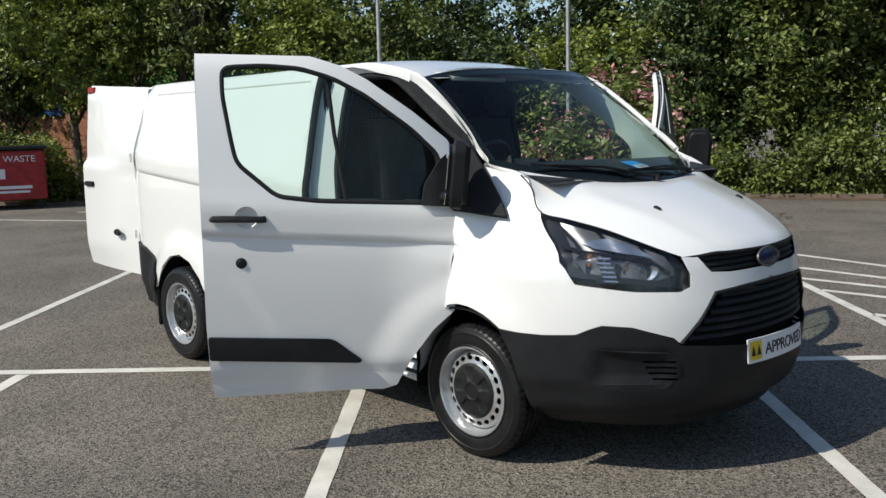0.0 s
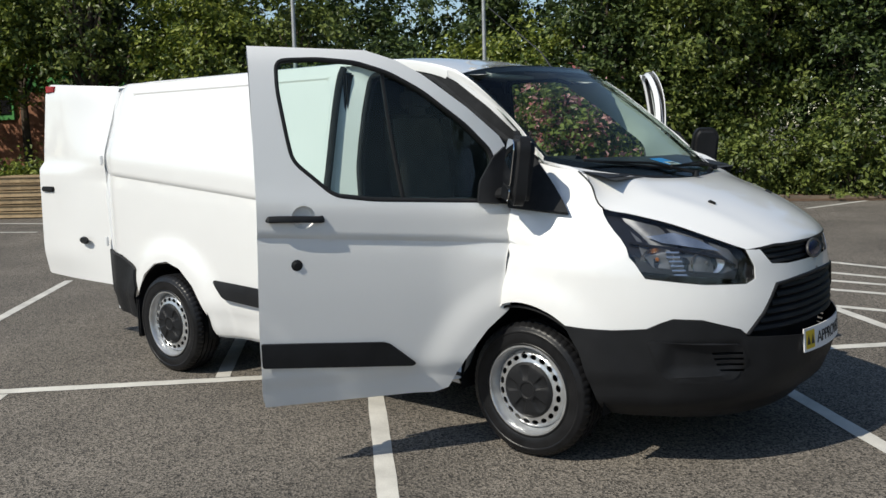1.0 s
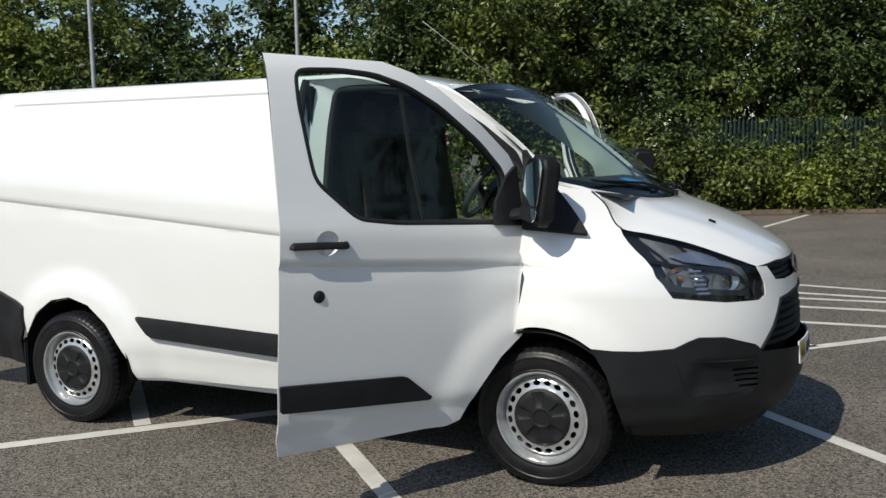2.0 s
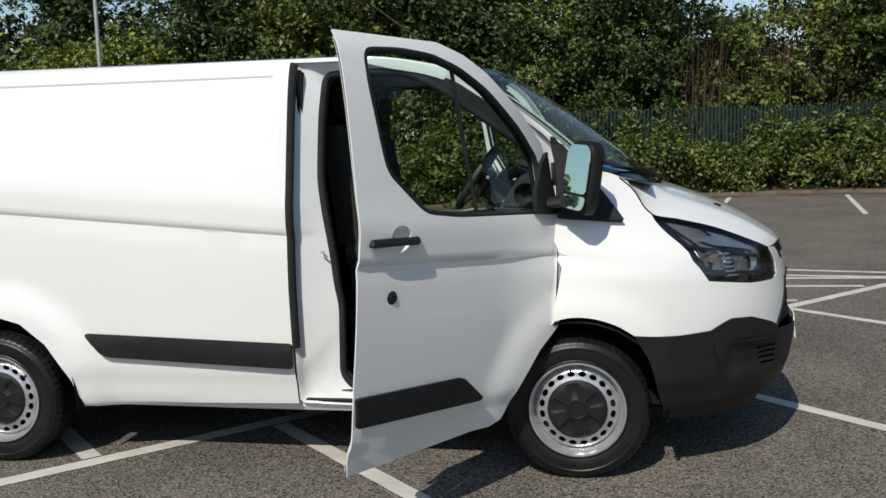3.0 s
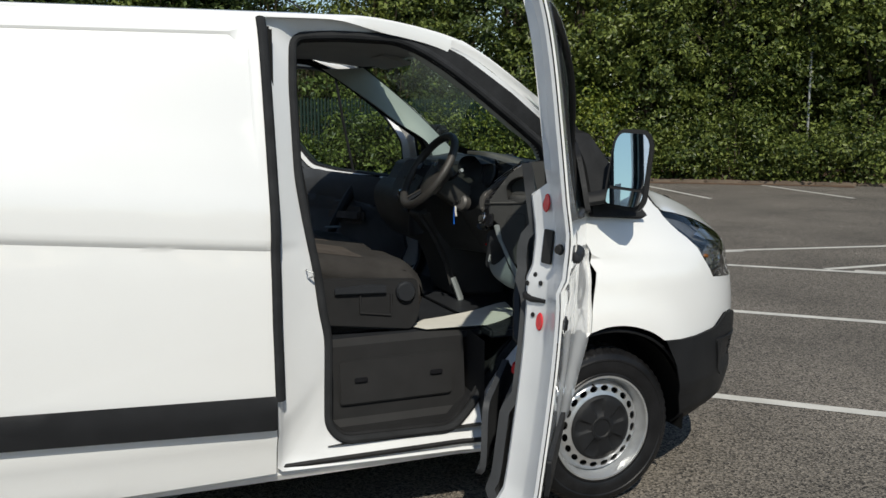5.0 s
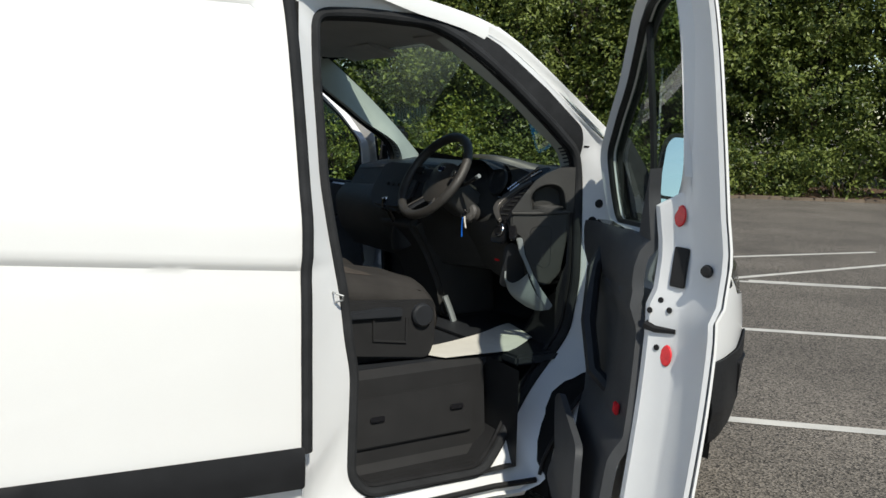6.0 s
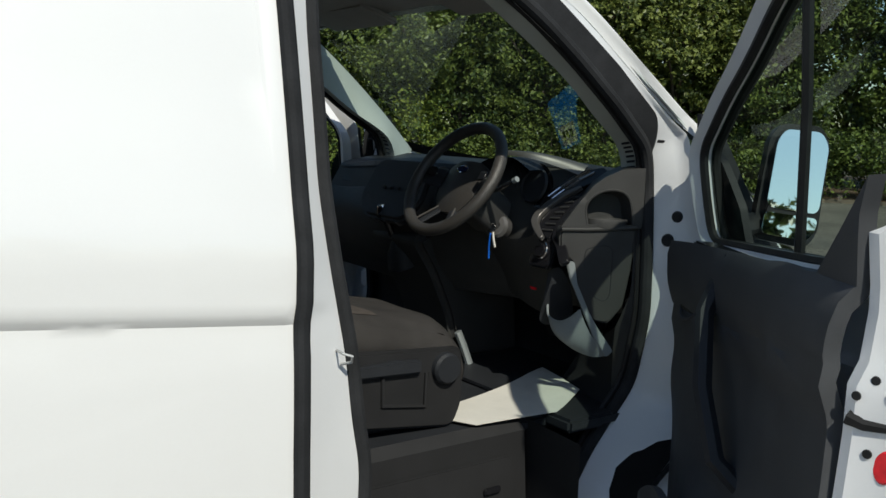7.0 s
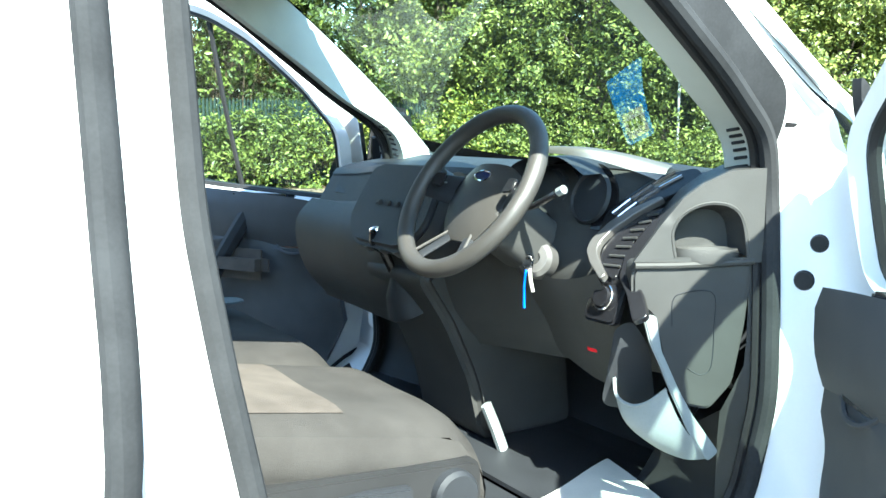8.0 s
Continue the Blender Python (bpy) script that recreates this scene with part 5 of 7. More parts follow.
def seat(name, y0, y1, label, driver):
    mid, wid = (y0 + y1) / 2, (y1 - y0)
    base = Build().box((0.46, wid * 0.96, 0.17), pose(-0.90, mid, 0.815), 0.025)
    base.prism(rounded([(-1.16, 0.80), (-0.70, 0.74), (-0.665, 0.80), (-0.68, 0.93), (-1.16, 0.99)], 0.03), 0.035, Matrix.Translation((0, y0 + 0.015, 0)) @ pose(0, 0, 0, 90, 0, 0), 0.01)
    ob = cab(name, base, SEAT_SHELL, label)

    def cushion(u, w):
        x = -1.18 + 0.548 * u
        edge = abs(w) ** 4
        z = 1.085 - 0.08 * u + 0.035 * abs(w) ** 2 * (1 - u * 0.5) - 0.05 * smooth(0.9, 1.0, u) - 0.045 * edge
        return Vector((x - 0.03 * edge * u, mid + wid / 2 * w, z))
    cu = Build().grid(cushion, list(np.linspace(0, 1, 18)), list(np.linspace(-1, 1, 19)))
    cu.grid(lambda w, k: cushion(1, w) + Vector((-0.012 * k, 0, -0.11 * k)) + Vector((0.022 * math.sin(math.pi * k), 0, 0)), list(np.linspace(-1, 1, 19)), list(np.linspace(0, 1, 6)))
    for e in (-1, 1):
        cu.grid(lambda u, k: cushion(u, e) + Vector((0, e * 0.018 * math.sin(math.pi * min(k * 1.2, 1)), -0.105 * k)), list(np.linspace(0, 1, 14)), list(np.linspace(0, 1, 6)))
    part("cushion", cu, FABRIC, ob, "charcoal fabric seat cushion")
    # paler brown centre; its outline partly paints a sunlit patch on the cushion
    mid_pad = Build().grid(lambda u, w: cushion(0.04 + 0.50 * u, w * 0.74) + Vector((0, 0, 0.0015 + 0.004 * math.sin(math.pi * u) * (1 - w ** 4))), list(np.linspace(0, 1, 10)), list(np.linspace(-1, 1, 10)))
    part("centre_panel", mid_pad, FABRIC_B, ob, "brown-grey woven seat centre, partly a painted sunlit patch")

    def backrest(v, w):
        z = 1.06 + 0.62 * v
        x = -1.115 - 0.10 * v + 0.05 * abs(w) ** 2.2 - 0.05 * abs(w) ** 6 + 0.02 * math.sin(math.pi * v)
        return Vector((x, mid + wid / 2 * 0.97 * w * (1 - 0.10 * v ** 3), z))
    ba = Build().grid(backrest, list(np.linspace(0, 1, 16)), list(np.linspace(-1, 1, 17)))
    ba.grid(lambda v, k: backrest(v, -1).lerp(backrest(v, -1) + Vector((-0.12, 0.03, 0)), k), list(np.linspace(0, 1, 16)), [0, 0.5, 1])
    ba.grid(lambda v, k: backrest(v, 1).lerp(backrest(v, 1) + Vector((-0.12, -0.03, 0)), k), list(np.linspace(0, 1, 16)), [0, 0.5, 1])
    ba.grid(lambda w, k: backrest(1, w) + Vector((-0.10 * k, 0, 0.025 * math.sin(math.pi * min(k + 0.3, 1)))), list(np.linspace(-1, 1, 17)), [0, 0.3, 0.6, 1])
    part("backrest", ba, FABRIC, ob, "charcoal fabric backrest")
    for hy in ([mid] if driver else [mid - 0.22, mid + 0.22]):
        part("headrest", Build().box((0.10, 0.25, 0.18), pose(-1.22, hy, 1.79, 0, -8, 0), 0.045, 4), FABRIC, ob)
    return ob


ds = seat("driver_seat", -0.545, -0.055, "charcoal fabric driver's seat on a dark plastic base", True)
ps = seat("passenger_seat", -0.02, 0.72, "charcoal fabric double passenger bench", False)
valance = Build().prism(rounded([(-1.14, 0.79), (-0.70, 0.735), (-0.67, 0.80), (-0.675, 0.955), (-1.14, 0.985)], 0.03), 0.03, Matrix.Translation((0, -0.545, 0)) @ pose(0, 0, 0, 90, 0, 0), 0.008)
part("valance", valance, SEAT_SHELL, ds)
part("height_knob", Build().lathe([(0.0, 0.026), (0.036, 0.026), (0.042, 0.018), (0.043, 0.0)], Matrix.Translation((-0.735, -0.572, 0.905)) @ pose(0, 0, 0, 90, 0, 0), 28), DASH_DARK, ds, "round black adjuster knob")
lever = Build().prism(rounded([(-0.16, -0.012), (0.06, -0.02), (0.06, 0.015), (-0.02, 0.022), (-0.16, 0.016)], 0.01), 0.02, Matrix.Translation((-0.88, -0.575, 0.925)) @ pose(0, 0, 0, 90, 0, 0), 0.005)
part("recline_lever", lever, DASH_DARK, ds)
well = Build().tube([(-0.93, -0.578, 0.92), (-0.93, -0.578, 0.83), (-0.80, -0.578, 0.81), (-0.795, -0.578, 0.90)], 0.006, 6)
part("moulded_edge", well, SEAT_SHELL, ds)
part("cup_recess", Build().lathe([(0.0, 0.002), (0.04, 0.003), (0.045, 0.0)], Matrix.Translation((-0.76, 0.46, 1.062)), 24), DASH_DARK, ps)

# ---- dashboard
FACE = curve([-0.80, -0.66, -0.50, -0.30, -0.10, 0.10, 0.30, 0.55, 0.80], [0.13, 0.115, 0.095, 0.03, -0.03, -0.085, -0.095, -0.085, -0.08])
SECTION = [(0.36, 1.352), (0.10, 1.408), (-0.12, 1.420), (-0.215, 1.412), (-0.245, 1.385), (-0.285, 1.32), (-0.33, 1.275), (-0.355, 1.235), (-0.345, 1.17), (-0.30, 1.08), (-0.24, 1.01), (-0.20, 0.985), (0.05, 0.97)]


def dash_point(y, k):
    x, _, z = along([Vector((px, 0, pz)) for px, pz in SECTION], k / (len(SECTION) - 1))
    w = smooth(0.0, -0.25, x)
    if y < 0:
        y *= 1 - 0.18 * smooth(-0.05, -0.25, x)
    lower = smooth(1.3, 1.05, z)
    x += FACE(y) * w * (1 + 0.4 * lower)
    if z > 1.3:
        z += 0.028 * math.exp(-((y + 0.345) / 0.17) ** 2) * w - 0.03 * smooth(0.2, 0.75, y) * w - 0.02 * smooth(-0.55, -0.75, y) * w
    return Vector((x, y, z))


ks = [0, 0.5, 1, 1.5, 2, 2.5, 3, 3.5, 4, 4.5, 5, 5.5, 6, 6.5, 7, 7.5, 8, 8.5, 9, 9.5, 10, 10.5, 11, 11.5, 12]
dash_bm = Build().grid(dash_point, list(np.linspace(-0.735, 0.74, 50)), ks)
dash_bm.add([dash_point(0.74, k) for k in ks], [list(range(len(ks)))])
dash = cab("dashboard", dash_bm, DASH, "charcoal moulded plastic dashboard")
cap = Build().grid(lambda y, k: dash_point(y, k) + Vector((-0.002, 0, 0.004)), list(np.linspace(-0.735, 0.74, 50)), [0.2, 0.8, 1.4, 2.0, 2.6, 3.2, 3.8])
part("dash_top", cap, DASH_DARK, dash)
hood = Build().grid(lambda a, x: Vector((x, -0.285 + (0.160 - 0.50 * (x + 0.305)) * math.cos(a), 1.368 + (0.082 + 0.02 * (x + 0.3)) * max(math.sin(a), 0.0) ** 0.6 * (1 - 0.4 * smooth(-0.1, -0.9, math.cos(a))))), list(np.linspace(-0.05, 2.3, 22)), [-0.305, -0.30, -0.27, -0.20, -0.10])
binn = part("instrument_hood", hood, DASH_DARK, dash, "hooded instrument binnacle")
part("instrument_face", Build().sheet(rounded([(-0.43, 1.30), (-0.15, 1.30), (-0.14, 1.39), (-0.19, 1.435), (-0.36, 1.435), (-0.42, 1.39)], 0.03), lambda y, z: Vector((-0.255 + 0.3 * (z - 1.3), y, z)), 0.04), GLOSS_BLACK, binn)
for y in (-0.350, -0.220):
    part("dial", Build().lathe([(0.0, 0.002), (0.05, 0.002), (0.054, 0.008), (0.058, 0.0)], Matrix.Translation((-0.246, y, 1.365)) @ pose(0, 0, 0, 0, -73, 0), 26), DASH_DARK, binn)
BROW = [Vector(p) for p in ((-0.310, -0.270, 1.470), (-0.262, -0.350, 1.470), (-0.195, -0.415, 1.455), (-0.140, -0.475, 1.434))]
sw = Build().grid(lambda t, k: along(BROW, t) + Vector((-0.032, -0.006, -0.034)) * k * (0.35 + 0.65 * t) + Vector((-0.004, 0, 0.006)) * math.sin(math.pi * k), list(np.linspace(0, 1, 16)), [0, 0.2, 0.4, 0.6, 0.8, 1.0])
part("silver_brow", sw, SATIN, dash, "satin silver sweep over the instruments")
sw2 = Build().grid(lambda t, k: Vector((-0.37 + 0.05 * t, -0.10 + 0.20 * t, 1.385 + 0.02 * math.sin(math.pi * t) - 0.04 * k)), list(np.linspace(0, 1, 8)), [0, 0.5, 1])
part("silver_centre", sw2, SATIN, dash)
# outer vent with its silver surround


def basis(o, x, n):
    """A place on a surface: its origin, the way of its x axis and its normal."""
    x, n = Vector(x).normalized(), Vector(n).normalized()
    y = n.cross(x).normalized()
    n = x.cross(y)
    return Matrix(((x.x, y.x, n.x, o[0]), (x.y, y.y, n.y, o[1]), (x.z, y.z, n.z, o[2]), (0, 0, 0, 1)))


VM = basis((-0.285, -0.485, 1.298), (0.7012, -0.2688, 0.6603), (-0.703, -0.1056, 0.7034))
vent_out = rounded([(-0.078, -0.072), (-0.076, -0.019), (-0.043, 0.018), (0.004, 0.026), (0.069, 0.012), (0.104, -0.018), (0.071, -0.027), (0.012, -0.027), (-0.05, -0.058)], 0.012)
vent = part("side_vent", Build().prism(vent_out, 0.02, VM @ Matrix.Translation((0, 0, -0.024)), 0.003), GLOSS_BLACK, dash, "side air vent with a silver surround")
surround = [(-0.096, -0.055), (-0.080, 0.004), (-0.064, 0.036), (-0.040, 0.050), (0.009, 0.052), (0.062, 0.034), (0.112, 0.004), (0.112, -0.008), (0.056, 0.016), (0.004, 0.028), (-0.034, 0.026), (-0.052, 0.014), (-0.064, -0.010), (-0.080, -0.055)]
part("vent_surround", Build().prism(rounded(surround, 0.010, 4), 0.016, VM @ Matrix.Translation((0, 0, -0.008)), 0.004, 3), SATIN, vent, "satin silver vent surround")
for i in range(7):
    a0, b0 = -0.066 + 0.022 * i, -0.060 + 0.012 * i - 0.001 * i * i
    part("vane", Build().tube([VM @ Vector((a0, b0 + 0.036 - 0.003 * i, 0.0)), VM @ Vector((a0 + 0.016, b0, 0.0))], 0.0026, 5), DASH, vent)
panel = rounded([(-0.02, 0.058), (0.03, 0.090), (0.15, 0.064), (0.205, 0.0), (0.19, -0.045), (0.12, -0.004), (0.06, 0.042)], 0.014)
part("gloss_panel", Build().prism(panel, 0.012, VM @ Matrix.Translation((0, 0, -0.012)), 0.003), GLOSS_BLACK, vent, "gloss black fascia panel")
for b0, b1 in ((0.070, 0.030), (0.050, 0.008)):
    for j in range(3):
        k0, k1 = j / 3 + 0.01, (j + 1) / 3 - 0.01
        ends = [VM @ Vector((0.03 + 0.145 * k, b0 + (b1 - b0) * k + 0.008 * math.sin(math.pi * k), 0.002)) for k in (k0, (k0 + k1) / 2, k1)]
        part("silver_bar", Build().tube(ends, 0.0028, 6, flat=1.4), CHROME, vent)
bezel = [(-0.123, -0.190), (-0.088, -0.128), (-0.070, -0.080), (-0.025, -0.044), (0.034, -0.034), (0.098, -0.030), (0.150, -0.033), (0.172, -0.050), (0.117, -0.053), (0.049, -0.063), (-0.016, -0.076), (-0.045, -0.096), (-0.068, -0.155), (-0.097, -0.205)]
part("vent_bezel", Build().prism(rounded(bezel, 0.010, 4), 0.014, VM @ Matrix.Translation((0, 0, -0.012)), 0.004, 3), GLOSS_BLACK, vent)
knob_m = basis((-0.352, -0.514, 1.190), (0, 1, 0), (-0.93, -0.20, 0.30))
part("switch_panel", Build().prism(rounded([(-0.045, -0.045), (0.045, -0.04), (0.05, 0.05), (-0.04, 0.05)], 0.018), 0.02, knob_m @ Matrix.Translation((0, 0, -0.022)), 0.005), GLOSS_BLACK, dash)
knob = part("light_switch", Build().lathe([(0.0, 0.012), (0.019, 0.012), (0.022, 0.004), (0.026, 0.002), (0.027, -0.01)], knob_m, 26), GLOSS_BLACK, dash, "round black light switch")
part("switch_ring", Build().tube([knob_m @ Vector((0.0245 * math.cos(a), 0.0245 * math.sin(a), 0.005)) for a in np.linspace(0, 2 * math.pi, 25)[:-1]], 0.0022, 6, closed=True), CHROME, knob)
# outer end with its cup tray
EM = basis((-0.344, -0.607, 0.0), (0.849, -0.528, 0), (-0.528, -0.849, 0))


def end_at(u, z, d=0.0):
    return EM @ Vector((u, z, d))


lower = rounded([(-0.019, 1.20), (-0.021, 1.245), (-0.012, 1.266), (0.200, 1.268), (0.190, 1.15), (0.172, 1.041), (0.13, 0.99), (0.08, 1.0), (0.04, 1.08), (0.022, 1.165)], 0.014)
pod = part("dash_end", Build().prism(lower, -0.10, EM, 0.006, 3), DASH, dash, "charcoal moulded end of the dashboard with a cup tray")
arch = [(0.056, 1.278), (0.050, 1.325), (0.070, 1.358), (0.110, 1.376), (0.153, 1.372), (0.178, 1.345), (0.190, 1.278)]
ring = [along([Vector((u, z, 0)) for u, z in arch], t) for t in np.linspace(0, 1, 30)]
upper = [(-0.019, 1.269), (-0.004, 1.290), (0.029, 1.337), (0.068, 1.386), (0.103, 1.412), (0.150, 1.434), (0.215, 1.440), (0.215, 1.269)]
hole = [(p.x, p.y) for p in ring]
part("end_face", Build().sheet(upper, end_at, 0.02, holes=[hole], thick=0.004), DASH, pod)
part("end_edge", Build().grid(lambda i, d: end_at(upper[int(i)][0] + 0.03 * (d < -0.02), upper[int(i)][1] + 0.006 * (d < -0.02), d), list(range(7)), [0.0, -0.01, -0.05, -0.14]), DASH, pod)
mid_arch = Vector((0.12, 1.315, 0))
hollow = Build().grid(lambda i, d: end_at(*(ring[int(i)].lerp(mid_arch, 0.28 * smooth(0, -0.06, d)))[:2], d), list(range(30)), [0.002, -0.012, -0.03, -0.06])
part("tray_hollow", hollow, DASH, pod)
back = [(q.x, q.y) for q in (p.lerp(mid_arch, 0.27) for p in ring)]
part("hollow_back", Build().sheet(back, lambda u, z: end_at(u, z, -0.058), 0.02), DASH, pod)
part("arch_edge", Build().tube([end_at(p.x, p.y, 0.001) for p in ring], 0.0045, 6), DASH, pod)
tray = Build().lathe([(0.0, -0.014), (0.040, -0.012), (0.050, 0.004), (0.056, 0.006), (0.060, -0.004), (0.058, -0.02)], Matrix.Translation(end_at(0.120, 1.286, -0.022)) @ pose(0, 0, 0, 0, 0, -31.9) @ Matrix.Diagonal((1.0, 0.55, 1, 1)), 30)
part("cup_tray", tray, DASH, pod)
part("tray_edge", Build().tube([end_at(u, z, 0.002) for u, z in ((-0.016, 1.262), (0.06, 1.263), (0.14, 1.267), (0.200, 1.271))], 0.0065, 8), DASH, pod)
cover = [(0.056, 1.150), (0.055, 1.195), (0.072, 1.211), (0.129, 1.212), (0.133, 1.15), (0.131, 1.075), (0.112, 1.058), (0.088, 1.070)]
part("cover_line", Build().tube([along([end_at(u, z, 0.0) for u, z in cover], t) for t in np.linspace(0, 1, 30)], 0.0012, 4), DASH_DARK, pod)
kick_x = curve([0.70, 0.815, 1.02, 1.20, 1.40, 1.50], [-0.235, -0.165, -0.158, -0.148, -0.128, -0.150])
kick_y = curve([0.70, 0.815, 1.02, 1.20, 1.40, 1.50], [-0.70, -0.72, -0.755, -0.742, -0.712, -0.720])
kick = Build().grid(lambda z, k: end_at(0.196 - 0.03 * smooth(1.10, 0.95, z), z, -0.006 - 0.05 * smooth(1.08, 0.95, z)).lerp(Vector((kick_x(z) + 0.008, kick_y(z) + 0.016, z)), k), list(np.linspace(0.76, 1.44, 14)), [0, 0.5, 1])
part("kick_panel", kick, DASH, dash)
# pale pocket beside the pedals
pk = rounded([(0.001, 1.168), (0.025, 1.171), (0.037, 1.105), (0.072, 1.030), (0.100, 0.981), (0.150, 0.912), (0.130, 0.893), (0.092, 0.950), (0.058, 1.022), (0.033, 1.080), (0.016, 1.115)], 0.008)
strip_ob = part("pale_strip", Build().prism(pk, 0.016, EM @ Matrix.Translation((0, 0, -0.008)), 0.003), PALE, dash, "pale grey plastic strip and bin")
RIM_BIN = [Vector(p) for p in ((-0.026, 1.030, -0.105), (-0.028, 0.998, -0.07), (-0.006, 0.987, -0.040), (0.020, 1.000, -0.018), (0.050, 1.030, -0.002))]
LOW_BIN = [Vector(p) for p in ((0.020, 0.930, -0.10), (0.025, 0.915, -0.07), (0.055, 0.898, -0.040), (0.100, 0.888, -0.018), (0.142, 0.898, -0.002))]
pb = Build().grid(lambda t, k: end_at(*(along(RIM_BIN, t).lerp(along(LOW_BIN, t), k) + Vector((-0.012, -0.006, 0.008)) * math.sin(math.pi * k))), list(np.linspace(0, 1, 18)), list(np.linspace(0, 1, 8)))
part("pocket_bin", pb, PALE, strip_ob)
part("bin_lip", Build().tube([end_at(*along(RIM_BIN, t)) for t in np.linspace(0, 1, 18)], 0.0035, 6), PALE, strip_ob)
part("pocket_hollow", Build().sheet(rounded([(-0.05, 0.96), (0.06, 0.96), (0.035, 1.09), (0.0, 1.145), (-0.035, 1.13)], 0.03), lambda u, z: end_at(u, z, -0.075 - 0.3 * (1.1 - z) * (1.1 > z)), 0.03), DASH_DARK, strip_ob)
part("fuse_switch", Build().box((0.030, 0.052, 0.035), pose(-0.262, -0.415, 1.072, 0, -15, 10), 0.006), GLOSS_BLACK, dash)
part("red_switch", Build().box((0.034, 0.030, 0.013), pose(-0.268, -0.405, 1.060, 0, -15, 10), 0.003), RED, dash)
# centre stack, gear lever
stack = Build().prism(rounded([(-0.17, -0.10), (0.17, -0.10), (0.19, 0.06), (0.12, 0.12), (-0.12, 0.12), (-0.19, 0.06)], 0.04), 0.05, Matrix.Translation((-0.415, 0.12, 1.31)) @ pose(0, 0, 0, 0, -62, 0) @ pose(0, 0, 0, 0, 0, 90), 0.012, 3)
cs = part("radio_panel", stack, DASH_DARK, dash, "dark centre panel with radio and heater controls")
for i in range(3):
    part("heater_knob", Build().lathe([(0.0, 0.02), (0.018, 0.02), (0.024, 0.0)], Matrix.Translation((-0.478, 0.04 + 0.07 * i, 1.228)) @ pose(0, 0, 0, 0, -70, 0), 20), SATIN, cs)
for i in range(8):
    part("button", Build().box((0.008, 0.022, 0.014), pose(-0.466, 0.04 + 0.045 * (i % 4), 1.30 + 0.028 * (i // 4), 0, 25, 0), 0.003), DASH, cs)
part("radio_screen", Build().box((0.006, 0.16, 0.045), pose(-0.433, 0.12, 1.375, 0, 27, 0), 0.002), GLOSS_BLACK, cs)
gl = Build().tube([(-0.43, 0.13, 1.12), (-0.46, 0.135, 1.18), (-0.475, 0.14, 1.215)], 0.012, 8)
gl.lathe([(0.0, 0.035), (0.018, 0.03), (0.026, 0.012), (0.024, -0.01), (0.013, -0.025)], Matrix.Translation((-0.482, 0.142, 1.235)) @ pose(0, 0, 0, 0, -20, 0), 18)
lever_ob = part("gear_lever", gl, GLOSS_BLACK, dash, "black gear lever with a chrome cap")
part("gear_gaiter", Build().lathe([(0.065, -0.05), (0.05, 0.0), (0.02, 0.045), (0.013, 0.06)], Matrix.Translation((-0.42, 0.13, 1.11)) @ pose(0, 0, 0, 0, -25, 0), 20), DASH_DARK, lever_ob)
part("gear_cap", Build().lathe([(0.0, 0.004), (0.016, 0.002), (0.018, -0.003)], Matrix.Translation((-0.494, 0.142, 1.268)) @ pose(0, 0, 0, 0, -20, 0), 16), CHROME, lever_ob)
tunnel = Build().prism(rounded([(-0.475, 1.17), (-0.28, 1.24), (-0.05, 1.22), (0.0, 0.74), (-0.285, 0.74), (-0.325, 0.90), (-0.395, 1.05)], 0.04), 0.30, Matrix.Translation((0, 0.27, 0)) @ pose(0, 0, 0, 90, 0, 0), 0.03, 3)
cab("centre_console", tunnel, DASH, "dark centre console below the gear lever")
part("console_edge", Build().tube([(-0.305, -0.060, 0.85), (-0.290, -0.075, 0.80), (-0.275, -0.090, 0.742)], 0.026, 8, flat=0.5), PALE, dash)
glove = Build().prism(rounded([(-0.16, -0.05), (0.16, -0.05), (0.17, 0.05), (-0.17, 0.05)], 0.02), 0.012, Matrix.Translation((-0.318, 0.50, 1.345)) @ pose(0, 0, 0, 0, -50, 0) @ pose(0, 0, 0, 0, 0, 90), 0.005)
part("glove_tray", glove, DASH_DARK, dash)
# steering column and wheel
WM = Matrix.Translation((-0.519, -0.298, 1.388)) @ pose(0, 0, 0, 0, -56, 0) @ pose(0, 0, 0, 0, 0, -90)
sw_rim = Build().tube([WM @ Vector((0.180 * math.cos(a), 0.180 * math.sin(a), 0)) for a in np.linspace(0, 2 * math.pi, 61)[:-1]], 0.0182, 14, closed=True)
wheel_ob = cab("steering_wheel", sw_rim, WHEEL_SKIN, "dark leather-look steering wheel with a blue oval badge")
hub = rounded([(-0.104, 0.050), (-0.060, 0.074), (0.060, 0.074), (0.104, 0.050), (0.106, 0.018), (0.084, -0.050), (0.050, -0.100), (-0.050, -0.100), (-0.084, -0.050), (-0.106, 0.018)], 0.022)
hub_bm = Build().sheet(hub, lambda x, y: WM @ Vector((x, y, -0.010 - 2.4 * (x * x + 0.8 * y * y))), 0.012)
rim_pts = split(hub, 0.012)
hub_bm.grid(lambda i, k: WM @ Vector((rim_pts[int(i) % len(rim_pts)][0] * (1 - 0.10 * k), rim_pts[int(i) % len(rim_pts)][1] * (1 - 0.10 * k), -0.010 - 2.4 * (rim_pts[int(i) % len(rim_pts)][0] ** 2 + 0.8 * rim_pts[int(i) % len(rim_pts)][1] ** 2) - 0.035 * k)), list(range(len(rim_pts))), [0, 1], close_u=True)
part("airbag_cover", hub_bm, WHEEL_SKIN, wheel_ob, "charcoal airbag cover")
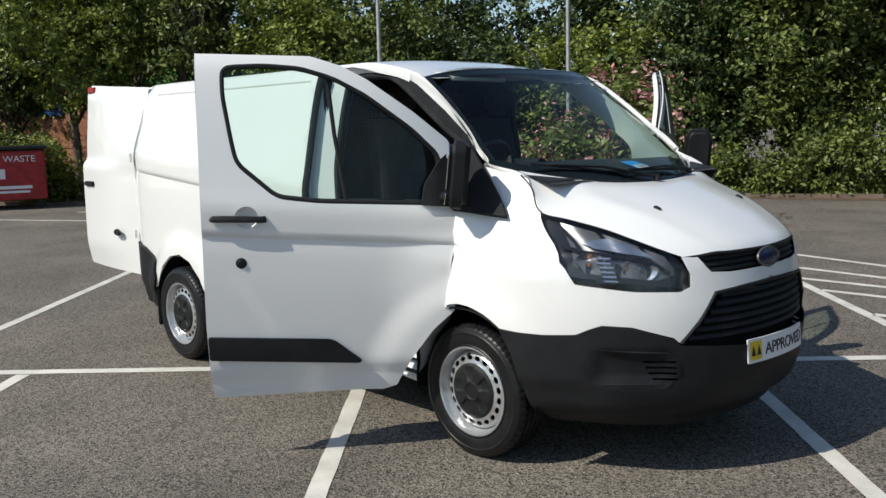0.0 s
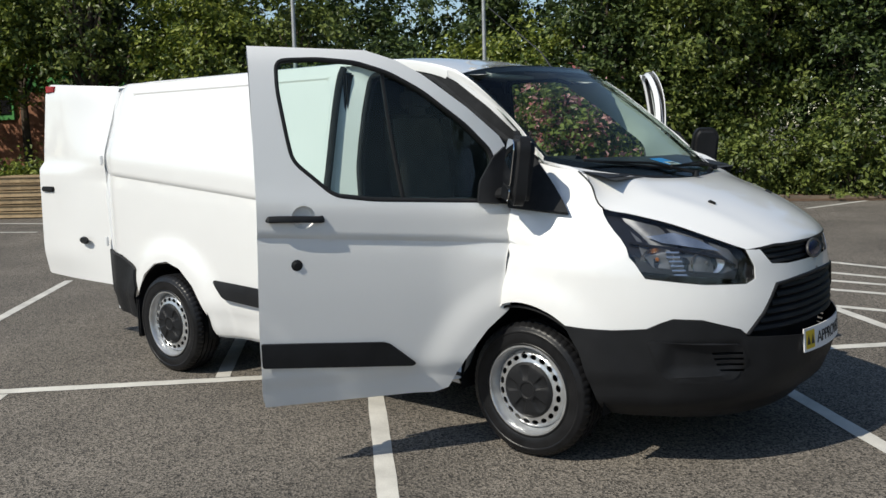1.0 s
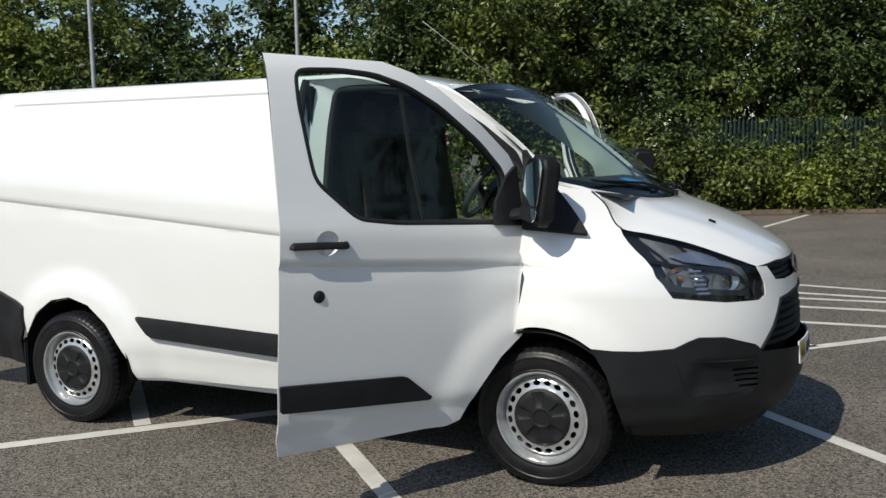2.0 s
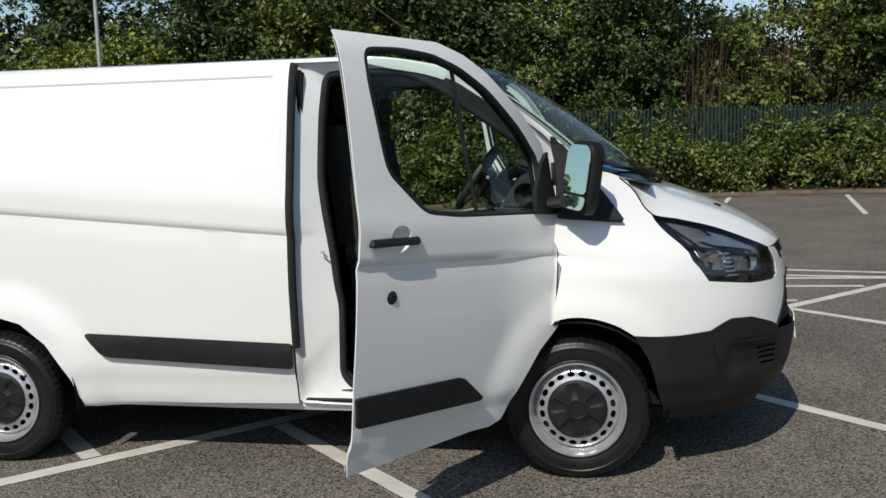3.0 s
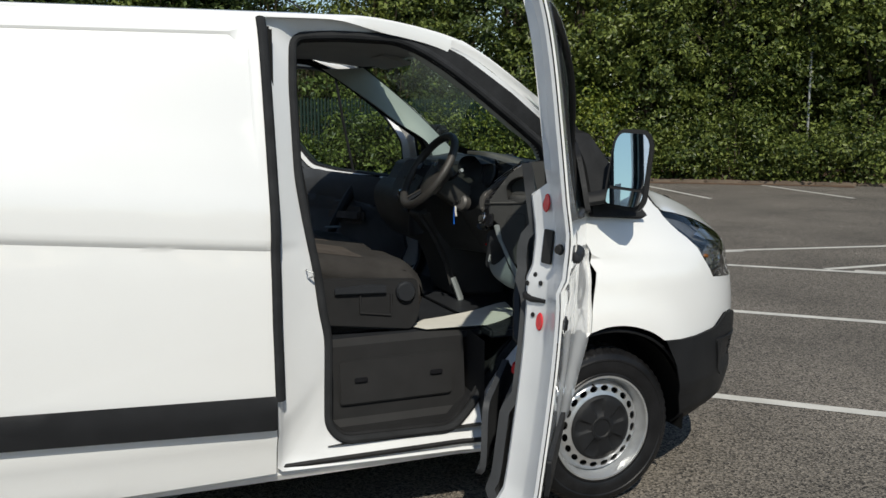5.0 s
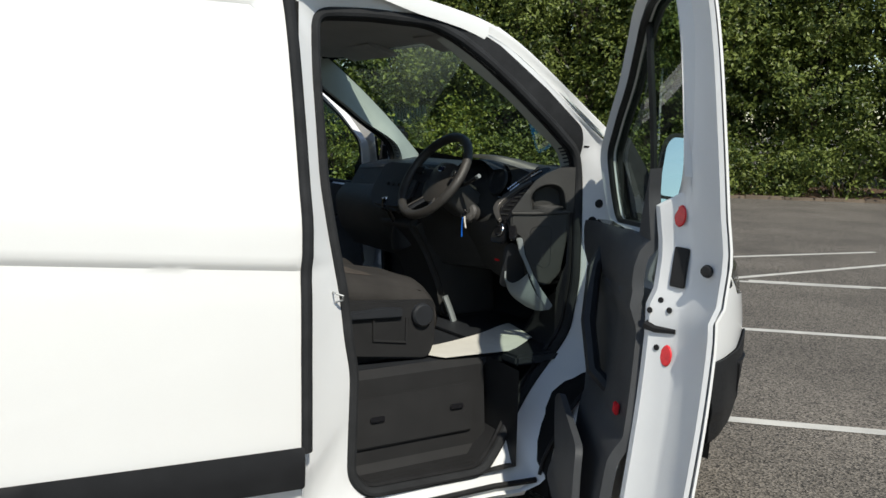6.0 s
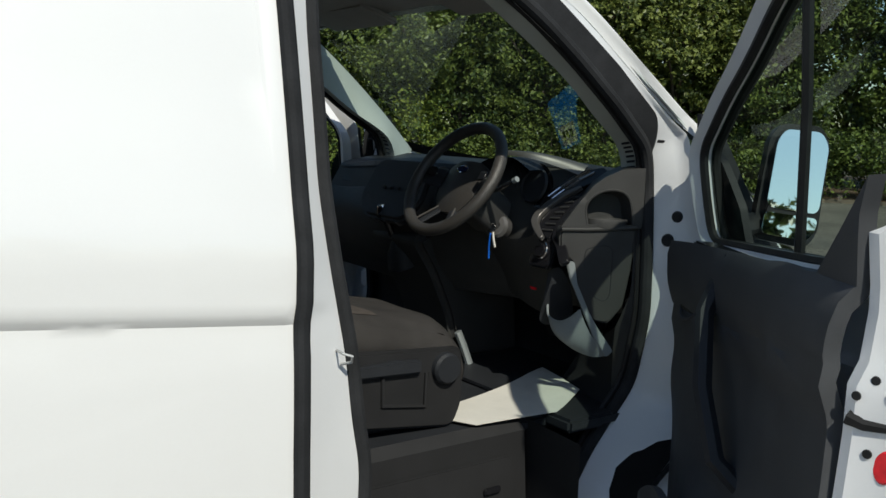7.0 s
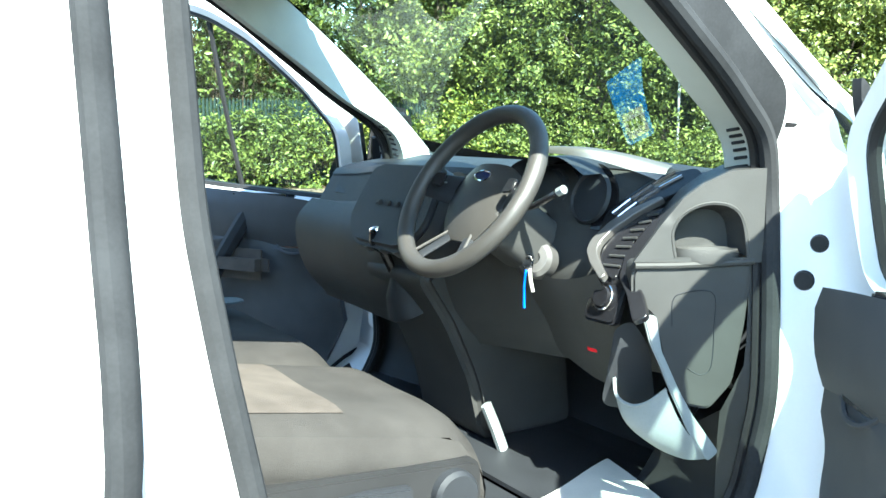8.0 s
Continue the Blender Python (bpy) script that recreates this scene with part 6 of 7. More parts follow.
for sgn in (-1, 1):
    sp = Build().grid(lambda u, k: WM @ Vector((sgn * (0.090 + 0.086 * u), 0.012 + (0.034 - 0.006 * u) * math.cos(k) - 0.004 * u, -0.036 + 0.026 * u + 0.009 * math.sin(k))), list(np.linspace(0, 1, 8)), list(np.linspace(0, 2 * math.pi, 13)))
    spoke = part("spoke", sp, DASH_DARK, wheel_ob)
    part("spoke_buttons", Build().prism(rounded([(0.108 * sgn, 0.000), (0.146 * sgn, 0.002), (0.144 * sgn, 0.030), (0.110 * sgn, 0.034)][::sgn], 0.008), 0.006, WM @ Matrix.Translation((0, 0, -0.022)) @ pose(0, 0, 0, 0, -9 * sgn, 0), 0.002), GLOSS_BLACK, spoke)
    for j in range(2):
        part("button_mark", Build().box((0.012, 0.004, 0.002), WM @ Matrix.Translation((sgn * (0.118 + 0.016 * j), 0.017, -0.0125)), 0.0008), PALE, spoke)
    low = Build().grid(lambda u, k: WM @ Vector((sgn * (0.026 + 0.050 * u) + 0.017 * math.cos(k), -0.078 - 0.088 * u, -0.040 + 0.030 * u + 0.007 * math.sin(k))), list(np.linspace(0, 1, 7)), list(np.linspace(0, 2 * math.pi, 13)))
    part("lower_spoke", low, DASH_DARK, wheel_ob)
    part("spoke_trim", Build().tube([WM @ Vector((sgn * (0.040 + 0.048 * u), -0.082 - 0.075 * u, -0.030 + 0.028 * u)) for u in (0, 0.5, 1)], 0.003, 6), SATIN, wheel_ob)
ov = WM @ Matrix.Translation((0, 0.040, -0.014)) @ Matrix.Diagonal((1.0, 0.42, 1, 1))
bd = part("wheel_badge", Build().lathe([(0.0, 0.004), (0.024, 0.003), (0.027, 0.0)], ov, 26), BADGE_BLUE, wheel_ob, "small plain blue oval badge")
part("wheel_badge_ring", Build().tube([ov @ Vector((0.0265 * math.cos(a), 0.0265 * math.sin(a), 0.002)) for a in np.linspace(0, 2 * math.pi, 25)[:-1]], 0.0022, 5, closed=True), CHROME, bd)
col = Build().prism(rounded([(-0.055, -0.07), (0.055, -0.07), (0.065, 0.0), (0.05, 0.05), (-0.05, 0.05), (-0.065, 0.0)], 0.025), -0.16, WM @ Matrix.Translation((0, 0, -0.055)), 0.02, 3)
cowl = cab("steering_column", col, DASH, "dark plastic steering column cowl with stalks")
for sgn in (-1, 1):
    stk = Build().tube([WM @ Vector((0.055 * sgn, 0.01, -0.085)), WM @ Vector((0.12 * sgn, 0.02, -0.075)), WM @ Vector((0.185 * sgn, 0.045, -0.06))], 0.009, 8, flat=0.7)
    st_ob = part("stalk", stk, GLOSS_BLACK, cowl)
    part("stalk_tip", Build().tube([WM @ Vector((0.185 * sgn, 0.045, -0.06)), WM @ Vector((0.20 * sgn, 0.05, -0.057))], 0.0085, 8), PALE, st_ob)
IG = Matrix.Translation((-0.388, -0.345, 1.246)) @ pose(0, 0, 0, 0, -75, 28)
ig = part("ignition_lock", Build().lathe([(0.0, 0.004), (0.012, 0.005), (0.016, 0.012), (0.030, 0.010), (0.038, 0.0), (0.040, -0.03)], IG, 30), SATIN, cowl, "satin ignition lock with a key in it")
shroud = Build().grid(lambda u, k: Vector((-0.36 + 0.10 * u, -0.30 - 0.20 * k, 1.20 - 0.16 * u - 0.02 * math.sin(math.pi * k))), list(np.linspace(-0.2, 1.3, 8)), list(np.linspace(-0.3, 1.1, 8)))
cab("knee_panel", shroud, DASH, "charcoal knee panel")
for i, y in enumerate((-0.26, -0.37, -0.47)):
    pe = Build().box((0.018, 0.06, 0.075), pose(-0.06, y, 0.88 - 0.02 * (i == 2), 0, -30, 0), 0.006)
    pe.tube([(-0.05, y, 0.90), (0.05, y, 1.0), (0.10, y, 1.12)], 0.009, 6)
    cab("pedal", pe, RUBBER, "black rubber pedal")
visor = Build().box((0.16, 0.42, 0.02), pose(-0.50, -0.40, 1.905, 0, 18, 0), 0.008)
cab("sun_visor", visor, HEADLINER)
visor = Build().box((0.16, 0.42, 0.02), pose(-0.50, 0.38, 1.905, 0, 18, 0), 0.008)
cab("sun_visor", visor, HEADLINER)

# ---- loose things in the cab
mat_out = [(-0.70, -0.545), (-0.60, -0.435), (-0.145, -0.314), (-0.205, -0.55), (-0.39, -0.65), (-0.66, -0.625)]


def mat_point(x, y):
    return Vector((x, y, 0.748 + 0.014 * smooth(-0.35, -0.15, x) + 0.004 * math.sin(9 * x) * math.cos(8 * y)))


paper = Build().sheet(mat_out, mat_point, 0.02, thick=-0.0015)
tagged(part("paper_floor_mat", paper, PAPER, None), "creased white paper floor mat on the cab floor", "floor mat")
key = Build().tube([IG @ Vector((0, 0, 0.004)), IG @ Vector((0, 0, 0.03))], 0.006, 6)
key_ob = tagged(part("key_bunch", key, CHROME, None), "key in the ignition with a blue strap and white tag", "keys")
k0 = IG @ Vector((0, 0, 0.03))
part("key_ring", Build().tube([k0 + Vector((-0.004, 0.016 * math.cos(a), -0.014 + 0.016 * math.sin(a))) for a in np.linspace(0, 2 * math.pi, 21)[:-1]], 0.0018, 5, closed=True), CHROME, key_ob)
part("blue_strap", Build().tube([k0 + Vector((-0.004, 0.004, -0.028)), k0 + Vector((-0.006, 0.006, -0.06)), k0 + Vector((-0.006, 0.006, -0.105))], 0.006, 6, flat=0.5), CABLE_BLUE, key_ob, "blue key strap")
part("white_tag", Build().tube([k0 + Vector((-0.004, -0.008, -0.026)), k0 + Vector((-0.008, -0.016, -0.045)), k0 + Vector((-0.008, -0.024, -0.068))], 0.009, 8, flat=0.4), PAPER, key_ob, "white key tag")
SM = basis((0.205, 0.155, 1.402), (-0.28, -0.96, 0), (0.21, 0.0, 0.977))
permit = tagged(part("parking_permit", Build().prism(rounded([(-0.048, -0.085), (0.048, -0.085), (0.048, 0.09), (-0.048, 0.09)], 0.012), 0.0015, SM), BLUE, None), "blue parking card with a white label on the dashboard", "permit")
part("white_label", Build().prism(rounded([(-0.036, 0.010), (0.036, 0.010), (0.036, 0.078), (-0.036, 0.078)], 0.004), 0.001, SM @ Matrix.Translation((0, 0, 0.0015))), PAPER, permit)
for i in range(3):
    part("bar", Build().prism([(-0.024 + 0.017 * i, 0.030), (-0.012 + 0.017 * i, 0.030), (-0.012 + 0.017 * i, 0.056), (-0.024 + 0.017 * i, 0.056)], 0.0006, SM @ Matrix.Translation((0, 0, 0.0026))), INK, permit)
# ---------------------------------------------------------------- the car park
ground = Build().grid(lambda x, y: Vector((x, y, 0)), list(np.linspace(-300, 300, 13)), list(np.linspace(-300, 300, 13)))
tagged(part("ground", ground, TARMAC), "worn dark tarmac car park", "ground", kind="structure")


def marking(a, b, width=0.10):
    a, b = Vector((*a, 0)), Vector((*b, 0))
    d = (b - a).normalized()
    n = Vector((-d.y, d.x, 0)) * width / 2
    steps = max(2, int((b - a).length / 0.12))
    bm = Build()
    rng = random.Random(int(a.x * 100) * 31 + int(b.y * 100))
    rows = []
    for i in range(steps + 1):
        p = a + (b - a) * i / steps
        rows.append((p - n * rng.uniform(0.93, 1.04), p + n * rng.uniform(0.93, 1.04)))
    verts = [q + Vector((0, 0, 0.004)) for r in rows for q in r]
    bm.add(verts, [[2 * i, 2 * i + 2, 2 * i + 3, 2 * i + 1] for i in range(steps)])
    ob = part("parking_line", bm, LINE)
    tagged(ob, "worn white painted bay line on the tarmac", "road marking", "bay lines of the car park", "structure")
    return ob


def bay(total, far):
    """A bay divider across the head line, x + y = total, on the near or the far side of it."""
    x, y = (total - 1.53) / 2, (total + 1.53) / 2
    s = -1 if far else 1
    marking((x + 0.05 * s, y - 0.05 * s), (x + 3.35 * s, y - 3.35 * s))


marking((-8.2, -6.67), (3.75, 5.28), 0.11)
for total in (-8.75, -5.32, -1.95, 1.52, 5.05):
    bay(total, False)
for total in (-6.65, -3.37, 0.15):
    bay(total, True)
marking((5.6, 3.10), (8.3, 0.4))
marking((1.08, 2.62), (-1.6, 5.30))
marking((-2.6, 6.62), (9.2, 3.95))
marking((-1.4, 5.55), (5.5, 4.72))
for y, x0, x1 in ((4.92, -1.15, 3.2), (4.42, -0.65, 2.75), (3.62, 0.15, 1.95)):
    marking((x0, y), (x1, y + 0.02))
marking((3.8, 4.75), (6.4, 2.2))
marking((5.4, 3.3), (9.0, 3.1))
for a, b in (((-2.9, 12.6), (-2.3, 15.0)), ((-0.2, 12.6), (0.5, 16.0)), ((2.35, 12.4), (3.2, 16.5)), ((4.9, 12.1), (5.8, 16.8)), ((7.35, 11.3), (8.4, 16.0)), ((9.7, 10.7), (10.7, 14.9)), ((12.3, 9.6), (13.1, 13.2))):
    marking(a, b)
for a, b in (((-17.2, 1.2), (-13.2, 3.4)), ((-16.2, 3.6), (-14.0, 4.6))):
    marking(a, b)

EDGE = [(-34, -6), (-26, -0.5), (-19.5, 3.6), (-13.5, 8.3), (-8.5, 12.6), (-4, 14.6), (1, 16.8), (6, 17.6), (10, 16.4), (13.6, 13.3), (17.6, 9.6), (24, 2), (32, -7)]
kerb_run = split([(*p, 0) for p in EDGE], 0.92, False)
kerb = empty("kerb")
tagged(kerb, "weathered concrete kerb along the planted edge", "kerb", kind="structure")
stone = Build().box((0.90, 0.14, 0.22), pose(0, 0, 0), 0.018)
stone_ob = None
for i in range(len(kerb_run) - 1):
    a, b = Vector(kerb_run[i]), Vector(kerb_run[i + 1])
    if stone_ob is None:
        stone_ob = part("kerb_stone", stone, KERB, kerb)
        me_stone = stone_ob.data
        ob = stone_ob
    else:
        ob = new("kerb_stone", me_stone)
        ob.parent = kerb
    c = (a + b) / 2
    ob.location = (c.x, c.y, -0.035 + 0.01 * math.sin(i * 2.3))
    ob.rotation_euler = (0, 0, math.atan2(b.y - a.y, b.x - a.x))


def edge_at(u):
    pts = [Vector((*p, 0)) for p in EDGE]
    return along(pts, u)


def edge_normal(u):
    t = edge_at(min(u + 0.004, 1)) - edge_at(max(u - 0.004, 0))
    return Vector((-t.y, t.x, 0)).normalized()


bed = Build().grid(lambda u, d: edge_at(u) + edge_normal(u) * d + Vector((0, 0, 0.05 + 0.10 * smooth(0, 2.5, d) + 0.03 * noise.noise(Vector((u * 60, d, 0))))), list(np.linspace(0, 1, 90)), [0.06, 0.6, 1.5, 3, 6, 12])
tagged(part("planting_bed", bed, LITTER), "brown leaf-littered soil below the hedge", "soil", kind="structure")
litter = Build().grid(lambda u, d: edge_at(u) - edge_normal(u) * d * (0.75 + 0.5 * noise.noise(Vector((u * 70, 3, 0)))) + Vector((0, 0, 0.006)), list(np.linspace(0.3, 0.78, 90)), [0.05, 0.35, 0.8])
tagged(part("fallen_leaves", litter, LITTER), "brown drift of fallen leaves along the kerb", "leaf litter", kind="stuff")


# ---------------------------------------------------------------- planting
def leaves(rng, centres, count, size, lean=0.6, clump=0.24):
    """Folded leaves in clumps scattered over lobes (x, y, z, radius, flatness)."""
    w = np.array([c[3] ** 2 for c in centres])
    groups = max(8, count // 42)
    c = np.array(centres)[rng.choice(len(centres), groups, p=w / w.sum())]
    d = rng.normal(size=(groups, 3))
    d /= np.linalg.norm(d, axis=1)[:, None]
    r = c[:, 3] * (1 - 0.30 * rng.random(groups) ** 2) * (0.86 + 0.26 * rng.random(groups))
    heart = c[:, :3] + d * r[:, None] * np.stack([np.ones(groups), np.ones(groups), c[:, 4]], 1)
    pick = rng.integers(0, groups, count)
    out = rng.normal(size=(count, 3))
    p = heart[pick] + out * clump * np.array([0.55, 0.55, 0.42])
    stray = rng.random(count) < 0.12
    p[stray] += rng.normal(size=(int(stray.sum()), 3)) * 0.28
    p[:, 2] = np.maximum(p[:, 2], 0.06)
    nrm = d[pick] * lean + rng.normal(size=(count, 3)) * 0.5 + np.array([0, 0, 0.4])
    nrm /= np.linalg.norm(nrm, axis=1)[:, None]
    a = np.cross(nrm, rng.normal(size=(count, 3)))
    a /= np.linalg.norm(a, axis=1)[:, None]
    b = np.cross(nrm, a)
    s = (size * (0.6 + 0.8 * rng.random(count)))[:, None]
    tip, left, right, tail = p + a * s, p + b * s * 0.5 + nrm * s * 0.14, p - b * s * 0.5 + nrm * s * 0.14, p - a * s * 0.8
    v = np.stack([tip, left, tail, right], 1).reshape(-1, 3)
    i = np.arange(count) * 4
    f = np.concatenate([np.stack([i, i + 1, i + 2], 1), np.stack([i, i + 2, i + 3], 1)])
    return v, f


def raw(name, v, f, mat, parent=None):
    me = bpy.data.meshes.new(name)
    me.from_pydata(v.tolist(), [], f.tolist())
    me.materials.append(mat)
    ob = new(name, me)
    ob.parent = parent
    return ob


def tree(at, height, spread, seed, mat, count, label, size=0.075, low=0.0, trunk_r=0.13, bare=0):
    rng = np.random.default_rng(seed)
    ob = tagged(empty("tree", at), label, "tree", "trees round the car park")
    centres = []
    lobes = 20
    for i in range(lobes):
        h = low + (height - low) * ((i + 0.5) / lobes) ** 0.9
        k = math.sin(math.pi * min(max((h - low) / (height - low), 0.06), 0.97)) ** 0.55
        a = i * 2.4 + rng.random()
        rr = spread * k * (0.30 + 0.40 * rng.random())
        centres.append((rr * math.cos(a), rr * math.sin(a), h, spread * (0.30 + 0.20 * rng.random()) * (0.6 + 0.5 * k), 0.85))
    trunk = Build()
    lean_x, lean_y = rng.normal() * 0.25, rng.normal() * 0.25
    trunk.tube([(lean_x * t * t, lean_y * t * t, height * 0.8 * t) for t in np.linspace(0, 1, 7)], lambda t: trunk_r * (1 - 0.8 * t) + 0.01, 8)
    for c in centres[2:]:
        base = Vector((lean_x * 0.1, lean_y * 0.1, max(0.5, c[2] * 0.55)))
        trunk.tube([base, base.lerp(Vector(c[:3]), 0.55) + Vector((0, 0, 0.2)), Vector(c[:3])], lambda t: 0.05 * (1 - t) + 0.008, 5)
    part("trunk", trunk, BARK, ob)
    v, f = leaves(rng, centres, count, size)
    raw("crown", v, f, mat, ob)
    return ob


def bush(at, spread, height, seed, mat, count, label, size=0.06, name="bush"):
    rng = np.random.default_rng(seed)
    ob = tagged(empty(name, at), label, "bush", "bushes along the kerb")
    centres = []
    for i in range(9):
        a = i * 2.4
        rr = spread * (0.2 + 0.6 * rng.random())
        centres.append((rr * math.cos(a), rr * math.sin(a) * 0.7, height * (0.18 + 0.55 * rng.random()), height * (0.25 + 0.22 * rng.random()), 0.9))
    stems = Build()
    for c in centres:
        stems.tube([(c[0] * 0.3, c[1] * 0.3, 0), (c[0] * 0.7, c[1] * 0.7, c[2] * 0.6), c[:3]], lambda t: 0.018 * (1 - t) + 0.004, 5)
    part("stem", stems, BARK, ob)
    v, f = leaves(rng, centres, count, size)
    raw("crown", v, f, mat, ob)
    return ob, centres, rng


LABELS = {LEAF: "broad green tree with dense sunlit foliage", LEAF_DARK: "dark green tree in a dense screen", LEAF_BRIGHT: "tall tree with bright yellow-green leaves"}
plan = random.Random(4)
k = 0
for row, (dist, gap, hmin, hmax, count) in enumerate(((2.5, 0.030, 5.4, 7.4, 23000), (6.0, 0.042, 7.5, 10.0, 11000))):
    u = 0.03
    while u < 0.985:
        p, n = edge_at(u), edge_normal(u)
        d = dist + plan.uniform(-0.4, 0.7)
        # mid-stretch has more dark leaves, their colour standing in for deeper shade between crowns
        mat = plan.choice(((LEAF, LEAF, LEAF_DARK, LEAF_BRIGHT) if u < 0.45 or u > 0.66 else (LEAF, LEAF_DARK, LEAF_DARK, LEAF)) if row == 0 else (LEAF, LEAF_DARK, LEAF_DARK))
        h = plan.uniform(hmin, hmax)
        # a gap with sky beyond the van's roof, another by the thin wood
        if 0.272 < u < 0.325 or (row == 1 and 0.255 < u < 0.34):
            h *= 0.58
        elif 0.53 < u < 0.575:
            h *= 0.62
        elif 0.225 < u < 0.278:
            h *= 0.85
        low = plan.uniform(0.2, 0.9) if row == 0 else 1.5
        if 0.125 < u < 0.205:
            low = 2.5 + row
        seen = 0.12 < u < 0.92
        tree((p.x + n.x * d, p.y + n.y * d, 0.05), h, plan.uniform(2.0, 2.7) * (1.0 if row == 0 else 1.2), 100 + k, mat, (count if not 0.2 < u < 0.272 else count * 2 // 3) if seen else count // 3, LABELS[mat], size=0.072 if row == 0 else 0.095, low=low)
        k += 1
        u += gap * plan.uniform(0.8, 1.15)
for i in range(9):
    p, n = edge_at(0.70 + 0.024 * i), edge_normal(0.70 + 0.024 * i)
    tree((p.x + n.x * 4.3, p.y + n.y * 4.3, 0.05), plan.uniform(5.6, 6.6), 2.3, 300 + i, LEAF, 9000, LABELS[LEAF], size=0.085, low=0.2)
u = 0.10
while u < 0.93:
    p, n = edge_at(u), edge_normal(u)
    mat = plan.choice((LEAF, LEAF_BRIGHT, LEAF))
    bush((p.x + n.x * plan.uniform(0.55, 0.8), p.y + n.y * plan.uniform(0.55, 0.8), 0.04), plan.uniform(0.75, 1.0), plan.uniform(0.9, 1.7) + ((0.15 + 0.75 * (k % 3 == 0)) if 0.42 < u < 0.75 else 0.0), 500 + k, mat, 3600,
         "low leafy bush spilling over the kerb" if mat is LEAF else "bright green bramble bush by the kerb")
    k += 1
    u += 0.0185 * plan.uniform(0.85, 1.15)
# the rose bush beyond the van
rose, rc, rrng = bush((-5.85, 7.75, 0.0), 1.25, 2.6, 77, LEAF, 8000, "tall rose bush covered in pink flowers", name="rose_bush")
pv, pf = leaves(rrng, [(c[0], c[1], c[2], c[3] * 1.03, c[4]) for c in rc], 3000, 0.055)
raw("blossom", pv, pf, PETAL, rose)
# dry thicket in the thin place
for i, (x, y) in enumerate(((2.6, 19.6), (4.2, 20.2), (5.6, 20.0))):
    rng = np.random.default_rng(900 + i)
    ob = tagged(empty("thicket", (x, y, 0.05)), "bare brown thicket of dry twigs", "bush", "dry thickets")
    tw = Build()
    for j in range(150):
        a, r = rng.random() * 6.28, 0.9 * rng.random() ** 0.5
        b = Vector((r * math.cos(a), r * math.sin(a), 0))
        h = 2.6 + 2.2 * rng.random()
        e = b * 1.5 + Vector((rng.normal() * 0.25, rng.normal() * 0.25, h))
        tw.tube([b, b.lerp(e, 0.5) + Vector((rng.normal() * 0.1, rng.normal() * 0.1, 0)), e], lambda t: 0.012 * (1 - t) + 0.003, 3)
    part("brushwood", tw, TWIG, ob)

# ---------------------------------------------------------------- fence, posts, far things
fence = tagged(empty("palisade_fence"), "green painted steel palisade fence among the bushes", "fence")
pale = Build().add([(-0.033, 0, 0), (0.0, -0.018, 0), (0.033, 0, 0), (-0.033, 0, 1.92), (0.0, -0.018, 2.00), (0.033, 0, 1.92)], [[0, 1, 4, 3], [1, 2, 5, 4]])
pale_me = None
fence_run = [edge_at(u) + edge_normal(u) * 0.95 for u in np.linspace(0.45, 0.66, 150)]
pts = split([tuple(p) for p in fence_run], 0.135, False)
for i, p in enumerate(pts[:220]):
    if pale_me is None:
        ob = part("pale", pale, FENCE, fence)
        pale_me = ob.data
    else:
        ob = new("pale", pale_me)
        ob.parent = fence
    q = pts[min(i + 1, len(pts) - 1)]
    ob.location = (p[0], p[1], 0.12)
    ob.rotation_euler = (0, 0, math.atan2(q[1] - p[1], q[0] - p[0]) if q != p else 0)
for z in (0.45, 1.70):
    part("rail", Build().tube([(p[0], p[1] + 0.02, z) for p in pts[:220:6]], 0.025, 4), FENCE, fence)
for i, (x, y, h) in enumerate(((-11.5, 8.1, 7.5), (-8.8, 10.8, 7.5))):
    lp = tagged(empty("street_lamp", (x, y, 0)), "grey steel lamp column rising above the hedge", "street lamp", "lamp columns")
    part("column", Build().tube([(0, 0, 0), (0, 0, 1.2), (0, 0, h)], lambda t: 0.055 - 0.022 * t, 12), STEEL, lp)
    part("lantern", Build().box((0.55, 0.22, 0.12), pose(0.25, 0, h + 0.05, 0, -6, 0), 0.04), STEEL, lp)
for x, y in ((15.4, 14.2),):
    sp = tagged(empty("signpost", (x, y, 0)), "thin pale steel post standing in the hedge", "post")
    part("post", Build().tube([(0, 0, 0), (0, 0, 3.2)], 0.035, 10), STEEL, sp)

# a farther belt of trees closes the place behind the camera
for i in range(16):
    a = radians(188 + 11 * i)
    r = 34 + 5 * math.sin(i * 2.1)
    tree((r * math.cos(a), r * math.sin(a), 0), 3.9 + 1.2 * math.sin(i * 1.7), 3.6, 700 + i, LEAF, 2600, "distant tree at the far edge of the car park", size=0.28, low=0.3)

# red waste container
binx = tagged(empty("waste_container", (-18.9, 3.0, 0)), "dented red steel waste container with a dark lid", "waste container")
binx.rotation_euler = (0, 0, radians(70))
bm = Build().prism([(-0.75, 0.22), (0.75, 0.22), (0.90, 1.30), (-0.90, 1.30)], 1.9, Matrix.Translation((0, 0.95, 0)) @ pose(0, 0, 0, 90, 0, 0), 0.03)
bm.moved(pose(0, 0, 0, 0, 0, 90))
part("body", bm, BIN_RED, binx)
part("lid", Build().box((2.0, 1.95, 0.07), pose(0, 0, 1.36), 0.02), RUBBER, binx)
for x in (-0.8, 0.8):
    for y in (-0.6, 0.6):
        part("castor", Build().lathe([(0.0, -0.03), (0.10, -0.03), (0.10, 0.03), (0.0, 0.03)], pose(x, y, 0.10, 90, 0, 0), 14), RUBBER, binx)
text = bpy.data.curves.new("lettering", 'FONT')
text.body = "WASTE"
text.size = 0.20
text.extrude = 0.003
tmp = bpy.data.objects.new("lettering", text)
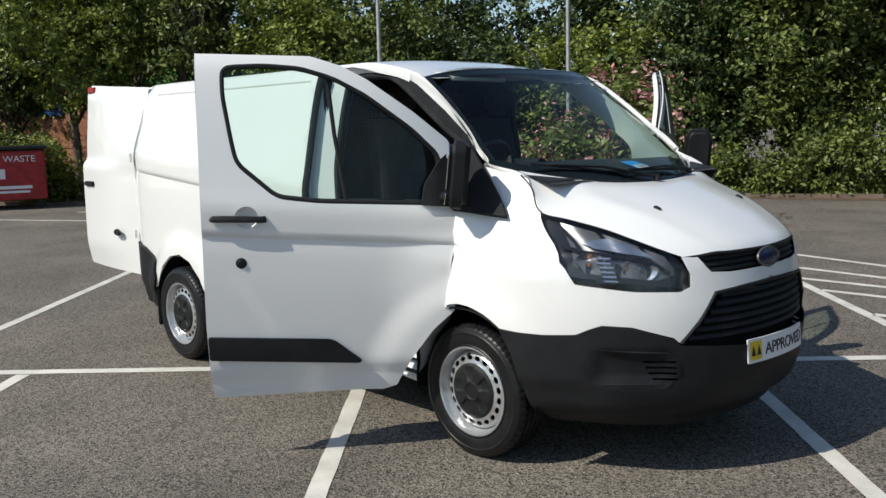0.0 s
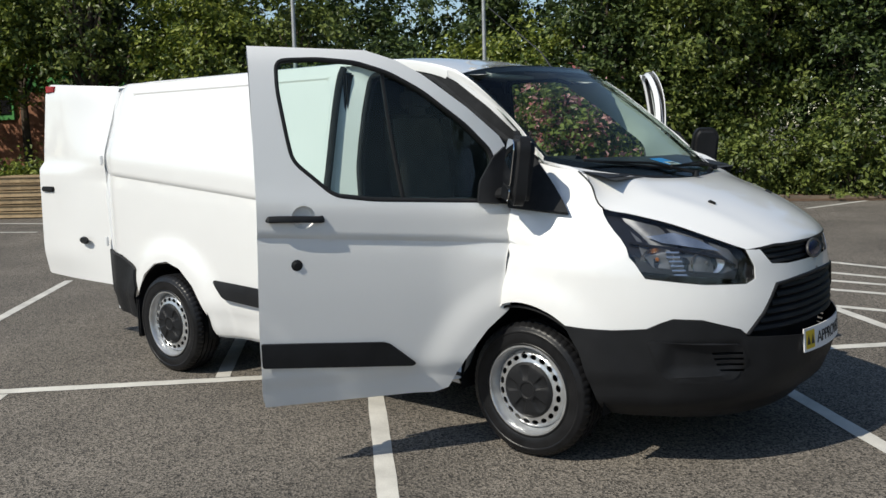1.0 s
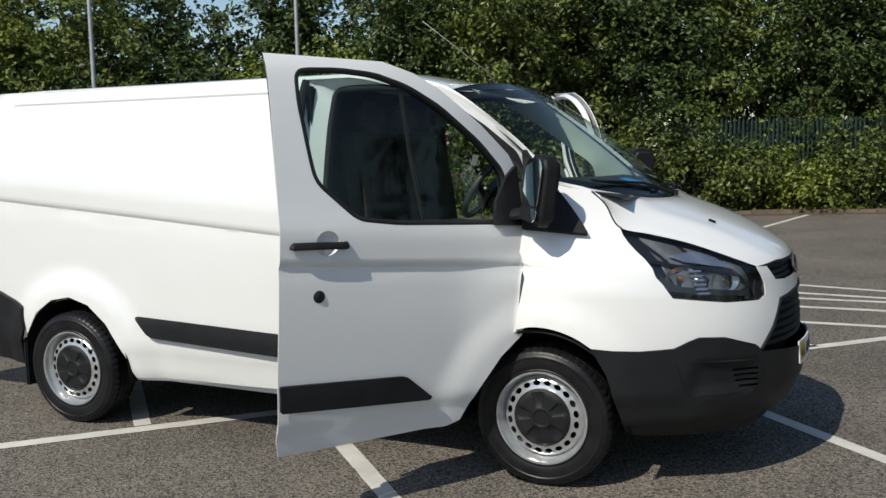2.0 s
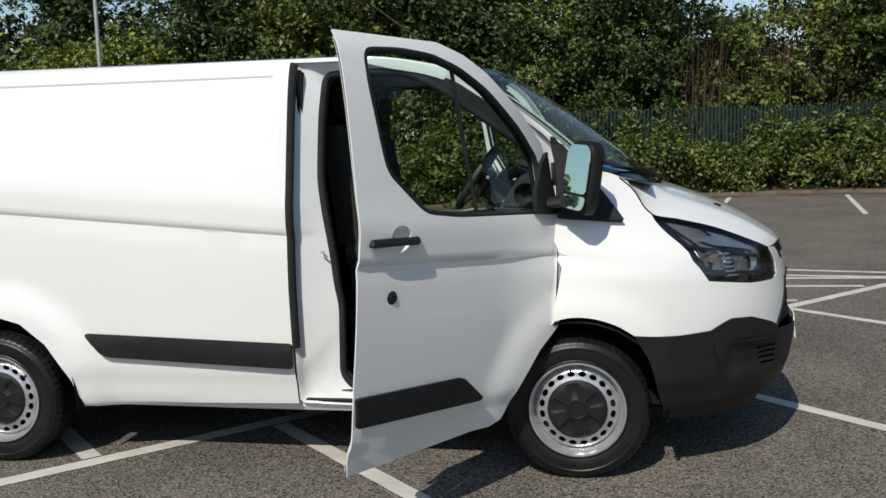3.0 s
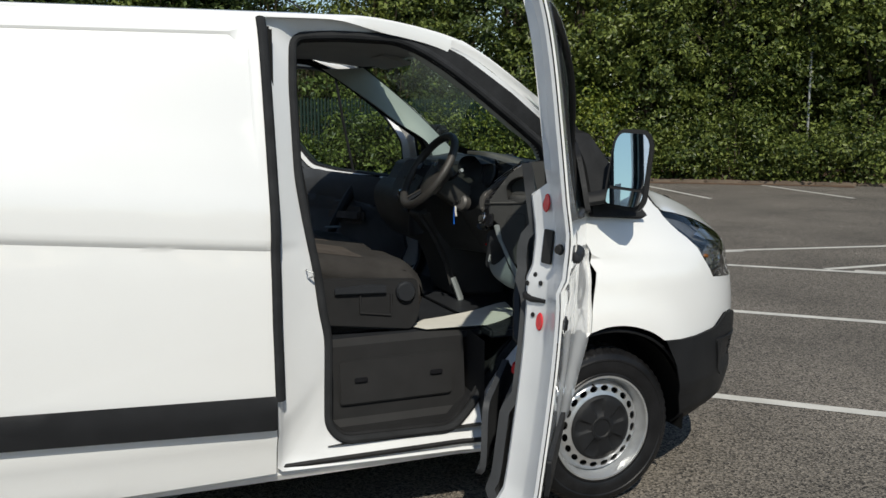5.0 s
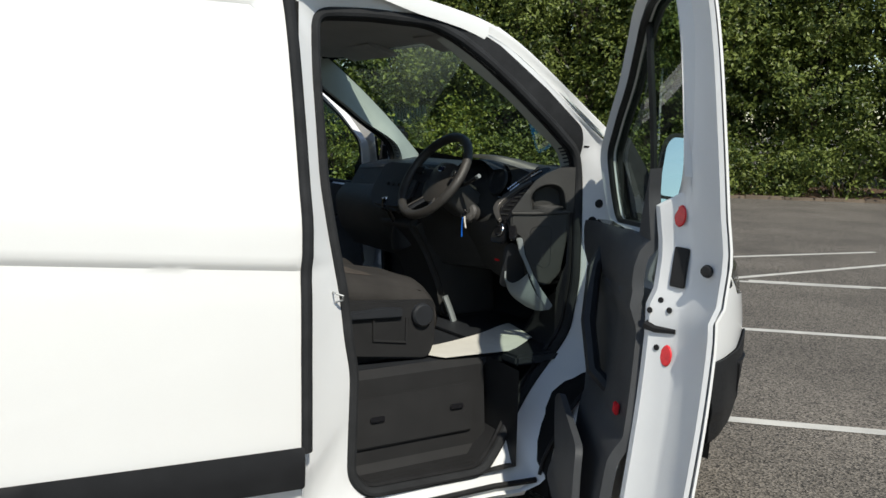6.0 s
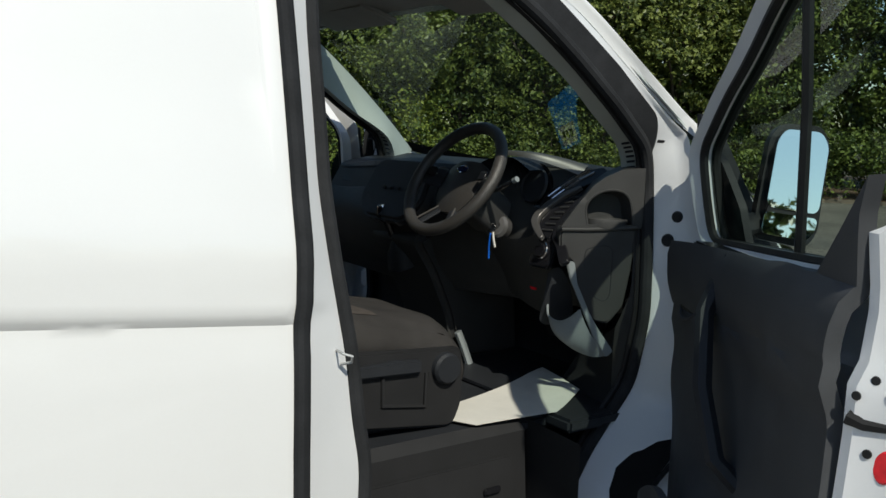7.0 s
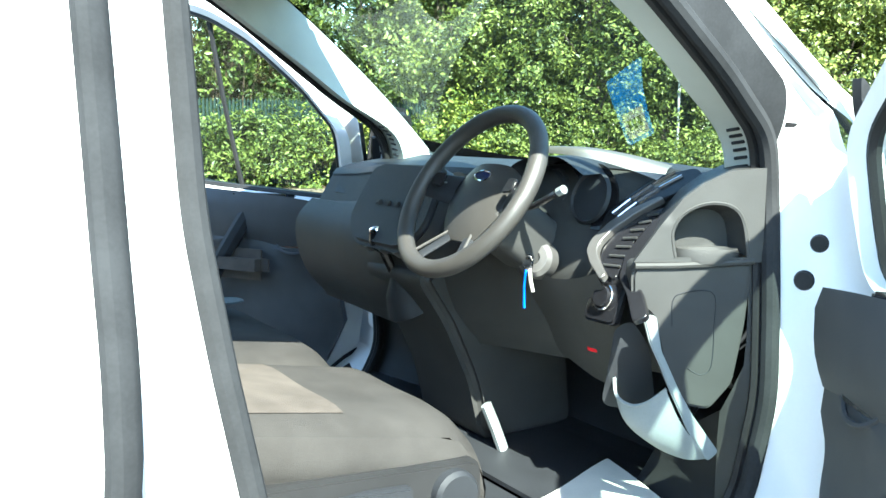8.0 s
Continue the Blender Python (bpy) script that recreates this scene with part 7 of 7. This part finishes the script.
scene.collection.objects.link(tmp)
bpy.context.view_layer.update()
word = bpy.data.meshes.new_from_object(tmp.evaluated_get(bpy.context.evaluated_depsgraph_get()))
bpy.data.objects.remove(tmp)
word.transform(Matrix.Translation((0.10, -0.885, 1.06)) @ pose(0, 0, 0, 98, 0, 0))
word.materials.clear()
word.materials.append(PLATE_WHITE)
new("lettering", word).parent = binx
for i, (x, z, w, h) in enumerate(((-0.30, 0.80, 0.85, 0.22), (0.0, 0.50, 1.3, 0.07), (0.0, 0.40, 1.2, 0.05))):
    part("pale_mark", Build().box((w, 0.012, h), pose(x, -0.757 - 0.139 * (z - 0.22), z, 8, 0, 0), 0.004), PLATE_WHITE, binx)
# stacked pallets
for i in range(6):
    pal = tagged(empty("pallet", (-16.6 + 0.03 * (i % 2), 5.0, 0.145 * i)), "weathered softwood pallet in a stack", "pallet", "stacked pallets")
    pal.rotation_euler = (0, 0, radians(35 + (i * 7) % 5))
    for j in range(7):
        part("board", Build().box((1.2, 0.10, 0.02), pose(0, -0.45 + 0.15 * j, 0.13), 0.003), TIMBER, pal)
    for j in range(3):
        part("bearer", Build().box((1.2, 0.09, 0.10), pose(0, -0.43 + 0.43 * j, 0.07), 0.003), TIMBER, pal)
# low building behind the trees
house = tagged(empty("building", (-28, 8.5, 0)), "low orange brick building with green and blue cladding", "building")
house.rotation_euler = (0, 0, radians(40))
part("wall", Build().box((22, 8, 3.1), pose(0, 4, 1.55), 0.02), BRICK, house)
part("roof", Build().box((22.6, 8.6, 0.3), pose(0, 4, 4.75), 0.05), STEEL, house)
part("upper_wall", Build().box((21.9, 7.9, 1.5), pose(0, 4, 3.85), 0.02), GREEN_CLAD, house, "green cladding panels")
for i in range(8):
    wdw = part("window", Build().box((1.5, 0.08, 1.3), pose(-8.75 + 2.5 * i, -0.03, 2.9), 0.01), GREEN_CLAD if i % 3 else BLUE_CLAD, house)
    part("pane", Build().box((1.3, 0.03, 0.5), pose(-8.75 + 2.5 * i, -0.085, 2.7), 0.004), GLOSS_BLACK, wdw)
course = Build().box((0.215, 0.02, 0.065), pose(0, 0, 0), 0.004)
brick_me = None
for r in range(12):
    for c in range(25):
        if brick_me is None:
            ob = part("brick", course, BRICK, house)
            brick_me = ob.data
        else:
            ob = new("brick", brick_me)
            ob.parent = house
        ob.location = (-1.0 + 0.225 * c + (0.1125 if r % 2 else 0), -0.012, 1.2 + 0.075 * r)
